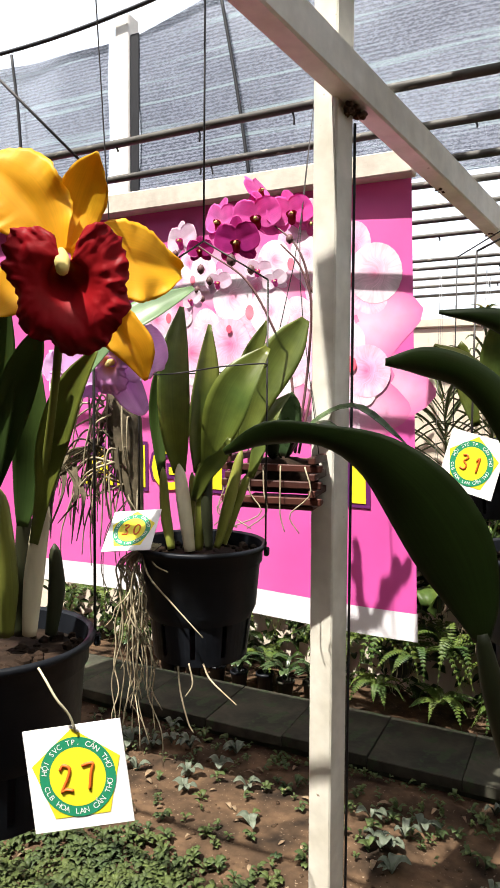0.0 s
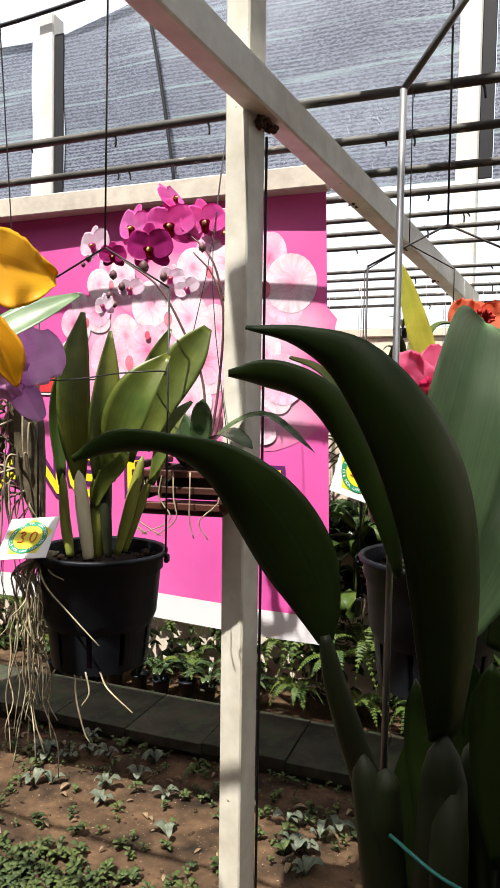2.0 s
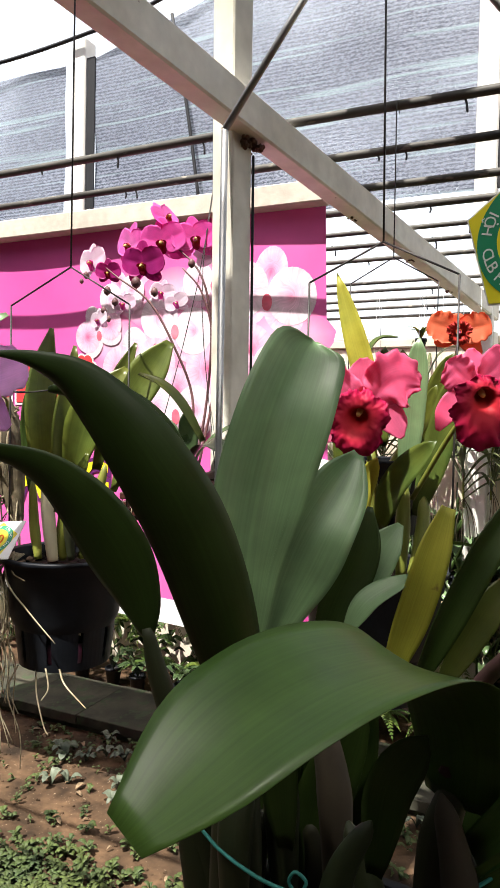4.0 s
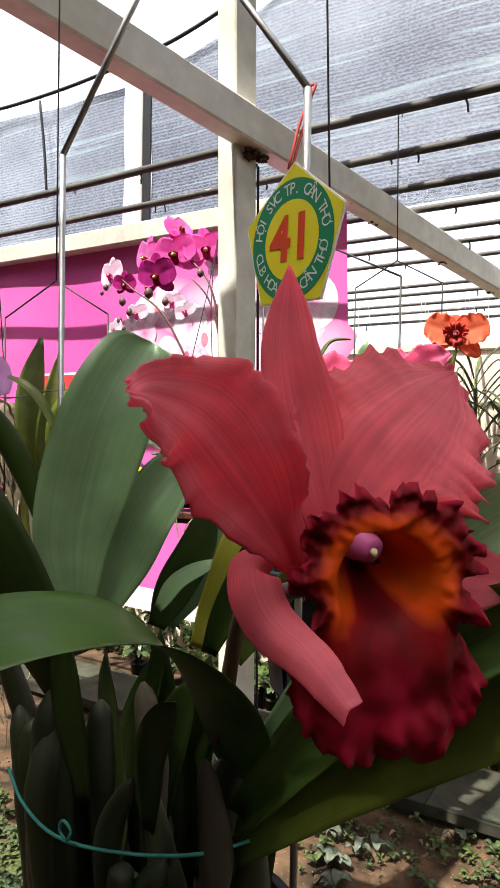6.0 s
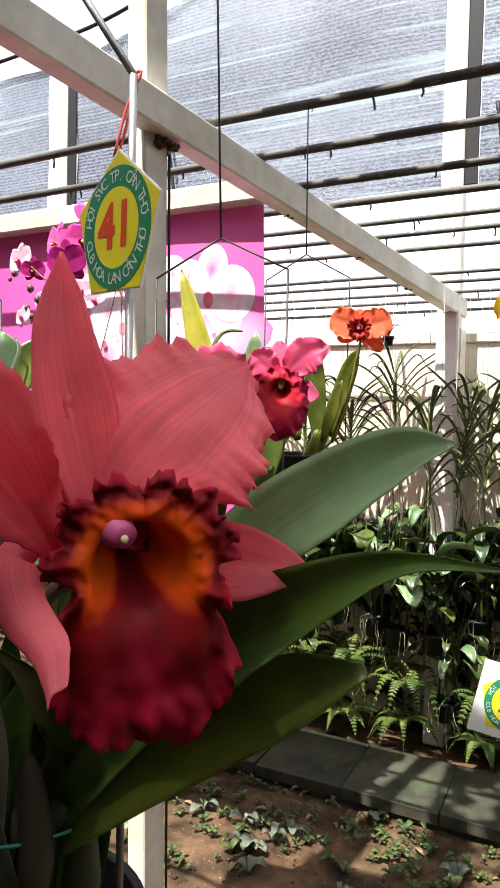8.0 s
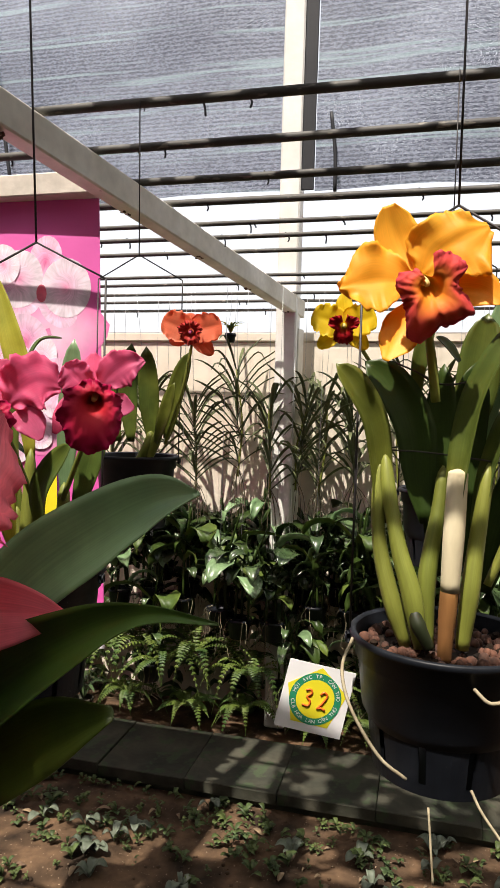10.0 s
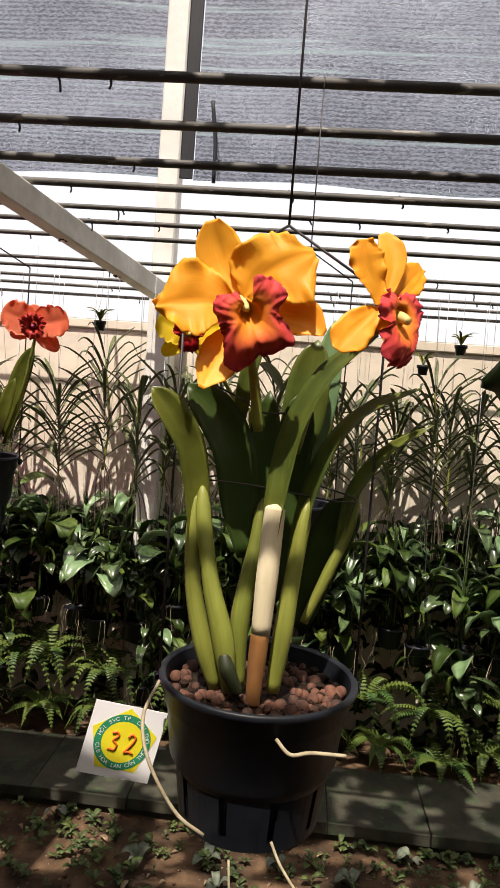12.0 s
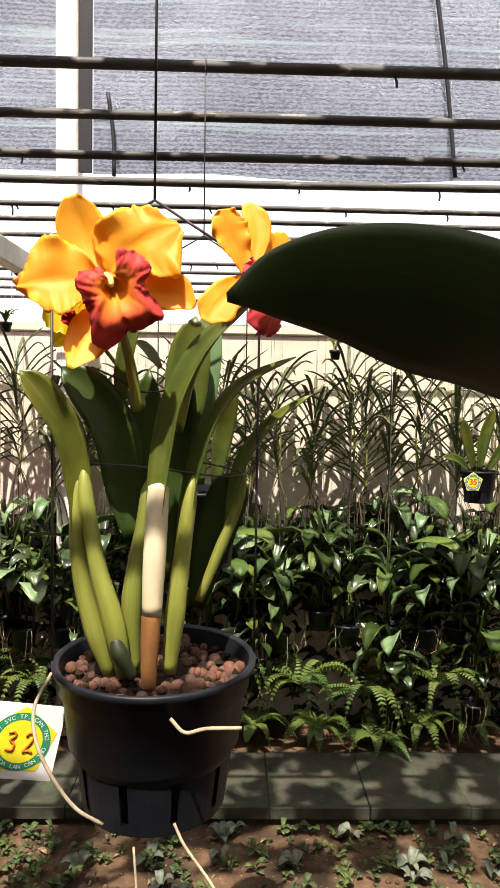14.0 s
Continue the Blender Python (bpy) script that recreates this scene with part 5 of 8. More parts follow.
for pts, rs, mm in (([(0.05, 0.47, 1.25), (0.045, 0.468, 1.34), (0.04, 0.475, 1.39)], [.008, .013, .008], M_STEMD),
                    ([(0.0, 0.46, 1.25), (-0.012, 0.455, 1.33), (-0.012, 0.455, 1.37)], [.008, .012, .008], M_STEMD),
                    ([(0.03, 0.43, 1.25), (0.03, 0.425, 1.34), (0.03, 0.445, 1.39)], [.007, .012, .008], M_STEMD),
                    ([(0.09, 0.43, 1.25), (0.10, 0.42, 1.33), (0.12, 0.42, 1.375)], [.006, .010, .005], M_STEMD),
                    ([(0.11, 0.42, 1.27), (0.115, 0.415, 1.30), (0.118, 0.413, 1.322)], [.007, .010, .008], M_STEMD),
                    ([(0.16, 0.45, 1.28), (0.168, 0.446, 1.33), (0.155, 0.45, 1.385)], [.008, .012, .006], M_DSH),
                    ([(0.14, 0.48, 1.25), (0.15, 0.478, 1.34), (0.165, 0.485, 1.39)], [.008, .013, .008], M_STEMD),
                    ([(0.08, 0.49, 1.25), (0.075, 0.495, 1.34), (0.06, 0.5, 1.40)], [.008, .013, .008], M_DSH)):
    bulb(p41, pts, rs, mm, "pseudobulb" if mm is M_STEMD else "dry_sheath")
# added filler leaves and bulbs, coloured dark so the gaps look shaded
r41 = random.Random(41)
for q in range(7):
    x, y = 0.085 + r41.uniform(-.10, .10), 0.545 + r41.uniform(-.04, .03)
    leaf(p41, [(x, y, 1.20), (x + r41.uniform(-.015, .015), y + .004, 1.29), (x + r41.uniform(-.03, .03), y + .01, r41.uniform(1.36, 1.43))], r41.uniform(.016, .024), M_LEAFD, face=(r41.uniform(-.4, .4), -1, .1), fold=.3, blunt=.8)
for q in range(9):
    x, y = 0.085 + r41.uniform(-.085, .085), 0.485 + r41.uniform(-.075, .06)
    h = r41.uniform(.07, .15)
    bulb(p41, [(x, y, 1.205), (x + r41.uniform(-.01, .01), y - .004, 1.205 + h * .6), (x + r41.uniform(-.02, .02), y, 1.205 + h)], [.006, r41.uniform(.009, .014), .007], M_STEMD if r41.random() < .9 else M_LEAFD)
part("flower_stem", tube(Geo(), [(0.155, 0.47, 1.39), (0.175, 0.45, 1.455), (0.215, 0.405, 1.505), (0.275, 0.385, 1.530), (0.300, 0.372, 1.548)], [.006, .005, .0045, .005], 20, 8), F_BUD, p41)
# the huge flower, seen a little from its side
f41 = part("flower", tube(Geo(), [(0.2773, 0.3761, 1.5522), (0.2871, 0.3671, 1.5540)], [0.005, 0.008], 6, 10), F_ROSE, p41, "huge rose-red flower with a dark wine frilled lip")
part("sepal", blade(Geo(), [(0.2822, 0.3590, 1.5568), (0.2690, 0.3627, 1.5973), (0.2617, 0.3594, 1.6366), (0.2623, 0.3565, 1.6735)], [0.0083, 0.0151, 0.0187, 0.0153, 0.0098, 0.0007], [0.0083, 0.0146, 0.0177, 0.0148, 0.0103, 0.0007], (0.68, -0.72, 0.14), fold=0.1, ruffle=0.25, freq=2, seed=1.0, n=30, m=12, keel=.12), F_ROSE, f41)
part("sepal", blade(Geo(), [(0.2624, 0.3451, 1.5481), (0.2583, 0.3323, 1.5422), (0.2717, 0.3214, 1.5266), (0.2978, 0.3098, 1.5178), (0.3239, 0.2863, 1.5140)], [0.0043, 0.0094, 0.0118, 0.0114, 0.0094, 0.0076, 0.0051], [0.0043, 0.0094, 0.0114, 0.0105, 0.0090, 0.0072, 0.0048], (0.24, -0.91, 0.34), fold=-0.55, ruffle=0.35, freq=2.5, seed=2.0, n=30, m=12, keel=.05), F_ROSE, f41)
part("sepal", blade(Geo(), [(0.3090, 0.3913, 1.5396), (0.3215, 0.4093, 1.5347), (0.3361, 0.4277, 1.5302), (0.3521, 0.4457, 1.5243)], [0.0099, 0.0167, 0.0179, 0.0143, 0.0084, 0.0005], [0.0099, 0.0172, 0.0184, 0.0145, 0.0079, 0.0005], (0.38, -0.90, 0.22), fold=0.18, ruffle=0.06, freq=2, seed=3.0, n=28, m=12, keel=.08), F_ROSE, f41)
part("petal", blade(Geo(), [(0.2772, 0.3438, 1.5346), (0.2737, 0.3338, 1.5562), (0.2664, 0.3178, 1.5834), (0.2611, 0.2956, 1.6040), (0.2584, 0.2723, 1.6120), (0.2610, 0.2547, 1.6122)], [0.0023, 0.0108, 0.0256, 0.0220, 0.0113, 0.0021], [0.0023, 0.0108, 0.0234, 0.0261, 0.0136, 0.0028], (0.43, -0.89, 0.13), fold=0.1, ruffle=1.3, freq=3.4, seed=4.0, n=56, m=22, keel=.05), F_ROSE, f41)
part("petal", blade(Geo(), [(0.2814, 0.3559, 1.5534), (0.2912, 0.3712, 1.5818), (0.3004, 0.3906, 1.6029), (0.3096, 0.4170, 1.6196), (0.3153, 0.4360, 1.6300)], [0.0201, 0.0381, 0.0439, 0.0383, 0.0252, 0.0044], [0.0201, 0.0361, 0.0506, 0.0473, 0.0318, 0.0044], (0.29, -0.96, 0.08), fold=-0.06, ruffle=1.2, freq=3.8, seed=5.0, n=56, m=24, keel=.05), F_ROSE, f41)
part("lip", trumpet(Geo(), (0.2860, 0.3713, 1.5534), (0.3143, 0.3488, 1.5396), (0.82, 0.57, 0.01), (0.03, -0.06, 1.00), 0.0062, 0.0195, [0.076, 0.070, 0.054, 0.036, 0.037, 0.040, 0.041, 0.041, 0.036], [0.076, 0.072, 0.056, 0.034, 0.035, 0.038, 0.042, 0.041, 0.036], seed=2.1, frill=0.0085, dark=0.85, bulge=0.006), F_WINE, f41)
col = part("column", tube(Geo(), [(0.2790, 0.3595, 1.5613), (0.2924, 0.3516, 1.5583), (0.3022, 0.3461, 1.5563), (0.3095, 0.3437, 1.5539)], [0.0035, 0.0072, 0.0078, 0.005], 14, 12), F_COLP, f41)
part("anther_cap", lathe(Geo(), (0.3103, 0.3412, 1.5539), [(.0003, .0016), (.0012, .0012), (.0017, 0), (.0012, -.0014), (.0003, -.002)], 10), M_SHEATH, col)
g = Geo()
tube(g, [(-0.005, 0.425, 1.345), (0.03, 0.41, 1.335), (0.075, 0.40, 1.332), (0.12, 0.412, 1.331), (0.165, 0.435, 1.334), (0.197, 0.48, 1.337)], 0.0013, 30, 5)
tube(g, [(0.085, 0.398, 1.334), (0.089, 0.397, 1.343), (0.082, 0.397, 1.347), (0.078, 0.398, 1.339), (0.084, 0.398, 1.333)], 0.0011, 16, 5)
part("teal_tie", g, M_TEAL, p41, "teal nylon string tied round the stems")
t41 = number_tag("number_tag", (0.197, 0.480, 1.722), (0.94, -0.34, -0.04), (0.03, -0.02, 1), 0.090, "41", "yellow pentagon card with a green ring and red number 41", True)
part("cord", tube(Geo(), [(0.193, 0.484, 1.768), (0.197, 0.488, 1.79), (0.203, 0.490, 1.812), (0.199, 0.488, 1.819), (0.207, 0.489, 1.822), (0.198, 0.486, 1.80), (0.192, 0.482, 1.769)], 0.0010, 30, 5), M_CORD, t41)

# ---- entry 32: golden flowers, tall stems, black pot with clay pellets ----
p32 = thing("cattleya_plant", (0.558, 0.972, 1.19), "cattleya with tall green stems and golden flowers with flame-red lips", "orchid")
pot = hanging_pot(p32, (0.558, 0.972, 1.375), 0.110, 0.160, (0.553, 0.975, 1.883), 2.45, 0.07, 8)
g = Geo()
r32 = random.Random(32)
for q in range(190):
    a, d = r32.uniform(0, 6.283), 0.098 * math.sqrt(r32.random())
    s = r32.uniform(0.0045, 0.0085)
    lathe(g, (0.558 + d * math.cos(a), 0.972 + d * math.sin(a), 1.356 + r32.uniform(-.003, .007)),
          [(0.0005, -s), (s * .75, -s * .65), (s, 0), (s * .72, s * .68), (0.0005, s)], 8)
tagged(part("clay_granulate", g, M_CLAY, pot, "rusty-brown expanded clay pellets"), kind="stuff")
for pts, w, fc, mm, kw in (
        ([(0.477, 0.950, 1.507), (0.475, 0.952, 1.561), (0.465, 0.945, 1.624), (0.446, 0.930, 1.663), (0.423, 0.920, 1.693)], 0.0175, (0.5, -1, 0.35), M_LEAF, dict(blunt=0.9, fold=0.55, base=.45, peak=.65, n=20)),
        ([(0.530, 0.980, 1.506), (0.519, 0.985, 1.560), (0.509, 0.985, 1.625), (0.482, 0.980, 1.672), (0.451, 0.975, 1.700)], 0.0260, (0.4, -1, 0.1), M_LEAFD, dict(blunt=0.9, fold=0.35, base=.3)),
        ([(0.563, 0.938, 1.534), (0.566, 0.941, 1.571), (0.572, 0.943, 1.614), (0.583, 0.940, 1.664), (0.612, 0.935, 1.721), (0.657, 0.930, 1.764)], 0.0165, (-0.6, -0.8, 0.5), M_LEAF, dict(blunt=0.7, fold=0.55, base=.62, n=20)),
        ([(0.588, 0.957, 1.481), (0.595, 0.965, 1.550), (0.607, 0.960, 1.603), (0.622, 0.955, 1.642), (0.652, 0.945, 1.682), (0.707, 0.935, 1.713)], 0.0135, (-0.5, -0.7, 0.8), M_LEAF, dict(blunt=0.3, fold=0.5, base=.6, n=20)),
        ([(0.635, 1.000, 1.501), (0.646, 1.000, 1.569), (0.659, 0.995, 1.604), (0.687, 0.985, 1.643), (0.730, 0.970, 1.675)], 0.0105, (-0.5, -0.8, 0.6), M_LEAF, dict(blunt=0.2, fold=0.4)),
        ([(0.602, 1.010, 1.420), (0.619, 1.010, 1.497), (0.638, 1.010, 1.553), (0.650, 1.010, 1.581)], 0.0250, (-0.2, -1, 0.1), M_LEAFD, dict(blunt=0.8, fold=0.25)),
        ([(0.544, 1.000, 1.438), (0.542, 1.000, 1.526), (0.541, 1.000, 1.627), (0.545, 1.000, 1.700)], 0.0200, (0.2, -1, 0.1), M_LEAFD, dict(blunt=0.9, fold=0.3)),
        ([(0.572, 1.010, 1.451), (0.572, 1.010, 1.547), (0.578, 1.010, 1.642), (0.583, 1.010, 1.703)], 0.0220, (0, -1, 0.1), M_LEAFD, dict(blunt=0.9, fold=0.3)),
        ([(0.571, 1.030, 1.586), (0.583, 1.030, 1.656), (0.589, 1.030, 1.711), (0.596, 1.030, 1.765)], 0.0260, (0, -1, 0.3), M_LEAF, dict(blunt=0.8, fold=0.3)),
        ([(0.512, 1.000, 1.637), (0.514, 1.000, 1.691), (0.521, 1.000, 1.731), (0.530, 1.000, 1.751)], 0.0100, (0.1, -1, 0.1), M_LEAF, dict(blunt=0.9, fold=0.3)),
        ([(0.597, 1.050, 1.607), (0.603, 1.050, 1.670), (0.611, 1.050, 1.741), (0.615, 1.050, 1.793)], 0.0200, (-0.1, -1, 0.1), M_LEAFB, dict(blunt=0.1, fold=0.3)),
        ([(0.561, 0.970, 1.700), (0.547, 0.970, 1.718), (0.534, 0.970, 1.730)], 0.0100, (0, -0.4, 1), M_LEAF, dict(blunt=0.8, fold=0.3))):
    leaf(p32, pts, w, mm, face=fc, **kw)
for pts, rs, mm in (
        ([(0.513, 0.940, 1.366), (0.495, 0.940, 1.419), (0.480, 0.945, 1.474), (0.474, 0.950, 1.529), (0.475, 0.957, 1.586)], [.007, .0115, .010, .0085, .008, .007], M_STEM),
        ([(0.530, 0.930, 1.369), (0.517, 0.930, 1.431), (0.502, 0.935, 1.478), (0.488, 0.945, 1.538), (0.480, 0.955, 1.593)], [.008, .0125, .011, .009, .009, .007], M_STEM),
        ([(0.538, 0.945, 1.367), (0.534, 0.950, 1.445), (0.544, 0.965, 1.526), (0.548, 0.975, 1.577)], [.007, .0115, .0085, .007], M_STEM),
        ([(0.556, 0.925, 1.359), (0.557, 0.925, 1.399), (0.559, 0.925, 1.450)], [.008, .009, .0105, .0105], M_TAN),
        ([(0.559, 0.925, 1.438), (0.561, 0.930, 1.498), (0.563, 0.940, 1.558), (0.564, 0.943, 1.576)], [.0108, .0125, .0120, .0115], M_SHEATH),
        ([(0.576, 0.945, 1.368), (0.582, 0.945, 1.433), (0.589, 0.955, 1.501), (0.599, 0.965, 1.583)], [.008, .0115, .0095, .008], M_STEM),
        ([(0.605, 0.990, 1.434), (0.629, 0.995, 1.495), (0.650, 1.000, 1.549), (0.655, 1.000, 1.596)], [.005, .007, .006, .005], M_STEM),
        ([(0.540, 0.920, 1.372), (0.526, 0.920, 1.398), (0.521, 0.925, 1.414)], [.006, .009, .006], M_STEMD),
        ([(0.536, 0.975, 1.653), (0.530, 0.965, 1.698), (0.525, 0.950, 1.728), (0.519, 0.935, 1.766)], [.006, .006, .005, .004], M_STEM),
        ([(0.579, 1.000, 1.630), (0.599, 0.985, 1.703), (0.642, 0.950, 1.760), (0.684, 0.910, 1.782)], [.006, .005, .004], M_STEM)):
    bulb(p32, pts, rs, mm, "dry_sheath" if mm is M_SHEATH else "pseudobulb")
part("stem_tie", tube(Geo(), [(0.461, 0.975, 1.593), (0.521, 0.963, 1.593), (0.577, 0.961, 1.588), (0.633, 0.972, 1.581), (0.653, 0.983, 1.584), (0.600, 1.020, 1.593), (0.518, 1.013, 1.597), (0.461, 0.975, 1.593)], 0.0011, 50, 5), M_DWIRE, p32)
part("stem_tie", tube(Geo(), [(0.483, 0.983, 1.701), (0.513, 0.979, 1.688), (0.540, 0.977, 1.674), (0.578, 0.975, 1.681), (0.606, 0.975, 1.718), (0.622, 0.975, 1.735)], 0.0012, 30, 5), M_DWIRE, p32)
fg = part("flower", tube(Geo(), [(0.5068, 0.9323, 1.7879), (0.5124, 0.9206, 1.7853)], [0.004, 0.006], 6, 10), F_GOLD, p32, "golden flower with a flame-red ruffled lip")
part("sepal", blade(Geo(), [(0.5058, 0.9234, 1.7924), (0.4873, 0.9260, 1.8325), (0.4753, 0.9189, 1.8700)], [0.0047, 0.0164, 0.0246, 0.0270, 0.0245, 0.0198, 0.0070], [0.0047, 0.0140, 0.0223, 0.0246, 0.0234, 0.0198, 0.0070], (0.08, -0.99, 0.15), fold=0.12, ruffle=0.4, freq=2, seed=1.5, n=26, m=12, keel=.08), F_GOLD, fg)
part("petal", blade(Geo(), [(0.5055, 0.9199, 1.7843), (0.4750, 0.9083, 1.7854), (0.4479, 0.8998, 1.7815), (0.4252, 0.9015, 1.7748)], [0.0070, 0.0254, 0.0379, 0.0354, 0.0206, 0.0034], [0.0070, 0.0277, 0.0425, 0.0377, 0.0206, 0.0034], (-0.02, -0.99, 0.14), fold=0.05, ruffle=0.7, freq=3, seed=2.5, n=36, m=18, keel=.06), F_GOLD, fg)
part("petal", blade(Geo(), [(0.5154, 0.9212, 1.7925), (0.5316, 0.9178, 1.8158), (0.5550, 0.9156, 1.8308), (0.5837, 0.9269, 1.8450)], [0.0105, 0.0359, 0.0380, 0.0322, 0.0070], [0.0082, 0.0266, 0.0414, 0.0483, 0.0104], (0.18, -0.97, 0.16), fold=0.05, ruffle=0.7, freq=3, seed=3.5, n=36, m=18, keel=.06), F_GOLD, fg)
part("sepal", blade(Geo(), [(0.5227, 0.9282, 1.7794), (0.5552, 0.9289, 1.7779), (0.5790, 0.9277, 1.7739), (0.6014, 0.9239, 1.7615)], [0.0071, 0.0176, 0.0222, 0.0198, 0.0035], [0.0071, 0.0153, 0.0199, 0.0163, 0.0035], (0.18, -0.98, 0.06), fold=0.12, ruffle=0.4, freq=2, seed=4.5, n=24, m=10, keel=.08), F_GOLD, fg)
part("sepal", blade(Geo(), [(0.5050, 0.9258, 1.7635), (0.4933, 0.9160, 1.7298), (0.4795, 0.8999, 1.6953)], [0.0059, 0.0176, 0.0245, 0.0196, 0.0034], [0.0059, 0.0164, 0.0210, 0.0173, 0.0034], (-0.01, -1.00, 0.05), fold=0.12, ruffle=0.4, freq=2, seed=5.5, n=24, m=10, keel=.08), F_GOLD, fg)
part("lip", trumpet(Geo(), (0.5131, 0.9229, 1.7898), (0.5264, 0.8858, 1.7706), (0.95, 0.10, 0.31), (-0.22, -0.30, 0.93), 0.004, 0.0105, [0.042, 0.050, 0.050, 0.032, 0.030, 0.040, 0.044, 0.034, 0.014], [0.042, 0.056, 0.052, 0.032, 0.032, 0.040, 0.036, 0.026, 0.014], seed=4.4, frill=0.0042, bulge=0.010, m=120, n=20, split=0.10), F_FLAME, fg)
part("column", tube(Geo(), [(0.5105, 0.9228, 1.7925), (0.5170, 0.9027, 1.7824), (0.5211, 0.8897, 1.7763)], [0.003, 0.005, 0.003], 10, 10), F_COL, fg)
fh = part("flower", tube(Geo(), [(0.6534, 0.9179, 1.7880), (0.6591, 0.9084, 1.7898)], [0.004, 0.006], 6, 10), F_GOLD, p32, "golden flower with a flame-red lip, turned aside")
part("petal", blade(Geo(), [(0.6543, 0.9081, 1.7923), (0.6452, 0.9048, 1.8155), (0.6363, 0.9013, 1.8367), (0.6314, 0.9020, 1.8550)], [0.0046, 0.0125, 0.0187, 0.0203, 0.0079], [0.0046, 0.0125, 0.0170, 0.0192, 0.0079], (0.31, -0.94, 0.17), fold=0.08, ruffle=0.8, freq=3, seed=2.7, n=34, m=16, keel=.05), F_GOLD, fh)
part("sepal", blade(Geo(), [(0.6591, 0.9149, 1.7982), (0.6644, 0.9212, 1.8312), (0.6614, 0.9263, 1.8522), (0.6524, 0.9305, 1.8689)], [0.0046, 0.0116, 0.0157, 0.0128, 0.0053], [0.0046, 0.0116, 0.0151, 0.0128, 0.0053], (0.17, -0.97, 0.16), fold=0.12, ruffle=0.5, freq=2, seed=3.7, n=26, m=12, keel=.06), F_GOLD, fh)
part("petal", blade(Geo(), [(0.6664, 0.9195, 1.7994), (0.6796, 0.9295, 1.8146), (0.6903, 0.9433, 1.8295), (0.6984, 0.9567, 1.8422)], [0.0046, 0.0129, 0.0177, 0.0156, 0.0061], [0.0046, 0.0129, 0.0166, 0.0144, 0.0061], (0.51, -0.85, 0.17), fold=0.08, ruffle=0.9, freq=3, seed=4.7, n=32, m=16, keel=.05), F_GOLD, fh)
part("sepal", blade(Geo(), [(0.6525, 0.9098, 1.7885), (0.6372, 0.9017, 1.7733), (0.6223, 0.8935, 1.7562), (0.6143, 0.8880, 1.7422)], [0.0057, 0.0148, 0.0204, 0.0191, 0.0056], [0.0057, 0.0137, 0.0181, 0.0169, 0.0056], (0.16, -0.95, 0.26), fold=0.1, ruffle=0.5, freq=2, seed=5.7, n=26, m=12, keel=.06), F_GOLD, fh)
part("sepal", blade(Geo(), [(0.6609, 0.9123, 1.7865), (0.6627, 0.9155, 1.7699), (0.6692, 0.9169, 1.7503)], [0.0057, 0.0098, 0.0110, 0.0081, 0.0017], [0.0057, 0.0098, 0.0110, 0.0081, 0.0017], (0.44, -0.89, 0.08), fold=0.12, ruffle=0.4, freq=2, seed=6.7, n=22, m=10), F_GOLD, fh)
part("lip", trumpet(Geo(), (0.6603, 0.9084, 1.7888), (0.6736, 0.8826, 1.7766), (0.59, 0.81, 0.01), (-0.07, -0.05, 1.00), 0.004, 0.0115, [0.048, 0.046, 0.036, 0.034, 0.042, 0.046, 0.040, 0.030, 0.022], [0.048, 0.046, 0.038, 0.032, 0.033, 0.034, 0.032, 0.028, 0.022], seed=5.4, frill=0.0040, bulge=0.008, m=120, n=20), F_FLAME, fh)
part("column", tube(Geo(), [(0.6630, 0.9004, 1.7850), (0.6725, 0.8826, 1.7776), (0.6794, 0.8748, 1.7727)], [0.003, 0.0055, 0.004], 10, 10), F_COL, fh)
g = Geo()
tube(g, [(0.452, 0.93, 1.372), (0.445, 0.89, 1.35), (0.458, 0.868, 1.315), (0.490, 0.860, 1.27), (0.520, 0.862, 1.248)], 0.002, 24, 6)
part("aerial_root", g, M_ROOT, p32, "pale aerial root hanging over the pot rim")
part("aerial_root", tube(Geo(), [(0.585, 0.868, 1.352), (0.60, 0.858, 1.343), (0.62, 0.86, 1.346), (0.655, 0.868, 1.343)], 0.002, 16, 6), M_ROOT, p32)
part("aerial_root", tube(Geo(), [(0.588, 0.885, 1.235), (0.60, 0.878, 1.215), (0.625, 0.87, 1.185), (0.638, 0.865, 1.165)], 0.0016, 16, 6), M_ROOT, p32)
part("aerial_root", tube(Geo(), [(0.545, 0.90, 1.2), (0.548, 0.895, 1.17), (0.55, 0.89, 1.15), (0.553, 0.89, 1.12)], 0.0014, 16, 6), M_ROOT, p32)
number_tag("number_tag", (0.403, 0.980, 1.272), (0.93, 0.28, -0.22), (0.24, 0.1, 0.95), 0.087, "32", "white card, green ring on yellow, handwritten number 32")

# ---- entry 30: black pot with dangling roots ----
p30 = thing("cattleya_plant", (-0.570, 0.985, 1.18), "cattleya without flowers, upright green leaves and dangling roots", "orchid")
hanging_pot(p30, (-0.572, 0.985, 1.368), 0.107, 0.185, (-0.569, 0.984, 1.865), 2.45, 0.065, 14)
part("leaf", blade(Geo(), [(-0.6104, 0.9789, 1.4841), (-0.6148, 0.9703, 1.5706), (-0.6188, 0.9729, 1.6657), (-0.6143, 0.9900, 1.7625)], [0.0115, 0.0248, 0.0286, 0.0229, 0.0038], [0.0096, 0.0210, 0.0257, 0.0210, 0.0038], (0.62, -0.77, 0.14), fold=0.35, n=20, m=8, thick=0.0018), M_LEAF, p30)
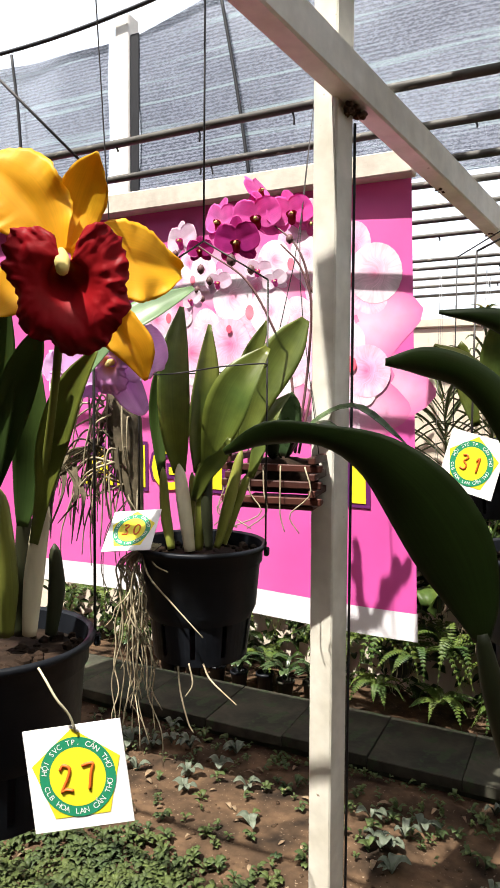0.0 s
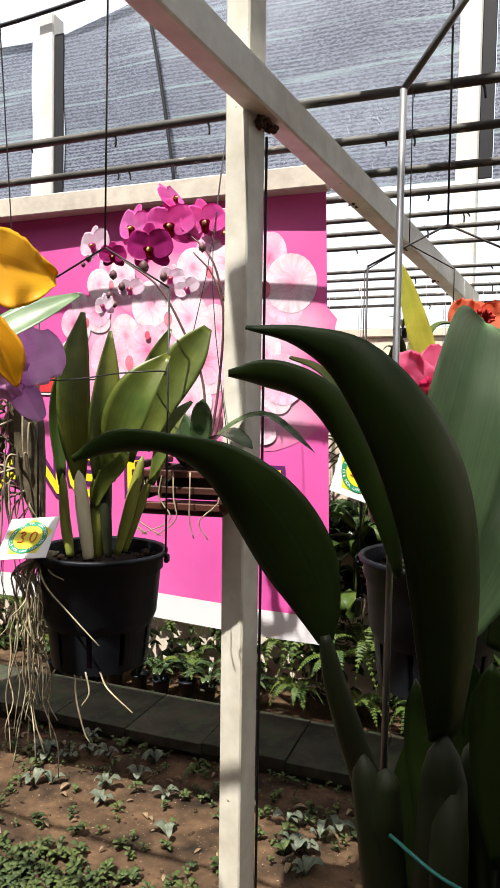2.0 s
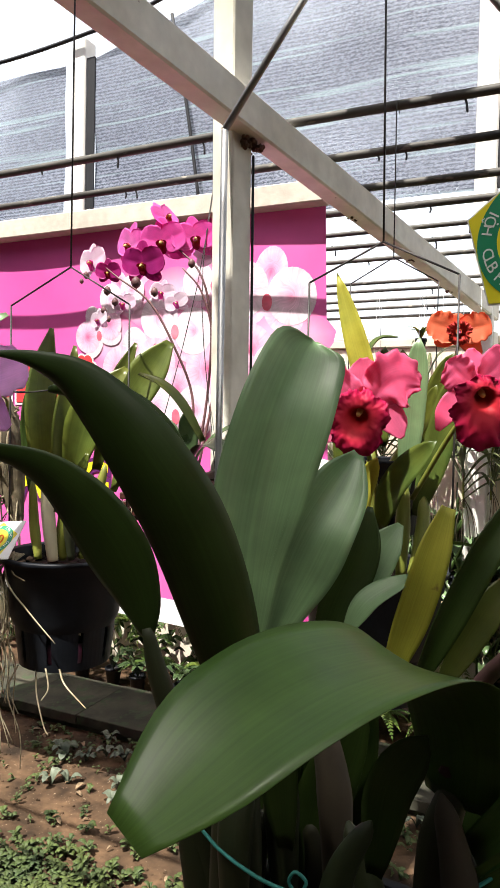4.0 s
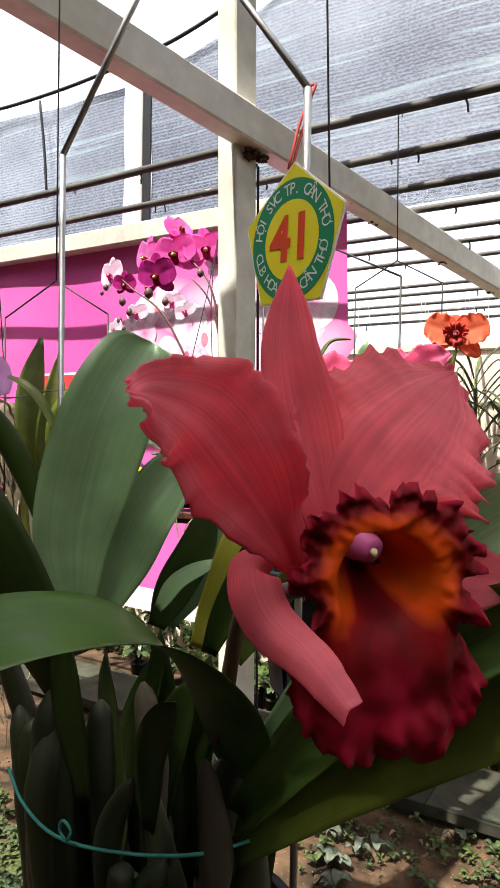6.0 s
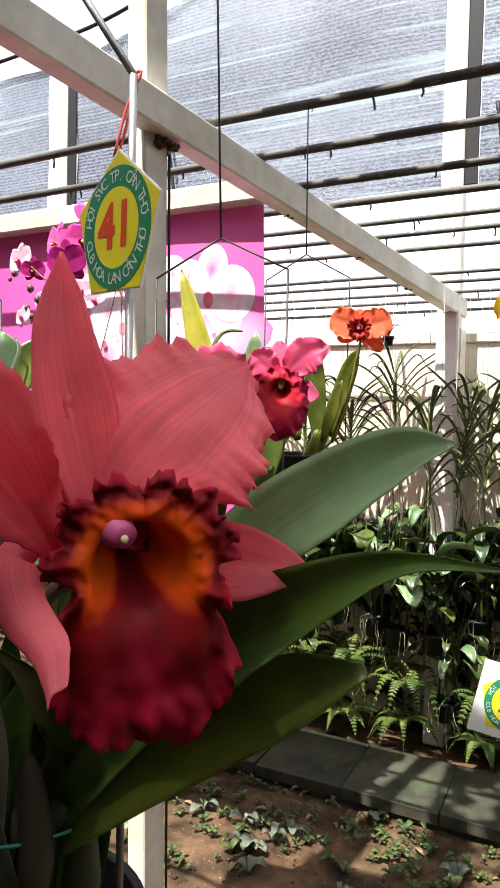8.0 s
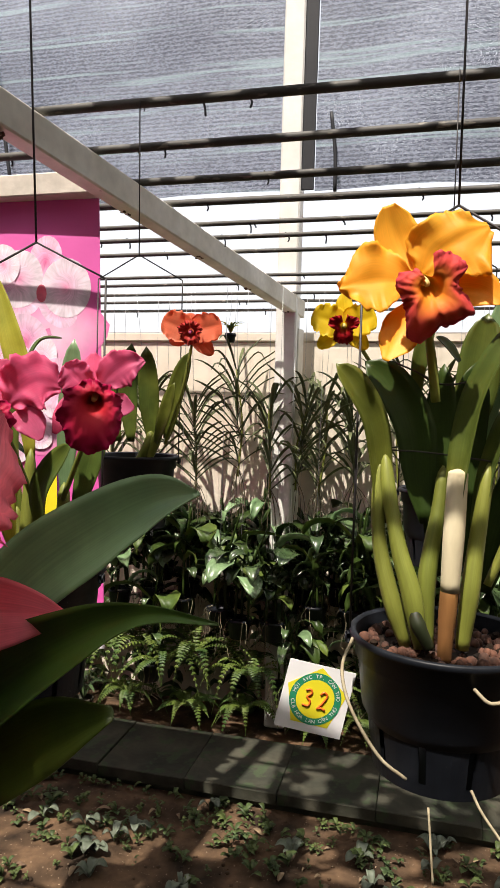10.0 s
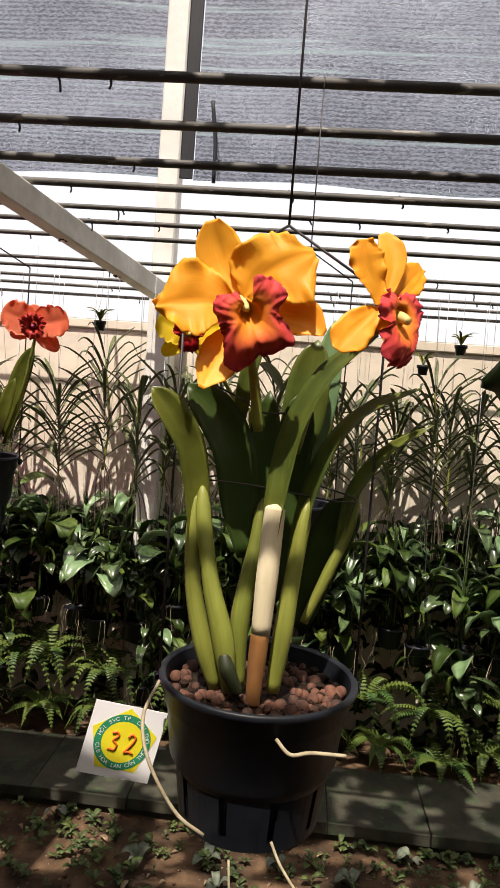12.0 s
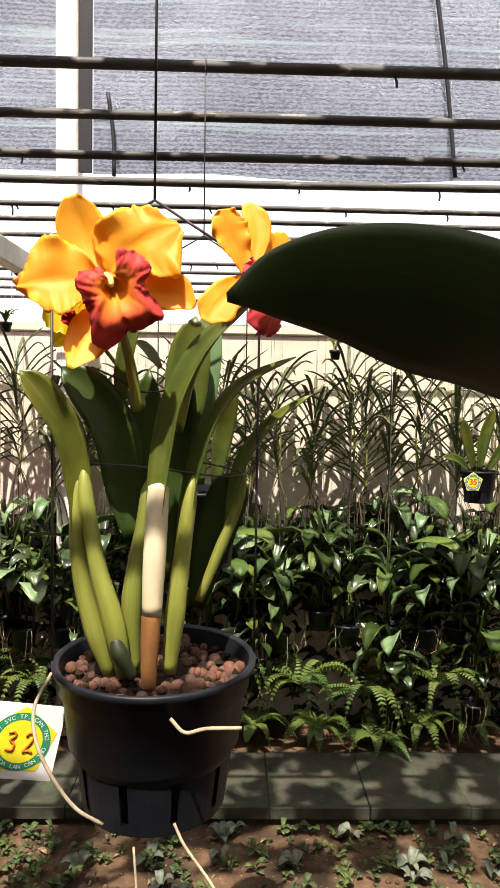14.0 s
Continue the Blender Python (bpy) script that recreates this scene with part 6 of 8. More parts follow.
part("leaf", blade(Geo(), [(-0.5645, 0.9654, 1.4877), (-0.5583, 0.9606, 1.5629), (-0.5538, 0.9658, 1.6371), (-0.5551, 0.9802, 1.7292)], [0.0112, 0.0223, 0.0250, 0.0186, 0.0028], [0.0094, 0.0205, 0.0241, 0.0186, 0.0028], (0.75, -0.65, 0.13), fold=0.4, n=20, m=8, thick=0.0018), M_LEAF, p30)
part("leaf", blade(Geo(), [(-0.5438, 0.9631, 1.4890), (-0.5173, 0.9555, 1.5596), (-0.4879, 0.9599, 1.6281), (-0.4525, 0.9880, 1.6893)], [0.0130, 0.0275, 0.0381, 0.0308, 0.0055], [0.0111, 0.0220, 0.0308, 0.0235, 0.0046], (0.28, -0.95, 0.14), fold=0.35, n=20, m=8, thick=0.0018), M_LEAF, p30)
part("leaf", blade(Geo(), [(-0.5078, 1.0124, 1.5346), (-0.4885, 1.0348, 1.6162), (-0.4575, 1.0614, 1.6848), (-0.4292, 1.0865, 1.7438)], [0.0095, 0.0249, 0.0347, 0.0330, 0.0078], [0.0095, 0.0230, 0.0309, 0.0272, 0.0078], (0.55, -0.83, 0.14), fold=0.25, n=20, m=8, thick=0.0018), M_LEAF, p30)
part("leaf", blade(Geo(), [(-0.5561, 1.0456, 1.5114), (-0.5364, 1.0582, 1.6111), (-0.5203, 1.0680, 1.6810), (-0.4975, 1.0801, 1.7431)], [0.0080, 0.0159, 0.0199, 0.0149, 0.0030], [0.0080, 0.0159, 0.0199, 0.0149, 0.0030], (0.46, -0.87, 0.14), fold=0.3, n=20, m=8, thick=0.0018), M_LEAF, p30)
part("leaf", blade(Geo(), [(-0.6433, 0.9758, 1.4728), (-0.6583, 0.9844, 1.5595), (-0.6569, 0.9881, 1.6279), (-0.6471, 0.9947, 1.6867)], [0.0058, 0.0117, 0.0156, 0.0137, 0.0039], [0.0058, 0.0117, 0.0137, 0.0117, 0.0039], (0.55, -0.83, 0.14), fold=0.4, n=20, m=8, thick=0.0018), M_LEAFD, p30)
part("leaf", blade(Geo(), [(-0.4953, 1.0149, 1.4778), (-0.4802, 1.0354, 1.5539), (-0.4679, 1.0530, 1.5926), (-0.4503, 1.0721, 1.6174)], [0.0057, 0.0134, 0.0145, 0.0097, 0.0029], [0.0057, 0.0134, 0.0145, 0.0097, 0.0029], (0.31, -0.78, 0.55), fold=0.3, n=20, m=8, thick=0.0018), M_LEAF, p30)
part("leaf", blade(Geo(), [(-0.5663, 0.9518, 1.4422), (-0.5387, 0.9437, 1.4909), (-0.5110, 0.9455, 1.5194), (-0.5019, 0.9505, 1.5466)], [0.0056, 0.0128, 0.0145, 0.0090, 0.0027], [0.0056, 0.0128, 0.0145, 0.0090, 0.0027], (0.36, -0.90, 0.24), fold=0.3, n=20, m=8, thick=0.0018), M_LEAF, p30)
for pts, rs, mm in (
        ([(-0.5758, 0.9549, 1.3583), (-0.5848, 0.9541, 1.4218), (-0.6071, 0.9701, 1.4993)], [0.0094, 0.0112, 0.0122, 0.0084], M_SHEATH),
        ([(-0.6203, 0.9690, 1.3542), (-0.6369, 0.9757, 1.4149), (-0.6431, 0.9767, 1.4922)], [0.0067, 0.0096, 0.0086, 0.0058], M_STEM),
        ([(-0.5672, 0.9693, 1.3593), (-0.5609, 0.9644, 1.4316), (-0.5651, 0.9660, 1.5064)], [0.0066, 0.0104, 0.0094, 0.0066], M_STEM),
        ([(-0.5464, 0.9671, 1.3617), (-0.5471, 0.9593, 1.4333), (-0.5460, 0.9629, 1.5028)], [0.0066, 0.0094, 0.0094, 0.0066], M_STEMD),
        ([(-0.5443, 0.9895, 1.3606), (-0.5290, 0.9989, 1.4295), (-0.5101, 1.0110, 1.5251)], [0.0057, 0.0095, 0.0105, 0.0067], M_STEM),
        ([(-0.5437, 1.0115, 1.3634), (-0.5277, 1.0207, 1.4219), (-0.5020, 1.0234, 1.4863)], [0.0058, 0.0087, 0.0087, 0.0058], M_STEM),
        ([(-0.6089, 0.9951, 1.3504), (-0.5974, 1.0027, 1.4142), (-0.6015, 1.0041, 1.4825)], [0.0059, 0.0098, 0.0078, 0.0059], M_STEM)):
    bulb(p30, pts, rs, mm, "dry_sheath" if mm is M_SHEATH else "pseudobulb")
part("stem_tie", tube(Geo(), [(-0.66, 0.93, 1.648), (-0.60, 0.905, 1.645), (-0.55, 0.90, 1.648), (-0.48, 0.89, 1.655), (-0.43, 0.93, 1.66), (-0.50, 1.02, 1.655), (-0.62, 0.99, 1.65), (-0.66, 0.93, 1.648)], 0.0012, 50, 5), M_DWIRE, p30)
r30 = random.Random(30)
for q in range(30):
    x, y, z = -0.648 + r30.uniform(-.018, .016), 0.905 + r30.uniform(-.02, .02), 1.345
    pts = [(-0.63 + r30.uniform(-.02, .02), 0.925, 1.372), (x, y - .006, z)]
    steps, L = r30.randint(5, 8), r30.uniform(.10, .33)
    for k in range(steps):
        x, y, z = x + r30.gauss(0, .010) + .004 * (z < 1.15), y + r30.gauss(0, .007), z - L / steps
        pts.append((x, y, z))
    part("aerial_root", tube(Geo(), pts, [0.0013, 0.0016, 0.0013, 0.0008], 36, 5), M_ROOT, p30)
for pts in ([(-0.64, 0.91, 1.37), (-0.61, 0.885, 1.33), (-0.56, 0.88, 1.29), (-0.51, 0.885, 1.245)], [(-0.63, 0.92, 1.375), (-0.60, 0.885, 1.35), (-0.57, 0.88, 1.34)],
            [(-0.60, 0.9, 1.19), (-0.61, 0.89, 1.16), (-0.60, 0.885, 1.14), (-0.58, 0.88, 1.12)], [(-0.53, 0.92, 1.19), (-0.51, 0.91, 1.17), (-0.46, 0.9, 1.145)],
            [(-0.57, 0.91, 1.19), (-0.56, 0.90, 1.15), (-0.545, 0.90, 1.10), (-0.535, 0.9, 1.085)], [(-0.55, 0.91, 1.19), (-0.54, 0.905, 1.16), (-0.55, 0.9, 1.14)]):
    part("aerial_root", tube(Geo(), pts, [0.0017, 0.0015, 0.001], 16, 5), M_ROOT, p30)
number_tag("number_tag", (-0.648, 0.895, 1.396), (0.95, 0.20, 0.10), (-0.25, 0.62, 0.55), 0.083, "30", "white card, green ring on yellow, handwritten number 30")

# ---- entry 27: big yellow flower, crimson lip ----
p27 = thing("cattleya_plant", (-0.574, 0.539, 1.16), "cattleya with a large golden-yellow flower and dark crimson lip", "orchid")
hanging_pot(p27, (-0.5742, 0.5387, 1.3426), 0.105, 0.185, (-0.5742, 0.5387, 1.95), 2.45, 0.10, 40)
part("leaf", blade(Geo(), [(-0.5168, 0.5404, 1.4514), (-0.4940, 0.5333, 1.5135), (-0.4802, 0.5319, 1.5605), (-0.4603, 0.5338, 1.6118), (-0.4305, 0.5401, 1.6561)], [0.0048, 0.0082, 0.0149, 0.0170, 0.0135, 0.0017], [0.0048, 0.0082, 0.0138, 0.0159, 0.0124, 0.0017], (0.52, -0.84, 0.16), fold=0.35, n=22, m=8, thick=0.0018), M_LEAF, p27)
part("leaf", blade(Geo(), [(-0.5456, 0.5072, 1.5015), (-0.5216, 0.5001, 1.5550), (-0.5016, 0.5020, 1.6056), (-0.4836, 0.5022, 1.6438), (-0.4667, 0.5014, 1.6755)], [0.0058, 0.0136, 0.0190, 0.0188, 0.0131, 0.0016], [0.0058, 0.0136, 0.0167, 0.0165, 0.0120, 0.0016], (0.73, -0.66, 0.15), fold=0.35, n=22, m=8, thick=0.0018), M_LEAFD, p27)
part("leaf", blade(Geo(), [(-0.5428, 0.5509, 1.4655), (-0.5380, 0.5568, 1.5207), (-0.5293, 0.5535, 1.5761), (-0.5247, 0.5595, 1.6335)], [0.0061, 0.0147, 0.0183, 0.0145, 0.0024], [0.0061, 0.0147, 0.0183, 0.0145, 0.0024], (0.52, -0.84, 0.16), fold=0.3, n=22, m=8, thick=0.0018), M_LEAFD, p27)
part("leaf", blade(Geo(), [(-0.5322, 0.4909, 1.4930), (-0.5185, 0.4916, 1.5722), (-0.5070, 0.4904, 1.6382), (-0.4964, 0.4881, 1.6941)], [0.0056, 0.0145, 0.0176, 0.0142, 0.0022], [0.0056, 0.0123, 0.0143, 0.0109, 0.0022], (0.67, -0.72, 0.15), fold=0.3, n=22, m=8, thick=0.0018), M_LEAFD, p27)
part("leaf", blade(Geo(), [(-0.4745, 0.5727, 1.6304), (-0.4491, 0.5878, 1.6724), (-0.4209, 0.6145, 1.6990), (-0.3903, 0.6536, 1.7269)], [0.0048, 0.0131, 0.0180, 0.0158, 0.0031], [0.0048, 0.0119, 0.0156, 0.0134, 0.0031], (0.36, -0.74, 0.56), fold=0.2, n=22, m=8, thick=0.0018), M_LEAFB, p27)
bulb(p27, [(-0.5395, 0.5558, 1.3460), (-0.5300, 0.5536, 1.4106), (-0.5088, 0.5474, 1.4991)], [0.008, 0.011, 0.009], M_SHEATH, "dry_sheath")
bulb(p27, [(-0.5555, 0.5371, 1.3492), (-0.5439, 0.5255, 1.4274), (-0.5382, 0.5116, 1.5131)], [0.009, 0.014, 0.012, 0.009], M_STEM, "pseudobulb")
bulb(p27, [(-0.5631, 0.5662, 1.3391), (-0.5549, 0.5642, 1.4179), (-0.5485, 0.5603, 1.4824)], [0.008, 0.011, 0.008], M_STEMD, "pseudobulb")
bulb(p27, [(-0.5127, 0.5447, 1.4872), (-0.4613, 0.5107, 1.6058), (-0.4078, 0.4644, 1.6931)], [0.005, 0.004, 0.004], M_STEM, "pseudobulb")
bulb(p27, [(-0.5460, 0.5964, 1.3326), (-0.5418, 0.6019, 1.3849), (-0.5390, 0.5956, 1.4392)], [0.007, 0.01, 0.006], M_STEMD, "pseudobulb")
fy = part("flower", tube(Geo(), [(-0.4082, 0.4602, 1.7165), (-0.3962, 0.4515, 1.7148)], [0.004, 0.006], 6, 10), F_YELL, p27, "golden-yellow flower with a crimson frilled lip")
part("petal", blade(Geo(), [(-0.3922, 0.4561, 1.7215), (-0.3683, 0.4747, 1.7244), (-0.3471, 0.4982, 1.7209), (-0.3306, 0.5317, 1.7172)], [0.0057, 0.0268, 0.0330, 0.0267, 0.0051], [0.0057, 0.0297, 0.0398, 0.0307, 0.0051], (0.48, -0.86, 0.16), fold=0.08, ruffle=0.6, freq=3.2, seed=1.5, n=36, m=18, keel=.05), F_YELL, fy)
part("petal", blade(Geo(), [(-0.4015, 0.4528, 1.7240), (-0.4175, 0.4417, 1.7595), (-0.4352, 0.4302, 1.7835), (-0.4664, 0.4206, 1.8024)], [0.0071, 0.0293, 0.0395, 0.0338, 0.0057], [0.0071, 0.0284, 0.0348, 0.0282, 0.0057], (0.39, -0.91, 0.16), fold=0.08, ruffle=0.6, freq=3, seed=2.5, n=36, m=18, keel=.05), F_YELL, fy)
part("sepal", blade(Geo(), [(-0.3995, 0.4596, 1.7275), (-0.3911, 0.4659, 1.7611), (-0.3768, 0.4634, 1.7867), (-0.3627, 0.4547, 1.8034)], [0.0072, 0.0183, 0.0219, 0.0159, 0.0014], [0.0072, 0.0173, 0.0210, 0.0150, 0.0014], (0.51, -0.82, 0.25), fold=0.15, ruffle=0.4, freq=2, seed=3.5, n=26, m=12, keel=.08), F_YELL, fy)
part("sepal", blade(Geo(), [(-0.3843, 0.4644, 1.6869), (-0.3660, 0.4775, 1.6660), (-0.3509, 0.4892, 1.6458), (-0.3471, 0.5006, 1.6199)], [0.0072, 0.0184, 0.0195, 0.0147, 0.0015], [0.0072, 0.0164, 0.0175, 0.0128, 0.0015], (0.53, -0.85, 0.06), fold=0.15, ruffle=0.4, freq=2, seed=4.5, n=26, m=12, keel=.08), F_YELL, fy)
part("sepal", blade(Geo(), [(-0.4073, 0.4487, 1.7049), (-0.4289, 0.4319, 1.6943), (-0.4538, 0.4126, 1.6699)], [0.0071, 0.0190, 0.0227, 0.0160, 0.0014], [0.0071, 0.0190, 0.0227, 0.0160, 0.0014], (0.44, -0.90, 0.06), fold=0.15, ruffle=0.4, freq=2, seed=5.5, n=24, m=10), F_YELL, fy)
part("lip", trumpet(Geo(), (-0.3982, 0.4538, 1.7154), (-0.3737, 0.4310, 1.6950), (0.90, 0.44, 0.01), (0.14, -0.19, 0.97), 0.004, 0.0165, [0.058, 0.058, 0.052, 0.050, 0.047, 0.050, 0.054, 0.044, 0.012], [0.058, 0.056, 0.052, 0.050, 0.050, 0.054, 0.058, 0.048, 0.012], seed=7.4, frill=0.0045, bulge=0.010, dark=0.5, split=0.08), F_CRIM, fy)
part("column", tube(Geo(), [(-0.3968, 0.4496, 1.7253), (-0.3784, 0.4299, 1.7130), (-0.3664, 0.4162, 1.7025)], [0.004, 0.0065, 0.005], 10, 10), F_COL, fy)
number_tag("number_tag", (-0.3872, 0.4551, 1.2748), (0.90, 0.40, 0.17), (-0.13, 0.06, 0.99), 0.088, "27", "white card, green ring on yellow, handwritten number 27")
part("cord", tube(Geo(), [(-0.3890, 0.4546, 1.3142), (-0.3914, 0.4489, 1.3312), (-0.3981, 0.4411, 1.3464), (-0.4109, 0.4414, 1.3613), (-0.4235, 0.4467, 1.3671)], 0.0012, 14, 5), M_SHEATH, p27)

# ---- entry 31: yellowing leaves, magenta flowers ----
p31 = thing("cattleya_plant", (-0.036, 1.03, 1.2), "cattleya with yellow-green leaves and frilled magenta flowers", "orchid")
hanging_pot(p31, (-0.036, 1.03, 1.395), 0.107, 0.185, (-0.034, 1.028, 1.872), 2.44, 0.053, 3)
for pts, w, fc, mm, kw in (
        ([(-0.045, 1.04, 1.55), (-0.055, 1.035, 1.66), (-0.076, 1.03, 1.74), (-0.104, 1.03, 1.832)], 0.018, (0.3, -1, 0.1), M_LEAFY, dict(blunt=0.3, fold=0.3)),
        ([(0.00, 1.06, 1.50), (0.010, 1.055, 1.62), (0.018, 1.05, 1.735)], 0.019, (0, -1, 0.1), M_LEAFB, dict(blunt=1.0, fold=0.2)),
        ([(0.02, 1.06, 1.47), (0.05, 1.06, 1.58), (0.075, 1.05, 1.69)], 0.022, (0, -1, 0.1), M_LEAF, dict(blunt=0.8, fold=0.3)),
        ([(-0.03, 1.04, 1.45), (0.0, 1.0, 1.52), (0.06, 0.97, 1.585)], 0.022, (0, -1, 0.5), M_LEAF, dict(blunt=0.7, fold=0.3)),
        ([(-0.07, 1.05, 1.46), (-0.09, 1.05, 1.56), (-0.085, 1.05, 1.66)], 0.018, (0.2, -1, 0.1), M_LEAF, dict(blunt=0.8, fold=0.3)),
        ([(-0.05, 1.0, 1.43), (-0.045, 0.98, 1.50), (-0.02, 0.97, 1.56)], 0.016, (0.2, -1, 0.1), M_LEAFY, dict(blunt=0.8, fold=0.3)),
        ([(-0.07, 1.06, 1.70), (-0.05, 1.07, 1.735), (-0.02, 1.08, 1.74)], 0.008, (0, -0.3, 1), M_LEAF, dict(blunt=0.5, fold=0.3))):
    leaf(p31, pts, w, mm, face=fc, **kw)
for pts, rs in (([(-0.05, 1.03, 1.38), (-0.047, 1.035, 1.46), (-0.045, 1.04, 1.57)], [.008, .011, .008]), ([(0.0, 1.05, 1.38), (0.0, 1.055, 1.45), (0.0, 1.06, 1.52)], [.008, .012, .008]),
                ([(0.02, 1.03, 1.38), (0.03, 1.045, 1.44), (0.03, 1.06, 1.50)], [.008, .011, .008]), ([(-0.06, 1.05, 1.38), (-0.07, 1.05, 1.43), (-0.075, 1.05, 1.48)], [.007, .010, .007]),
                ([(-0.03, 1.02, 1.5), (-0.04, 0.98, 1.58), (-0.045, 0.95, 1.612)], [.004, .0035, .003]), ([(0.02, 1.02, 1.5), (0.08, 0.98, 1.60), (0.12, 0.945, 1.64)], [.004, .0035, .003])):
    bulb(p31, pts, rs)
fm = part("flower", tube(Geo(), [(-0.0398, 0.9699, 1.6343), (-0.0333, 0.9507, 1.6338)], [0.003, 0.005], 6, 10), F_MAG, p31, "frilled magenta flower with a dark wine lip")
part("sepal", blade(Geo(), [(-0.0346, 0.9503, 1.6389), (-0.0360, 0.9562, 1.6676), (-0.0410, 0.9604, 1.6973)], [0.0099, 0.0217, 0.0262, 0.0223, 0.0048], [0.0099, 0.0217, 0.0262, 0.0230, 0.0056], (0.36, -0.93, 0.13), fold=0.1, ruffle=0.5, freq=2, seed=1.2, n=24, m=12, keel=.06), F_MAG, fm)
part("petal", blade(Geo(), [(-0.0404, 0.9414, 1.6307), (-0.0584, 0.9273, 1.6485), (-0.0766, 0.9150, 1.6538), (-0.0931, 0.9043, 1.6503)], [0.0098, 0.0293, 0.0358, 0.0291, 0.0078], [0.0098, 0.0242, 0.0312, 0.0257, 0.0078], (0.22, -0.97, 0.12), fold=0.08, ruffle=1.1, freq=3, seed=2.2, n=36, m=18, keel=.05), F_MAG, fm)
part("petal", blade(Geo(), [(-0.0254, 0.9514, 1.6339), (-0.0073, 0.9568, 1.6556), (0.0127, 0.9696, 1.6679), (0.0330, 0.9886, 1.6618)], [0.0098, 0.0345, 0.0439, 0.0362, 0.0103], [0.0098, 0.0306, 0.0392, 0.0322, 0.0087], (0.57, -0.81, 0.13), fold=0.06, ruffle=1.2, freq=3.2, seed=3.2, n=36, m=18, keel=.05), F_MAG, fm)
part("sepal", blade(Geo(), [(-0.0173, 0.9586, 1.6282), (-0.0001, 0.9633, 1.6108), (0.0152, 0.9679, 1.5876)], [0.0087, 0.0189, 0.0220, 0.0165, 0.0031], [0.0087, 0.0189, 0.0204, 0.0141, 0.0031], (0.62, -0.79, 0.04), fold=0.12, ruffle=0.4, freq=2, seed=4.2, n=22, m=10), F_MAG, fm)
part("sepal", blade(Geo(), [(-0.0556, 0.9387, 1.6156), (-0.0698, 0.9275, 1.5976), (-0.0773, 0.9209, 1.5798)], [0.0071, 0.0142, 0.0157, 0.0110, 0.0024], [0.0071, 0.0142, 0.0157, 0.0110, 0.0024], (0.27, -0.96, 0.03), fold=0.12, ruffle=0.4, freq=2, seed=5.2, n=22, m=10), F_MAG, fm)
part("lip", trumpet(Geo(), (-0.0343, 0.9501, 1.6298), (-0.0306, 0.9008, 1.6117), (0.97, 0.22, 0.03), (0.02, -0.09, 1.00), 0.004, 0.0125, [0.0522, 0.0493, 0.0428, 0.0382, 0.0409, 0.0419, 0.0409, 0.0391, 0.0372], [0.0522, 0.0485, 0.0428, 0.0391, 0.0401, 0.0409, 0.0401, 0.0382, 0.0372], seed=6.1, frill=0.0050, bulge=0.008, m=120, n=20), F_MAGL, fm)
part("column", tube(Geo(), [(-0.0334, 0.9450, 1.6317), (-0.0329, 0.9225, 1.6234), (-0.0311, 0.9064, 1.6174)], [0.002, 0.0045, 0.003], 10, 10), F_COL, fm)
fn = part("flower", tube(Geo(), [(0.1102, 0.9581, 1.6588), (0.1138, 0.9374, 1.6576)], [0.003, 0.005], 6, 10), F_MAG, p31, "frilled magenta flower with a purple-red lip")
part("sepal", blade(Geo(), [(0.1118, 0.9387, 1.6584), (0.1071, 0.9417, 1.6815), (0.1030, 0.9450, 1.7055)], [0.0080, 0.0160, 0.0182, 0.0146, 0.0029], [0.0080, 0.0160, 0.0182, 0.0146, 0.0029], (0.36, -0.93, 0.13), fold=0.1, ruffle=0.5, freq=2, seed=6.2, n=22, m=10), F_MAG, fn)
part("petal", blade(Geo(), [(0.1078, 0.9321, 1.6556), (0.0970, 0.9226, 1.6677), (0.0868, 0.9156, 1.6798), (0.0792, 0.9120, 1.6868)], [0.0072, 0.0216, 0.0251, 0.0186, 0.0043], [0.0072, 0.0187, 0.0215, 0.0165, 0.0043], (0.22, -0.97, 0.12), fold=0.08, ruffle=1.0, freq=3, seed=7.2, n=32, m=16, keel=.05), F_MAG, fn)
part("petal", blade(Geo(), [(0.1183, 0.9376, 1.6605), (0.1335, 0.9414, 1.6785), (0.1491, 0.9498, 1.6903), (0.1667, 0.9634, 1.6975)], [0.0079, 0.0208, 0.0251, 0.0187, 0.0029], [0.0079, 0.0201, 0.0251, 0.0172, 0.0029], (0.57, -0.81, 0.13), fold=0.08, ruffle=1.0, freq=3, seed=8.2, n=32, m=16, keel=.05), F_MAG, fn)
part("sepal", blade(Geo(), [(0.1028, 0.9315, 1.6483), (0.0849, 0.9173, 1.6316), (0.0714, 0.9049, 1.5997)], [0.0072, 0.0137, 0.0144, 0.0115, 0.0029], [0.0072, 0.0137, 0.0151, 0.0122, 0.0029], (0.27, -0.96, 0.03), fold=0.1, ruffle=0.4, freq=2, seed=9.2, n=22, m=10), F_MAG, fn)
part("sepal", blade(Geo(), [(0.1271, 0.9437, 1.6470), (0.1421, 0.9488, 1.6382), (0.1565, 0.9582, 1.6350)], [0.0072, 0.0137, 0.0151, 0.0108, 0.0022], [0.0072, 0.0137, 0.0151, 0.0108, 0.0022], (0.62, -0.79, 0.04), fold=0.1, ruffle=0.4, freq=2, seed=10.2, n=22, m=10), F_MAG, fn)
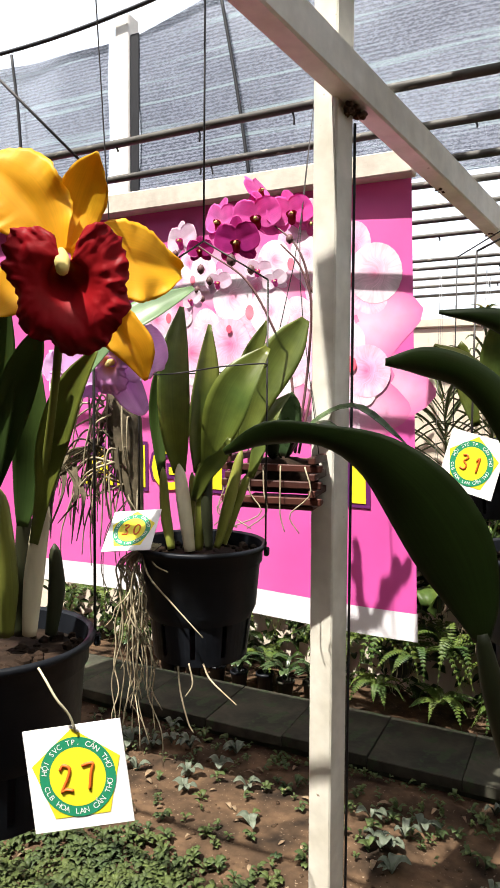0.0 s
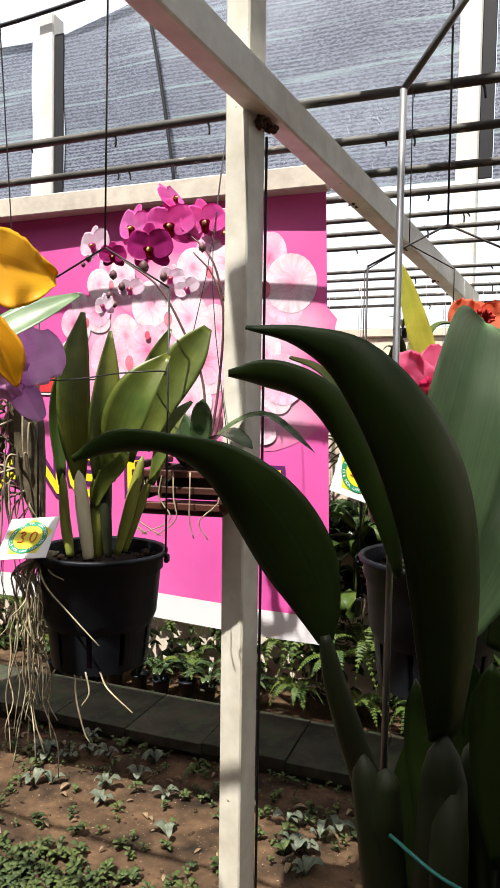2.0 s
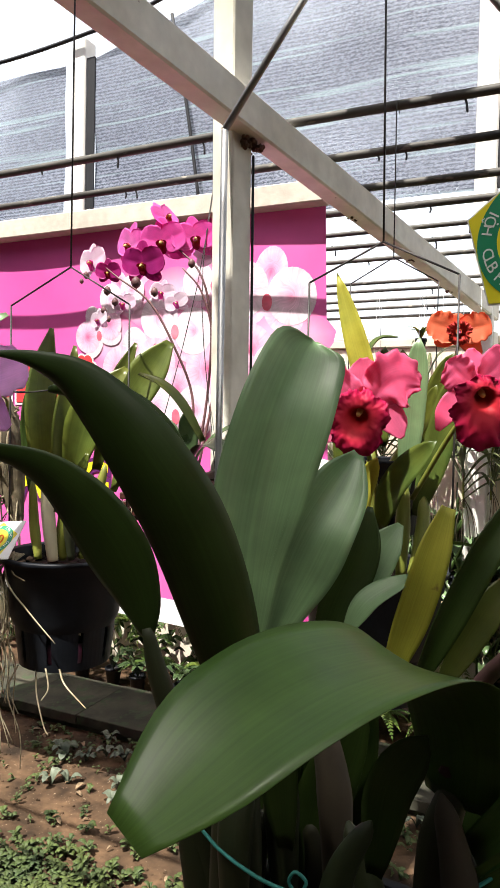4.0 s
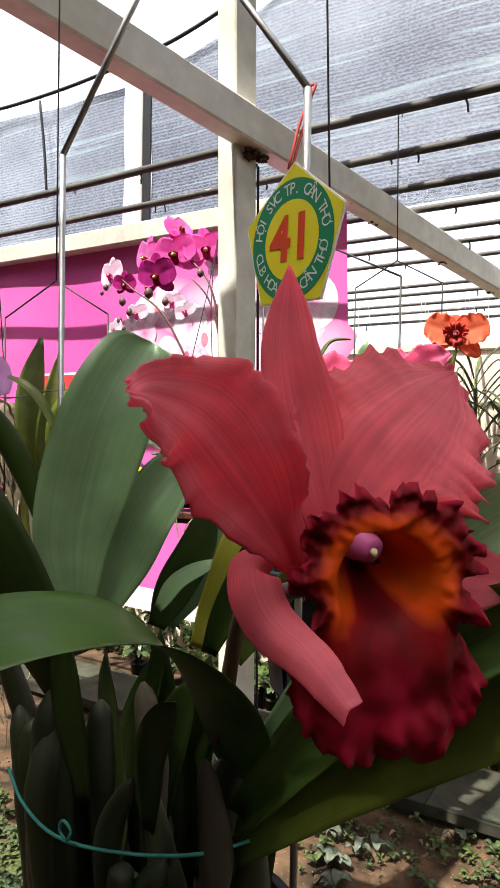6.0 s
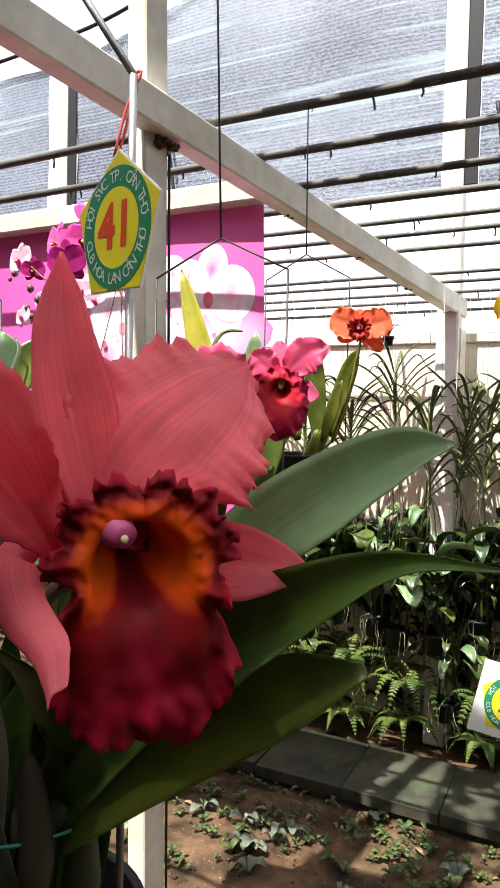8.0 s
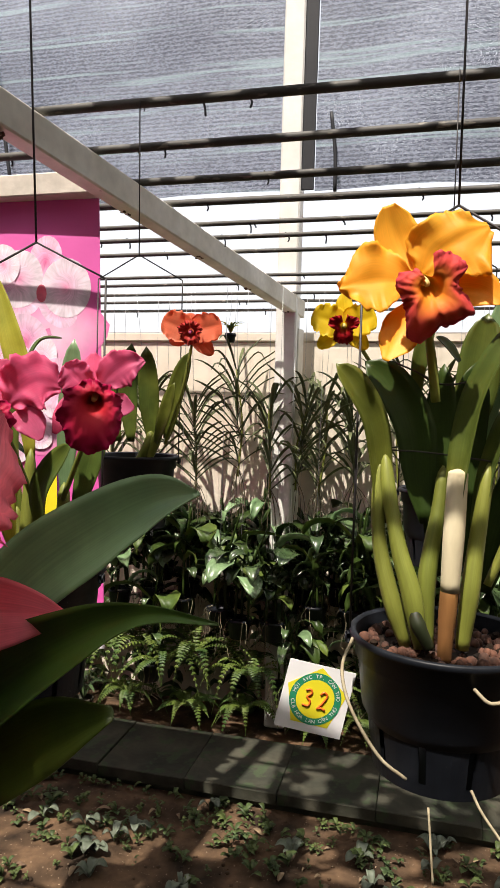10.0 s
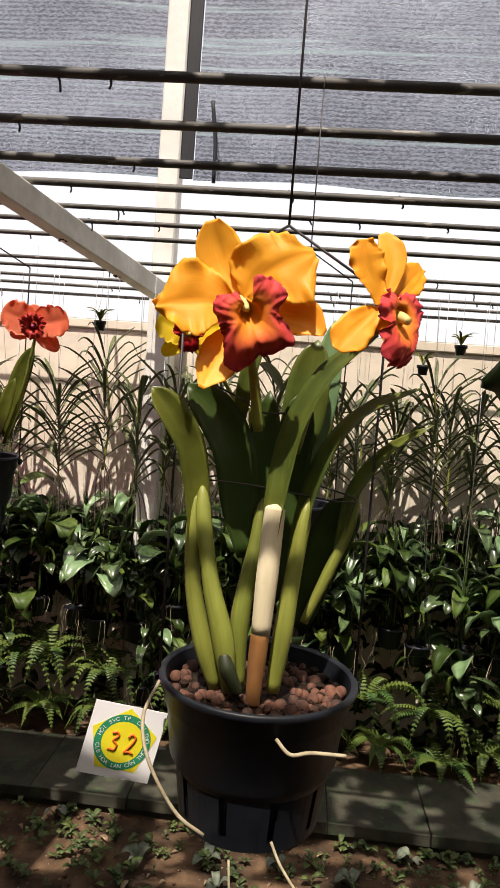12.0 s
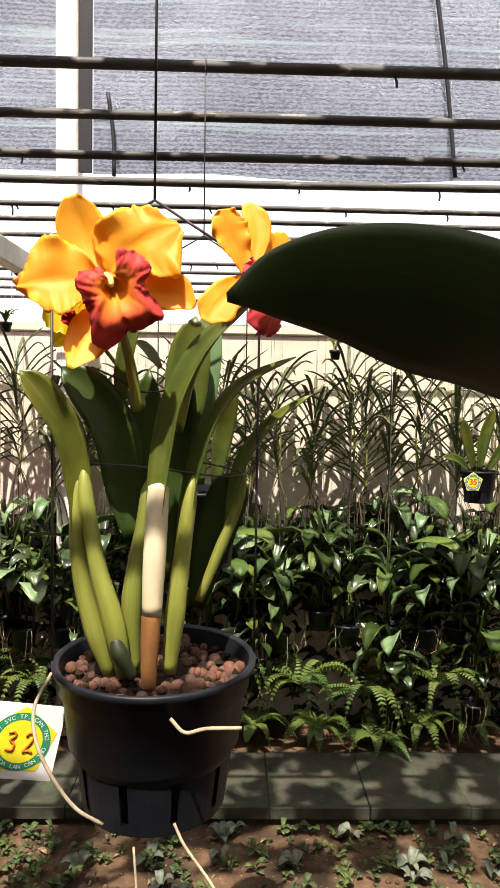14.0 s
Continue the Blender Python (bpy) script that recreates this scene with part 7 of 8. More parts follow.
part("lip", trumpet(Geo(), (0.1135, 0.9395, 1.6559), (0.1269, 0.8984, 1.6375), (0.84, 0.54, 0.01), (0.02, -0.09, 1.00), 0.004, 0.0125, [0.0614, 0.0577, 0.0485, 0.0391, 0.0364, 0.0354, 0.0326, 0.0307, 0.0289], [0.0614, 0.0596, 0.0512, 0.0428, 0.0391, 0.0364, 0.0326, 0.0307, 0.0289], seed=8.3, frill=0.0050, bulge=0.008, m=120, n=20), F_MAGL, fn)
part("column", tube(Geo(), [(0.1157, 0.9315, 1.6544), (0.1208, 0.9170, 1.6476), (0.1239, 0.9072, 1.6434)], [0.002, 0.0045, 0.003], 10, 10), F_COL, fn)
number_tag("number_tag", (-0.141, 0.995, 1.519), (0.93, -0.28, -0.22), (0.22, 0.05, 0.95), 0.083, "31", "white card, green ring on yellow, handwritten number 31")

# ---- coral-red cattleya further back ----
pg = thing("cattleya_plant", (-0.185, 1.75, 1.33), "cattleya with pale green leaves and a coral-red flower", "orchid")
hanging_pot(pg, (-0.185, 1.75, 1.515), 0.105, 0.18, (-0.185, 1.74, 2.02), 2.40, 0.06, 10)
for pts, w, fc in (([(-0.14, 1.74, 1.55), (-0.145, 1.73, 1.67), (-0.152, 1.72, 1.79)], .026, (0.2, -1, 0)), ([(-0.10, 1.74, 1.56), (-0.07, 1.72, 1.67), (-0.025, 1.69, 1.775)], .027, (-.2, -1, .2)),
                   ([(-0.2, 1.75, 1.55), (-0.21, 1.75, 1.68), (-0.2, 1.74, 1.80)], .026, (0.1, -1, 0)), ([(-0.24, 1.76, 1.55), (-0.27, 1.76, 1.66), (-0.28, 1.75, 1.76)], .024, (0.2, -1, 0)),
                   ([(-0.12, 1.72, 1.55), (-0.09, 1.70, 1.62), (-0.06, 1.68, 1.70)], .02, (-.3, -1, .2))):
    leaf(pg, pts, w, M_LEAF, face=fc, blunt=0.8, fold=0.3)
for pts, rs in (([(-0.15, 1.74, 1.50), (-0.13, 1.735, 1.55), (-0.11, 1.735, 1.60)], [.008, .014, .009]), ([(-0.18, 1.74, 1.50), (-0.15, 1.735, 1.54), (-0.14, 1.735, 1.58)], [.008, .014, .009]),
                ([(-0.1, 1.73, 1.55), (-0.04, 1.68, 1.68), (-0.008, 1.655, 1.80)], [.005, .004, .004])):
    bulb(pg, pts, rs)
orchid_flower(pg, (-0.010, 1.648, 1.818), (0.2, -0.97, -0.05), 0.135, F_CORAL, F_CORAL, F_CORL, F_COLP, spin=2, ruffle=0.05, seed=9, petw=0.24, pet_ang=(12, 158), sep_ang=(95, 205, 312), sep=(.6, .8, 1.0), lift=0.1, curl=-0.12,
              lipk=dict(flare=0.22, length=0.30, droop=0.0, ruffle=0.16, tip=0.15, tw=1.2, down=0.1, side=0.1, opening=178, seed=3.0, fall=0.06), label="coral-red flower with a round ruffled lip")

# ---- lemon cattleya behind ----
py = thing("cattleya_plant", (0.57, 1.74, 1.30), "cattleya with lemon-yellow flowers and red lips", "orchid")
hanging_pot(py, (0.57, 1.74, 1.47), 0.095, 0.17, (0.57, 1.74, 2.03), 2.42, 0.06, 6)
for pts, w in (([(0.57, 1.74, 1.48), (0.56, 1.72, 1.60), (0.55, 1.70, 1.70)], .022), ([(0.60, 1.74, 1.48), (0.62, 1.73, 1.60), (0.64, 1.7, 1.70)], .022), ([(0.54, 1.74, 1.48), (0.5, 1.7, 1.6), (0.47, 1.66, 1.68)], .02)):
    leaf(py, pts, w, M_LEAF, face=(0, -1, 0.1), blunt=0.8, fold=0.3)
bulb(py, [(0.54, 1.72, 1.46), (0.46, 1.58, 1.66), (0.385, 1.44, 1.79)], [.006, .004, .004])
orchid_flower(py, (0.372, 1.41, 1.80), (0.15, -0.98, 0), 0.115, F_LEMON, F_LEMON, F_CRIM, F_COL, ruffle=0.06, seed=3, petw=0.24, lipk=dict(flare=0.20, length=0.30, droop=0.0, ruffle=0.12, tip=0.6, tw=0.8, notch=1.2, down=0.2, seed=4.0, fall=0.1), label="lemon-yellow flower with a red lip")

# ---- dark leaf hanging in the foreground (entry 33) ----
pk = thing("cattleya_plant", (0.84, 0.36, 1.3), "broad dark green cattleya leaves at the edge of the display", "orchid")
hanging_pot(pk, (0.90, 0.38, 1.32), 0.105, 0.18, (0.90, 0.38, 1.95), 2.44, 0.1, 5)
part("leaf", blade(Geo(), [(0.8700, 0.3880, 1.4700), (0.8427, 0.5471, 1.6521), (0.7942, 0.5095, 1.6765), (0.7490, 0.4732, 1.6905), (0.7162, 0.4523, 1.6967), (0.6853, 0.4372, 1.7012), (0.6586, 0.4267, 1.7000), (0.6412, 0.4187, 1.6940)], [0.0100, 0.0169, 0.0248, 0.0278, 0.0274, 0.0208, 0.0123, 0.0014], [0.0100, 0.0169, 0.0248, 0.0278, 0.0274, 0.0208, 0.0123, 0.0014], (0.01, 0.87, 0.49), fold=0.1, n=34, m=10, thick=0.0018), M_LEAFD, pk)
leaf(pk, [(0.90, 0.40, 1.45), (0.85, 0.41, 1.56), (0.80, 0.42, 1.62), (0.755, 0.42, 1.645)], 0.022, M_LEAF, face=(-0.2, -0.6, 1), fold=0.25, blunt=0.8)
for pts, rs in (([(0.89, 0.38, 1.31), (0.885, 0.378, 1.38), (0.872, 0.376, 1.48)], [.009, .013, .009]), ([(0.91, 0.39, 1.31), (0.91, 0.395, 1.38), (0.9, 0.4, 1.46)], [.009, .013, .009])):
    bulb(pk, pts, rs)

# ---- lavender cattleya on a mount with roots ----
pm = thing("mounted_orchid", (-0.79, 1.06, 1.36), "bark-mounted orchid with a mass of roots and a lavender flower", "orchid")
part("mount", tube(Geo(), [(-0.80, 1.06, 1.64), (-0.79, 1.065, 1.57), (-0.78, 1.065, 1.49), (-0.76, 1.06, 1.42), (-0.745, 1.055, 1.385)], [.018, .034, .03, .016, .007], 24, 12), M_BARK, pm)
rm = random.Random(77)
for q in range(70):
    a = rm.uniform(0, 6.28)
    z = rm.uniform(1.42, 1.63)
    x0, y0 = -0.795 + .03 * math.cos(a), 1.06 + .03 * math.sin(a)
    left = rm.random() < .6
    dx = -rm.uniform(.02, .11) if left else rm.uniform(-.02, .03)
    L = rm.uniform(.05, .18)
    part("aerial_root", tube(Geo(), [(x0, y0, z), (x0 + dx * .5, y0 - rm.uniform(0, .03), z + rm.uniform(-.02, .03)), (x0 + dx, y0 - rm.uniform(0, .03), z - L * .5), (x0 + dx * 1.1, y0 - .01, z - L)], [.0022, .0018, .001], 14, 5), M_ROOT if rm.random() < .7 else M_BARK, pm)
for q in range(12):
    x0 = -0.90 + rm.uniform(-.05, .07)
    part("old_leaf", ribbon(Geo(), [(-0.83, 1.05, 1.52), (-0.87 + rm.uniform(-.03, .03), 1.02, 1.50), (x0, 1.0, 1.43), (x0 - rm.uniform(0, .06), 1.0, 1.38 - rm.uniform(0, .06))], .005, fold=.5, n=10, m=4), M_BARK, pm)
for q in range(5):
    x0 = -0.77 + rm.uniform(-.06, .05)
    part("aerial_root", tube(Geo(), [(-0.77, 1.05, 1.42), (x0, 1.04, 1.36), (x0 + rm.uniform(-.02, .02), 1.04, 1.28), (x0 + rm.uniform(-.03, .03), 1.04, 1.2)], .0009, 14, 4), M_BARK, pm)
part("hook_wire", tube(Geo(), [(-0.80, 1.06, 1.63), (-0.80, 1.03, 2.0), (-0.80, 0.987, 2.47), (-0.80, 1.0, 2.494)], 0.0012, 8, 5), M_DWIRE, pm)
orchid_flower(pm, (-0.661, 0.863, 1.663), (0.35, -0.93, 0), 0.165, F_LAV, F_LAV, F_LAVL, F_COL, ruffle=0.05, seed=8, petw=0.24, pet_ang=(20, 170), sep_ang=(90, 215, 300), sep=(.8, 1, 1.05), lift=0.12, curl=-.15,
              lipk=dict(flare=0.2, length=0.30, droop=0.0, ruffle=0.1, tip=0.6, tw=0.8, notch=1.2, down=0.2, seed=5.0, fall=0.1), label="lavender flower with a purple lip")
orchid_flower(pm, (-0.85, 0.99, 1.655), (0.1, -0.98, 0), 0.12, F_LAV, F_LAV, F_LAVL, F_COL, ruffle=0.05, seed=11, petw=0.24, lipk=dict(flare=0.2, length=0.30, droop=0.0, ruffle=0.1, tip=0.6, tw=0.8, notch=1.2, down=0.2, seed=6.0, fall=0.1), label="lavender flower with a purple lip")
part("flower_stalk", tube(Geo(), [(-0.79, 1.06, 1.60), (-0.76, 1.03, 1.64), (-0.681, 0.883, 1.653)], .003, 12, 6), M_STEM, pm)

# ---- phalaenopsis in a slatted basket ----
ph = thing("phalaenopsis", (-0.66, 1.54, 1.35), "moth orchid in a slatted wooden basket with purple flower sprays", "orchid")
basket = part("basket", block(Geo(), (-0.665, 1.54, 1.362), (0.20, 0.20, 0.010), 0.15, 0.002), M_WOOD, ph, smooth=False)
for i in range(6):
    z = 1.378 + i * 0.019
    for sg in (-1, 1):
        if i % 2 == 0:
            block(g := Geo(), (-0.665 - sg * 0.1 * math.sin(0.15), 1.54 + sg * 0.10 * math.cos(0.15), z), (0.24, 0.016, 0.0165), 0.15, 0.002)
        else:
            block(g := Geo(), (-0.665 + sg * 0.10 * math.cos(0.15), 1.54 + sg * 0.1 * math.sin(0.15), z), (0.016, 0.24, 0.0165), 0.15, 0.002)
        part("slat", g, M_WOOD, basket, smooth=False)
part("potting_mix", lathe(Geo(), (-0.665, 1.54, 1.455), [(0.09, -0.06), (0.09, 0.0), (0.04, 0.015), (0.001, 0.018)], 16), M_SUBS, basket)
for pts, w, fc in (([(-0.66, 1.52, 1.47), (-0.69, 1.47, 1.53), (-0.74, 1.43, 1.56), (-0.80, 1.40, 1.55)], .028, (0, -.4, 1)), ([(-0.66, 1.54, 1.47), (-0.64, 1.53, 1.56), (-0.625, 1.5, 1.63)], .028, (.2, -1, .4)),
                   ([(-0.65, 1.54, 1.47), (-0.58, 1.54, 1.56), (-0.48, 1.55, 1.595), (-0.36, 1.55, 1.51)], .013, (0, -.5, 1)), ([(-0.65, 1.53, 1.47), (-0.60, 1.5, 1.53), (-0.54, 1.46, 1.55), (-0.47, 1.43, 1.52)], .027, (0, -.4, 1)),
                   ([(-0.68, 1.54, 1.47), (-0.70, 1.55, 1.55), (-0.735, 1.55, 1.61)], .026, (.2, -1, .3)), ([(-0.67, 1.5, 1.47), (-0.66, 1.44, 1.52), (-0.665, 1.38, 1.53)], .026, (0, -.4, 1))):
    leaf(ph, pts, w, M_FOLI, face=fc, blunt=.8, fold=.25)
for pts in ([(-0.64, 1.56, 1.48), (-0.625, 1.59, 1.65), (-0.61, 1.58, 1.84), (-0.64, 1.58, 1.97), (-0.72, 1.6, 2.05), (-0.80, 1.61, 2.09)],
            [(-0.65, 1.55, 1.48), (-0.655, 1.57, 1.66), (-0.70, 1.54, 1.80), (-0.76, 1.52, 1.905), (-0.85, 1.51, 1.97), (-0.93, 1.54, 2.02)],
            [(-0.63, 1.56, 1.48), (-0.60, 1.58, 1.68), (-0.60, 1.57, 1.82), (-0.63, 1.56, 1.93), (-0.68, 1.55, 1.99)]):
    part("flower_spike", tube(Geo(), pts, [.0035, .003, .0018], 30, 6), F_BUD, ph)
for c, fc, s, mm, sp in (((-0.762, 1.585, 2.070), (.15, -.97, -.1), .112, F_PUR, 5), ((-0.875, 1.60, 2.075), (-.35, -.9, 0), .105, F_PUR, -12), ((-0.685, 1.62, 2.080), (.55, -.82, .05), .105, F_PUR, 10),
                         ((-0.805, 1.56, 2.010), (0.1, -.97, -.2), .105, F_DPUR, 0), ((-0.775, 1.62, 2.145), (.9, -.2, .5), .09, F_PUR, 20), ((-0.962, 1.55, 2.025), (-.2, -.97, 0), .088, F_PALE, 6),
                         ((-0.895, 1.53, 1.99), (.3, -.95, -.2), .06, F_DPUR, 0), ((-0.645, 1.66, 2.06), (.4, -.9, 0), .11, F_PALE, 0), ((-0.83, 1.51, 1.90), (.1, -1, 0), .06, F_PALE, 0),
                         ((-0.90, 1.50, 1.86), (-.2, -1, 0), .055, F_PALE, 12), ((-0.74, 1.55, 1.93), (.2, -1, 0), .06, F_PALE, -9), ((-0.69, 1.54, 1.90), (.2, -1, 0), .055, F_PALE, 20)):
    orchid_flower(ph, c, fc, s * 1.12, mm, mm, F_MAGL if mm is not F_PALE else F_PUR, F_COL, spin=sp, ruffle=.015, seed=c[0] * 9, petw=.29, sepw=.16, sep=(1, .95, .95), pet=(.98, .98), lift=.06, curl=-.06,
                  lipk=dict(flare=.07, length=.14, droop=.1, ruffle=.03, tip=.5, down=.5, m=24, n=8))
for c, r in (((-0.875, 1.50, 1.935), .010), ((-0.85, 1.50, 1.905), .009), ((-0.885, 1.50, 1.885), .008), ((-0.87, 1.50, 1.862), .007), ((-0.80, 1.52, 1.955), .013), ((-0.75, 1.53, 1.93), .010), ((-0.665, 1.57, 2.005), .010),
             ((-0.605, 1.58, 1.88), .008), ((-0.975, 1.54, 1.99), .008), ((-0.99, 1.54, 1.975), .006)):
    part("bud", lathe(Geo(), c, [(.0005, -r * 1.3), (r * .8, -r * .7), (r, 0), (r * .7, r * .8), (.0005, r * 1.3)], 10), F_BUD, ph)
part("hanger_wire", tube(Geo(), [(-0.76, 1.54, 1.48), (-0.665, 1.6, 1.95), (-0.665, 1.725, 2.40), (-0.665, 1.74, 2.432)], 0.0012, 10, 5), M_DWIRE, ph)
part("hanger_wire", tube(Geo(), [(-0.57, 1.54, 1.48), (-0.65, 1.6, 1.95), (-0.665, 1.725, 2.40)], 0.0012, 10, 5), M_DWIRE, ph)
rp = random.Random(12)
for q in range(8):
    x0 = -0.76 + rp.uniform(0, .2)
    part("aerial_root", tube(Geo(), [(x0, 1.43, 1.46), (x0 + rp.uniform(-.02, .02), 1.42, 1.40), (x0 + rp.uniform(-.04, .04), 1.42, 1.35), (x0 + rp.uniform(-.05, .05), 1.42, 1.31)], [.002, .0015], 12, 5), M_ROOT, ph)

# ---- plants on the racks behind ----
def vanda(seed):
    r = random.Random(seed)
    t = thing("vanda_orchid", (0, 0, 0), "strap-leaved vanda orchid with bare roots hung from a wire", "orchid", "hanging vandas")
    H = r.uniform(.42, .56)
    part("stem", tube(Geo(), [(0, 0, 0), (r.uniform(-.03, .03), r.uniform(-.02, .02), H * .5), (r.uniform(-.03, .03), 0, H)], [.006, .005, .003], 10, 6), M_STEM, t)
    k = r.randint(28, 36)
    az = r.uniform(0, 3.14)
    for i in range(k):
        z = .04 + (H - .03) * i / k
        a = az + (math.pi if i % 2 else 0) + r.gauss(0, .7)
        L = r.uniform(.19, .31) * (1 - .3 * (i / k) ** 3)
        up = .7 + .8 * i / k
        dx, dy = math.cos(a), math.sin(a)
        sag = r.uniform(-.02, .07)
        pts = [(0, 0, z), (dx * L * .4, dy * L * .4, z + up * L * .42), (dx * L * .75, dy * L * .75, z + up * L * .62), (dx * L, dy * L, z + up * L * .70 - sag)]
        part("leaf", ribbon(Geo(), pts, r.uniform(.0075, .0115), face=(-dx * .4, -dy * .4, 1), fold=.7, n=9, m=2, blunt=.3, thick=.0012), M_VANDA, t)
    for q in range(9):
        x0, y0 = r.uniform(-.05, .05), r.uniform(-.04, .04)
        g = tube(Geo(), [(0, 0, .05), (x0, y0, -.03), (x0 * 1.5, y0 * 1.4, -.14), (x0 * 1.6 + r.uniform(-.02, .02), y0, -r.uniform(.2, .4))], .0018, 10, 4)
        part("aerial_root", g, M_BARK, t)
    part("hook_wire", tube(Geo(), [(0, 0, .03), (.012, 0, H * .8), (0, 0, H + .12), (0, .0, 1.06)], .0011, 10, 4), M_WIRE, t)
    return t


def small_pot(parent, r, h, material=None):
    g = lathe(Geo(), (0, 0, 0), [(r - .004, 0), (r + .002, .002), (r + .002, -.012), (r - .003, -.014), (r * .74, -h), (.001, -h)], 20)
    lathe(g, (0, 0, 0), [(r - .004, 0), (r - .007, -.02), (r * .5, -.014), (.001, -.01)], 20)
    return part("pot", g, material or M_POT, parent)


def dendrobium(seed):
    r = random.Random(seed)
    t = thing("dendrobium_plant", (0, 0, 0), "leafy dendrobium with glossy dark leaves in a black pot", "orchid", "potted dendrobiums on the racks")
    small_pot(t, .062, .095)
    for c in range(r.randint(4, 6)):
        a, H = r.uniform(0, 6.28), r.uniform(.22, .5)
        lean = r.uniform(.05, .32)
        dx, dy = math.cos(a) * lean, math.sin(a) * lean * .7
        top = np.array([dx * H * 1.2, dy * H * 1.2, H])
        stem = spline([(0.2 * dx, .2 * dy, 0), (dx * H * .5, dy * H * .5, H * .55), tuple(top)], 12)
        part("cane", tube(Geo(), [tuple(p) for p in stem[::3]] + [tuple(stem[-1])], [.006, .007, .004], 10, 6), M_LEAFD, t)
        for i in range(r.randint(4, 7)):
            p = stem[int(4 + 7 * i / 8)]
            b = a + i * 2.6 + r.uniform(-.5, .5)
            L = r.uniform(.12, .20) * r.choice((.7, 1, 1.35))
            ex, ey = math.cos(b), math.sin(b)
            rise = r.uniform(.2, 1.2)
            pts = [tuple(p), tuple(p + np.array([ex * L * .4, ey * L * .4, rise * L * .5])), tuple(p + np.array([ex * L * .8, ey * L * .8, rise * L * .45])), tuple(p + np.array([ex * L, ey * L, rise * L * .2 - .02]))]
            part("leaf", ribbon(Geo(), pts, L * r.uniform(.13, .24), face=(-ex * .3 + r.uniform(-.5, .5), -ey * .3 - r.uniform(0, .6), 1), fold=.35, n=8, m=4, blunt=.3, base=.12, thick=.001), r.choice((M_FOLI, M_FOLI, M_FOLI, M_LEAFB, M_LEAFD, M_FERN)), t)
    for q in range(12):
        a = r.uniform(0, 6.28)
        x0, y0 = .06 * math.cos(a), .06 * math.sin(a)
        g = tube(Geo(), [(x0 * .7, y0 * .7, 0), (x0 * 1.2, y0 * 1.2, -.01), (x0 * 1.3 + r.uniform(-.02, .02), y0 * 1.3, -.06), (x0 * 1.3 + r.uniform(-.05, .05), y0 * 1.3 + r.uniform(-.02, .02), -r.uniform(.08, .16)), (x0 + r.uniform(-.05, .05), y0 * 1.3, -r.uniform(.12, .22))], .0012, 12, 4)
        part("aerial_root", g, M_ROOT if q % 2 else M_BARK, t)
    part("hook_wire", tube(Geo(), [(-.06, 0, -.005), (0, 0, .42), (0, 0, .9), (0, 0, 1.62)], .0011, 8, 4), M_WIRE, t)
    return t


def frond(g, pts, L, pairs=20, w=.035):
    p = spline(pts, pairs + 2)
    t = tangents(p)
    tube(g, [tuple(q) for q in p[::4]] + [tuple(p[-1])], .0012, 12, 4)
    for i in range(1, pairs + 1):
        s = i / (pairs + 1)
        ln = w * (math.sin(math.pi * min(1, .18 + s * .86)) ** .8)
        sd = unit(np.cross(t[i], (0, 0, 1)) + 1e-6)
        for sg in (-1, 1):
            tip = p[i] + sd * sg * ln + t[i] * ln * .25 + np.array([0, 0, -ln * .18])
            a, b = p[i] + t[i] * .005, p[i] - t[i] * .005
            mid = (p[i] * .45 + tip * .55)
            g.add([b, mid - t[i] * .0055, tip, mid + t[i] * .0055, a, mid + np.array([0, 0, .003])], [(0, 1, 5), (1, 2, 5), (2, 3, 5), (3, 4, 5), (4, 0, 5)])


def fern(seed, droop=1.0, L0=.28, count=13):
    r = random.Random(seed)
    t = thing("sword_fern", (0, 0, 0), "green sword fern with arching feathery fronds", "fern", "sword ferns along the walkway")
    for i in range(count):
        a = 6.28 * i / count + r.uniform(-.3, .3)
        L = L0 * r.uniform(.7, 1.2)
        dx, dy = math.cos(a), math.sin(a)
        up = r.uniform(.35, .8)
        g = Geo()
        frond(g, [(0, 0, 0), (dx * L * .35, dy * L * .35, up * L * .5), (dx * L * .7, dy * L * .7, up * L * .42), (dx * L, dy * L, -droop * L * r.uniform(0, .5))], L, 20, r.uniform(.022, .034))
        part("frond", g, M_FERN, t, smooth=False)
    return t


def mini_orchid(seed):
    r = random.Random(seed)
    t = thing("seedling_orchid", (0, 0, 0), "small yellow-green orchid in a tiny black hanging pot", "orchid", "small hanging pots")
    small_pot(t, .028, .045)
    for i in range(12):
        a, L = r.uniform(0, 6.28), r.uniform(.05, .085)
        dx, dy = math.cos(a), math.sin(a)
        part("leaf", ribbon(Geo(), [(0, 0, 0), (dx * L * .4, dy * L * .4, L * .7), (dx * L * .9, dy * L * .9, L * .8)], .006, face=(-dx, -dy, 1), n=7, m=2, blunt=.3), M_LEAFY if r.random() < .5 else M_FERN, t)
    part("hook_wire", tube(Geo(), [(-.028, 0, 0), (0, 0, .12), (0, 0, .28)], .0009, 6, 4), M_WIRE, t)
    return t


def put(proto, spots, rng_, tilt=0.0):
    """Stands copies of the prototypes at the spots (x, y, z), the prototypes themselves at the first ones."""
    for i, (x, y, z) in enumerate(spots):
        m = pose(x, y, z, rng_.uniform(-tilt, tilt), rng_.uniform(-tilt, tilt), rng_.uniform(0, 360))
        if i < len(proto):
            proto[i].matrix_basis = m
        else:
            copy_thing(proto[i % len(proto)], m)


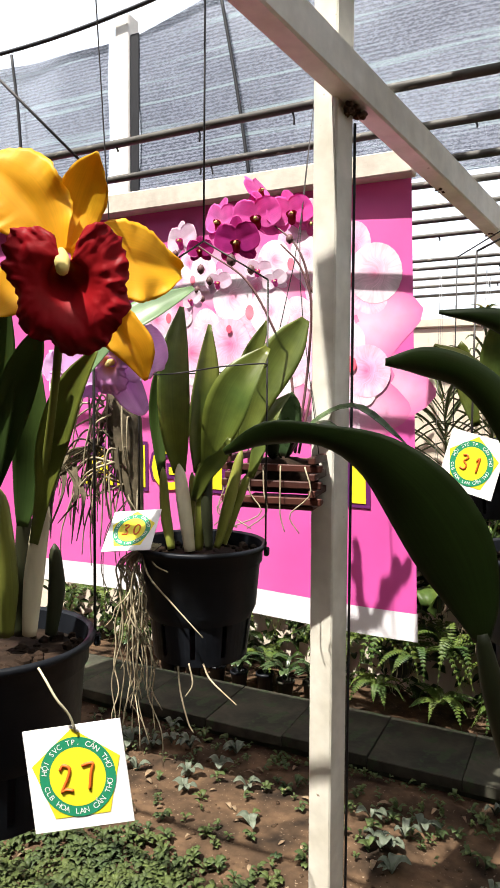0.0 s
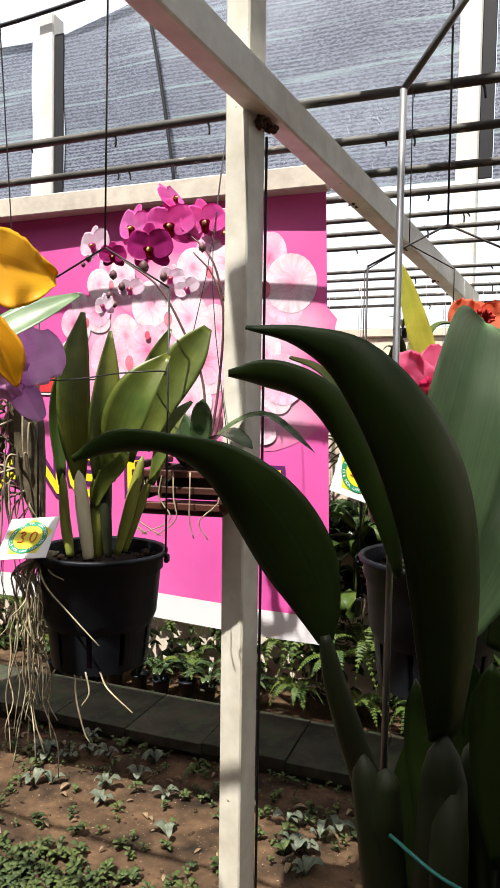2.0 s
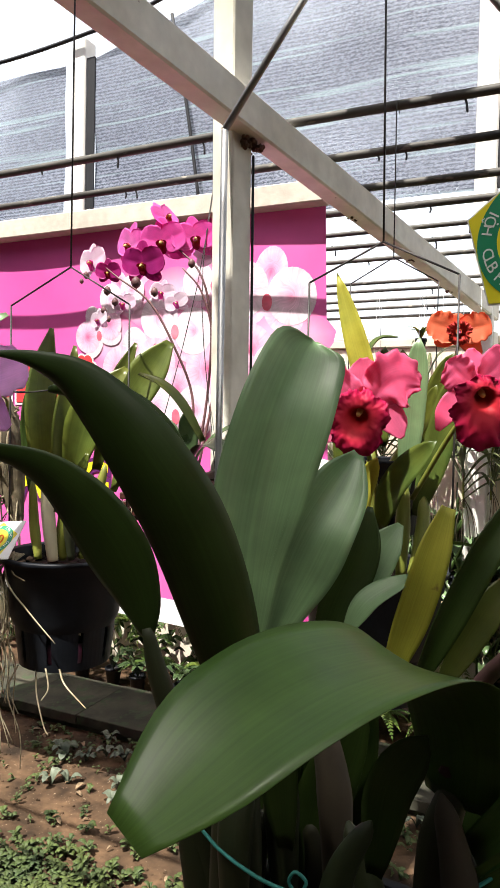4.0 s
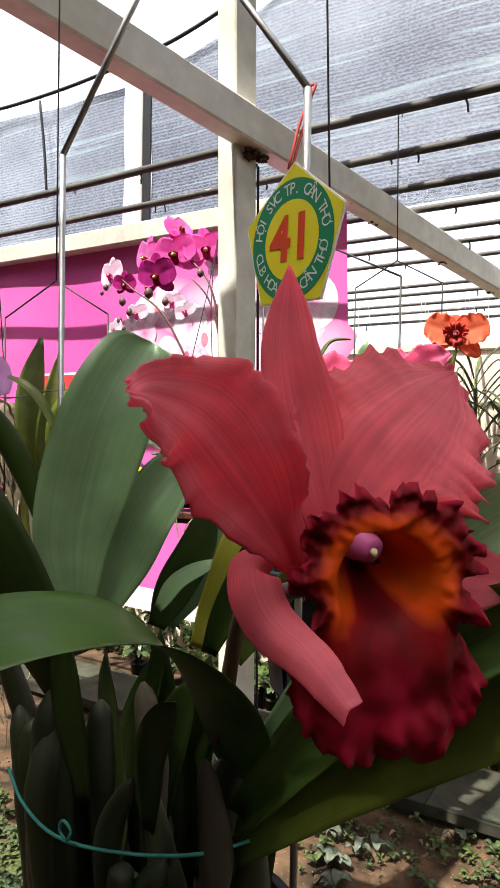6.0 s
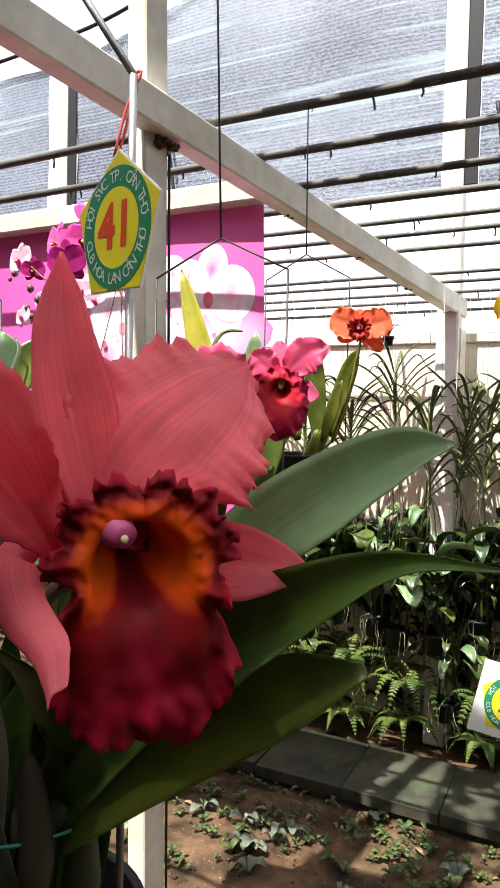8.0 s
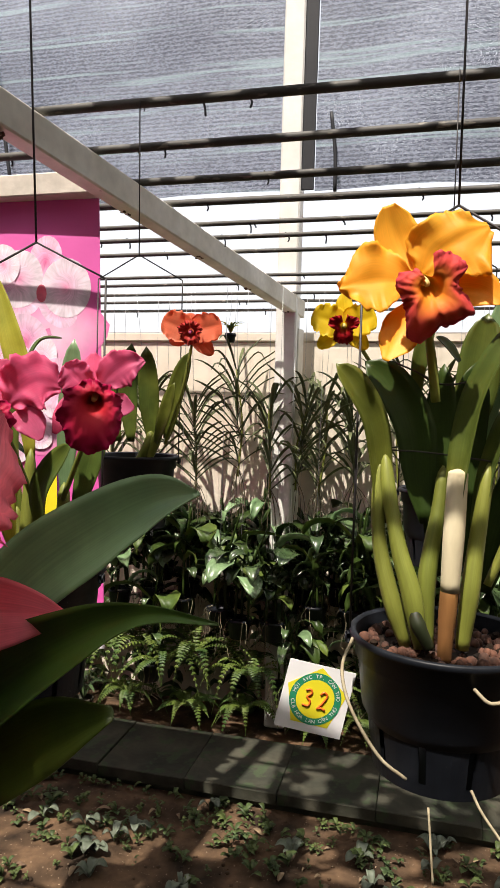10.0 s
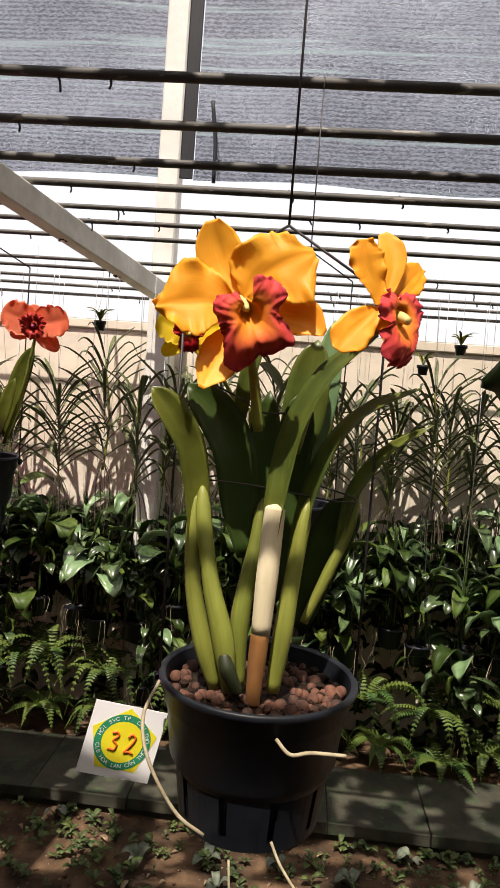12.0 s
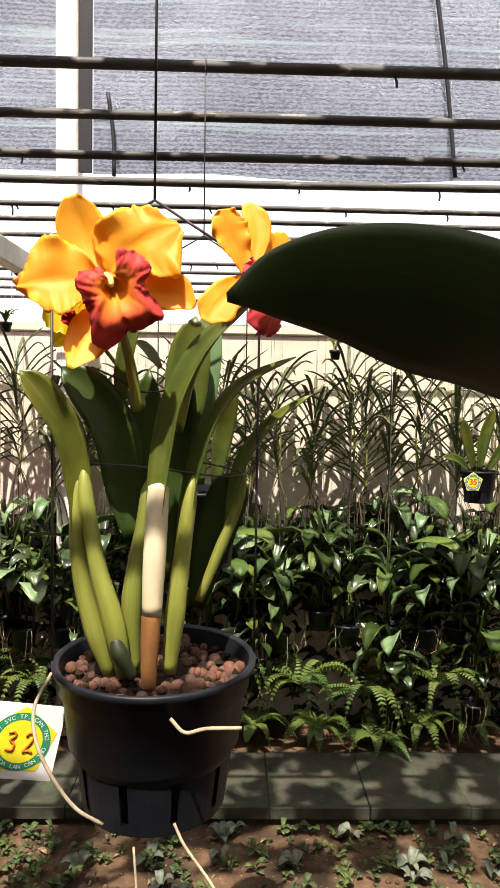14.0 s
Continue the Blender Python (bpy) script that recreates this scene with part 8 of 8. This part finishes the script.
rk = random.Random(99)
put([vanda(s) for s in (1, 2, 3, 4)], [(-0.62, 3.52, 1.22), (-0.40, 3.54, 1.30), (-0.22, 3.52, 1.20), (0.02, 3.52, 1.22), (0.20, 3.54, 1.25), (0.42, 3.53, 1.24), (0.72, 3.54, 1.22), (0.86, 3.52, 1.26), (1.02, 3.54, 1.20), (1.22, 3.53, 1.25),
     (1.40, 3.52, 1.22), (1.55, 3.54, 1.28), (1.74, 3.53, 1.22), (1.95, 3.54, 1.24), (-0.86, 3.54, 1.22), (2.2, 3.54, 1.22), (-0.10, 3.58, 1.24), (0.6, 3.58, 1.22), (1.3, 3.58, 1.22), (-1.1, 3.54, 1.2)], rk, 5.0)
spots = []
for i in range(20):
    spots.append((-0.95 + i * .165 + rk.uniform(-.04, .04), 3.37 + rk.uniform(-.02, .03), .66 + rk.uniform(-.07, .08)))
for i in range(17):
    spots.append((-0.85 + i * .19 + rk.uniform(-.05, .05), 3.60 + rk.uniform(-.03, .03), .72 + rk.uniform(-.08, .10)))
for i in range(6):
    spots.append((-0.70 + i * .5 + rk.uniform(-.12, .12), 3.38 + rk.uniform(-.04, .06), .30 + rk.uniform(-.05, .10)))
put([dendrobium(s) for s in (11, 12, 13, 14, 15)], spots, rk)
spots = [(-1.0, 3.34, .40), (-0.85, 3.38, .42), (-0.70, 3.32, .36), (-0.55, 3.36, .42), (-0.26, 3.34, .34), (0.12, 3.36, .30), (0.62, 3.36, .40), (0.96, 3.33, .36), (1.28, 3.34, .30), (1.62, 3.34, .36), (2.1, 3.36, .4), (-1.25, 3.5, .4), (-1.8, 3.45, .42), (-2.1, 3.4, .4), (-2.4, 3.45, .42), (-2.7, 3.4, .4)]
put([fern(s) for s in (21, 22, 23)], spots, rk)
spots = [(-0.92, 3.38, .14), (-0.6, 3.40, .12), (-0.30, 3.42, .12), (0.08, 3.42, .10), (0.3, 3.44, .12), (0.75, 3.40, .12), (1.05, 3.36, .12), (1.33, 3.32, .10), (1.55, 3.40, .12), (1.8, 3.42, .12), (-1.6, 3.5, .14), (-2.0, 3.5, .12), (-2.5, 3.5, .14)]
put([fern(s, .6, .20, 11) for s in (31, 32)], spots, rk)
put([mini_orchid(41), mini_orchid(42)], [(-0.448, 3.50, 2.03), (1.285, 3.50, 2.03), (1.128, 3.56, 1.93)], rk)

# low pots along the back of the walkway
def ground_pot(seed):
    r = random.Random(seed)
    t = thing("small_potted_plant", (0, 0, 0), "small leafy plant in a weathered plastic pot", "potted plant", "low pots along the walkway")
    small_pot(t, .05, .10, M_SLAB if r.random() < .5 else M_POT)
    for i in range(9):
        a, L = r.uniform(0, 6.28), r.uniform(.09, .16)
        dx, dy = math.cos(a), math.sin(a)
        part("leaf", ribbon(Geo(), [(0, 0, -.01), (dx * L * .4, dy * L * .4, L * .6), (dx * L, dy * L, L * .55)], r.uniform(.012, .025), face=(-dx * .4, -dy * .4, 1), n=8, m=4, blunt=.3, base=.15), M_FOLI, t)
    return t


put([ground_pot(51), ground_pot(52), ground_pot(53)], [(-1.42, 3.36, .105), (-1.56, 3.40, .105), (-1.70, 3.36, .105), (-1.28, 3.40, .105), (-1.85, 3.38, .105), (-2.0, 3.36, .105), (-1.16, 3.36, .105), (-2.2, 3.4, .105), (-2.4, 3.36, .105)], rk)

# dense foliage at the foot of the wall; its dark colour stands in for shade
g = Geo()
rf = random.Random(61)
for i in range(2000):
    x, y, z = rf.uniform(-3.4, 2.8), rf.uniform(3.62, 3.74), rf.uniform(0, 1.10)
    a, L = rf.uniform(0, 6.28), rf.uniform(.07, .15)
    dx, dy = math.cos(a), math.sin(a)
    ribbon(g, [(x, y, z), (x + dx * L * .5, y + dy * L * .4, z + L * .3), (x + dx * L, y + dy * L * .7, z + L * rf.uniform(-.3, .3))], rf.uniform(.012, .026), face=(-dx * .3, -.4, 1), n=5, m=2, blunt=.3, base=.15, thick=.001)
tagged(part("background_foliage", g, M_LEAFD), "dense leaves at the foot of the wall, coloured dark in place of shade", "foliage", kind="stuff")

# entry 35, small tag on a pot in the back row
p35 = thing("cattleya_plant", (1.62, 3.0, 1.2), "small cattleya with mossy pot in the back row", "orchid")
hanging_pot(p35, (1.66, 3.02, 1.40), .075, .13, (1.66, 2.90, 1.92), 2.3, .06, 0)
for pts, w in (([(1.64, 3.02, 1.40), (1.60, 3.0, 1.52), (1.57, 2.98, 1.62)], .022), ([(1.66, 3.02, 1.40), (1.67, 3.0, 1.54), (1.70, 2.98, 1.66)], .024), ([(1.69, 3.02, 1.40), (1.75, 3.0, 1.5), (1.82, 2.98, 1.58)], .022), ([(1.62, 3.02, 1.40), (1.56, 3.0, 1.45), (1.50, 2.99, 1.46)], .016)):
    leaf(p35, pts, w, M_LEAF, face=(0, -1, .2), blunt=.8, fold=.3)
number_tag("number_tag", (1.605, 2.93, 1.362), (1, .05, 0), (0, 0, 1), .075, "35", "yellow pentagon card with a green ring and red number 35", True)

# weeds and litter on the soil
def soil_z(x, y):
    return 0.022 * noise.noise((x * 2.2, y * 2.2, 0)) + 0.010 * noise.noise((x * 9, y * 9, 3)) + 0.005 * noise.noise((x * 24, y * 24, 7))


g = Geo()
rw = random.Random(71)
for i in range(1150):
    if i < 400:
        x, y = rw.uniform(-2.2, 1.8), min(2.77, rw.gauss(2.58, .16))
        k, L0 = rw.randint(4, 8), rw.uniform(.012, .04)
    else:
        x, y = rw.gauss(-1.35, .30), rw.gauss(1.72, .17)
        k, L0 = rw.randint(7, 12), rw.uniform(.014, .034)
    z0 = soil_z(x, y)
    for j in range(k):
        a, L = rw.uniform(0, 6.28), L0 * rw.uniform(.6, 1.3)
        dx, dy, h = math.cos(a), math.sin(a), rw.uniform(0, .03)
        ribbon(g, [(x, y, z0 + h), (x + dx * L * .5, y + dy * L * .5, z0 + h + L * .4), (x + dx * L, y + dy * L, z0 + h + L * .3)], L * rw.uniform(.2, .34), face=(-dx * .2, -dy * .2, 1), n=5, m=2, blunt=.5, base=.15, thick=.0008)
tagged(part("weeds", g, M_WEED), "low yellow-green weeds growing in the soil", "weeds", kind="stuff")
M_GREYW = mat("grey_weed_leaf", (0.12, 0.14, 0.10), 0.55, 0.7, 40, 0.1, second=(0.06, 0.075, 0.05))
g = Geo()
for i in range(46):
    x, y = rw.uniform(-2.0, 1.9), min(2.76, rw.gauss(2.52, .18))
    z0 = soil_z(x, y)
    for j in range(rw.randint(4, 8)):
        a, L = rw.uniform(0, 6.28), rw.uniform(.035, .075)
        dx, dy, h = math.cos(a), math.sin(a), rw.uniform(.005, .03)
        ribbon(g, [(x, y, z0), (x + dx * L * .5, y + dy * L * .5, z0 + h + L * .45), (x + dx * L, y + dy * L, z0 + h + L * .25)], L * rw.uniform(.2, .32), face=(-dx * .2, -dy * .2, 1), n=7, m=4, blunt=.4, base=.15, thick=.0008)
tagged(part("broadleaf_weeds", g, M_GREYW), "low grey-green weeds growing in the soil", "weeds", kind="stuff")
g = Geo()
for i in range(900):
    x, y = rw.uniform(-2.4, 2.0), rw.uniform(1.4, 2.78)
    s = rw.uniform(.003, .012)
    lathe(g, (x, y, soil_z(x, y)), [(.0005, -s * .5), (s * rw.uniform(.7, 1.1), -s * .1), (s * rw.uniform(.5, .8), s * .4), (.0005, s * .55)], 6)
tagged(part("soil_clods", g, M_SOIL), "small soil clods and crumbs", "soil", kind="stuff")
M_DRY = mat("dry_leaf", (0.30, 0.22, 0.13), 0.85, 0.6, 60, 0.3, second=(0.16, 0.10, 0.06))
g = Geo()
for i in range(220):
    x, y = rw.uniform(-2.2, 1.9), rw.uniform(1.5, 2.78)
    a, L = rw.uniform(0, 6.28), rw.uniform(.02, .06)
    z = soil_z(x, y) + .006
    ribbon(g, [(x, y, z), (x + math.cos(a) * L * .5, y + math.sin(a) * L * .5, z + rw.uniform(0, .012)), (x + math.cos(a) * L, y + math.sin(a) * L, z)], L * .2, face=(0, 0, 1), fold=.4, n=5, m=2, blunt=.3, base=.2, thick=.0008)
tagged(part("leaf_litter", g, M_DRY), "dry brown fallen leaves on the soil", "leaf litter", kind="stuff")

# walkway slabs
sm = block(Geo(), (0, 0, 0), (0.397, 0.432, 0.05), 0, 0.003).mesh("slab", False)
sm.materials.append(M_SLAB)
for i in range(23):
    ob = new("slab", sm)
    ob.parent, ob.matrix_parent_inverse = pavement, pavement.matrix_world.inverted()
    ob.matrix_basis = pose(-4.6 + i * 0.40, 3.02 + rng.uniform(-.004, .004), 0.058 + rng.uniform(-.003, .003), rng.uniform(-.5, .5), rng.uniform(-.5, .5), rng.uniform(-.4, .4))
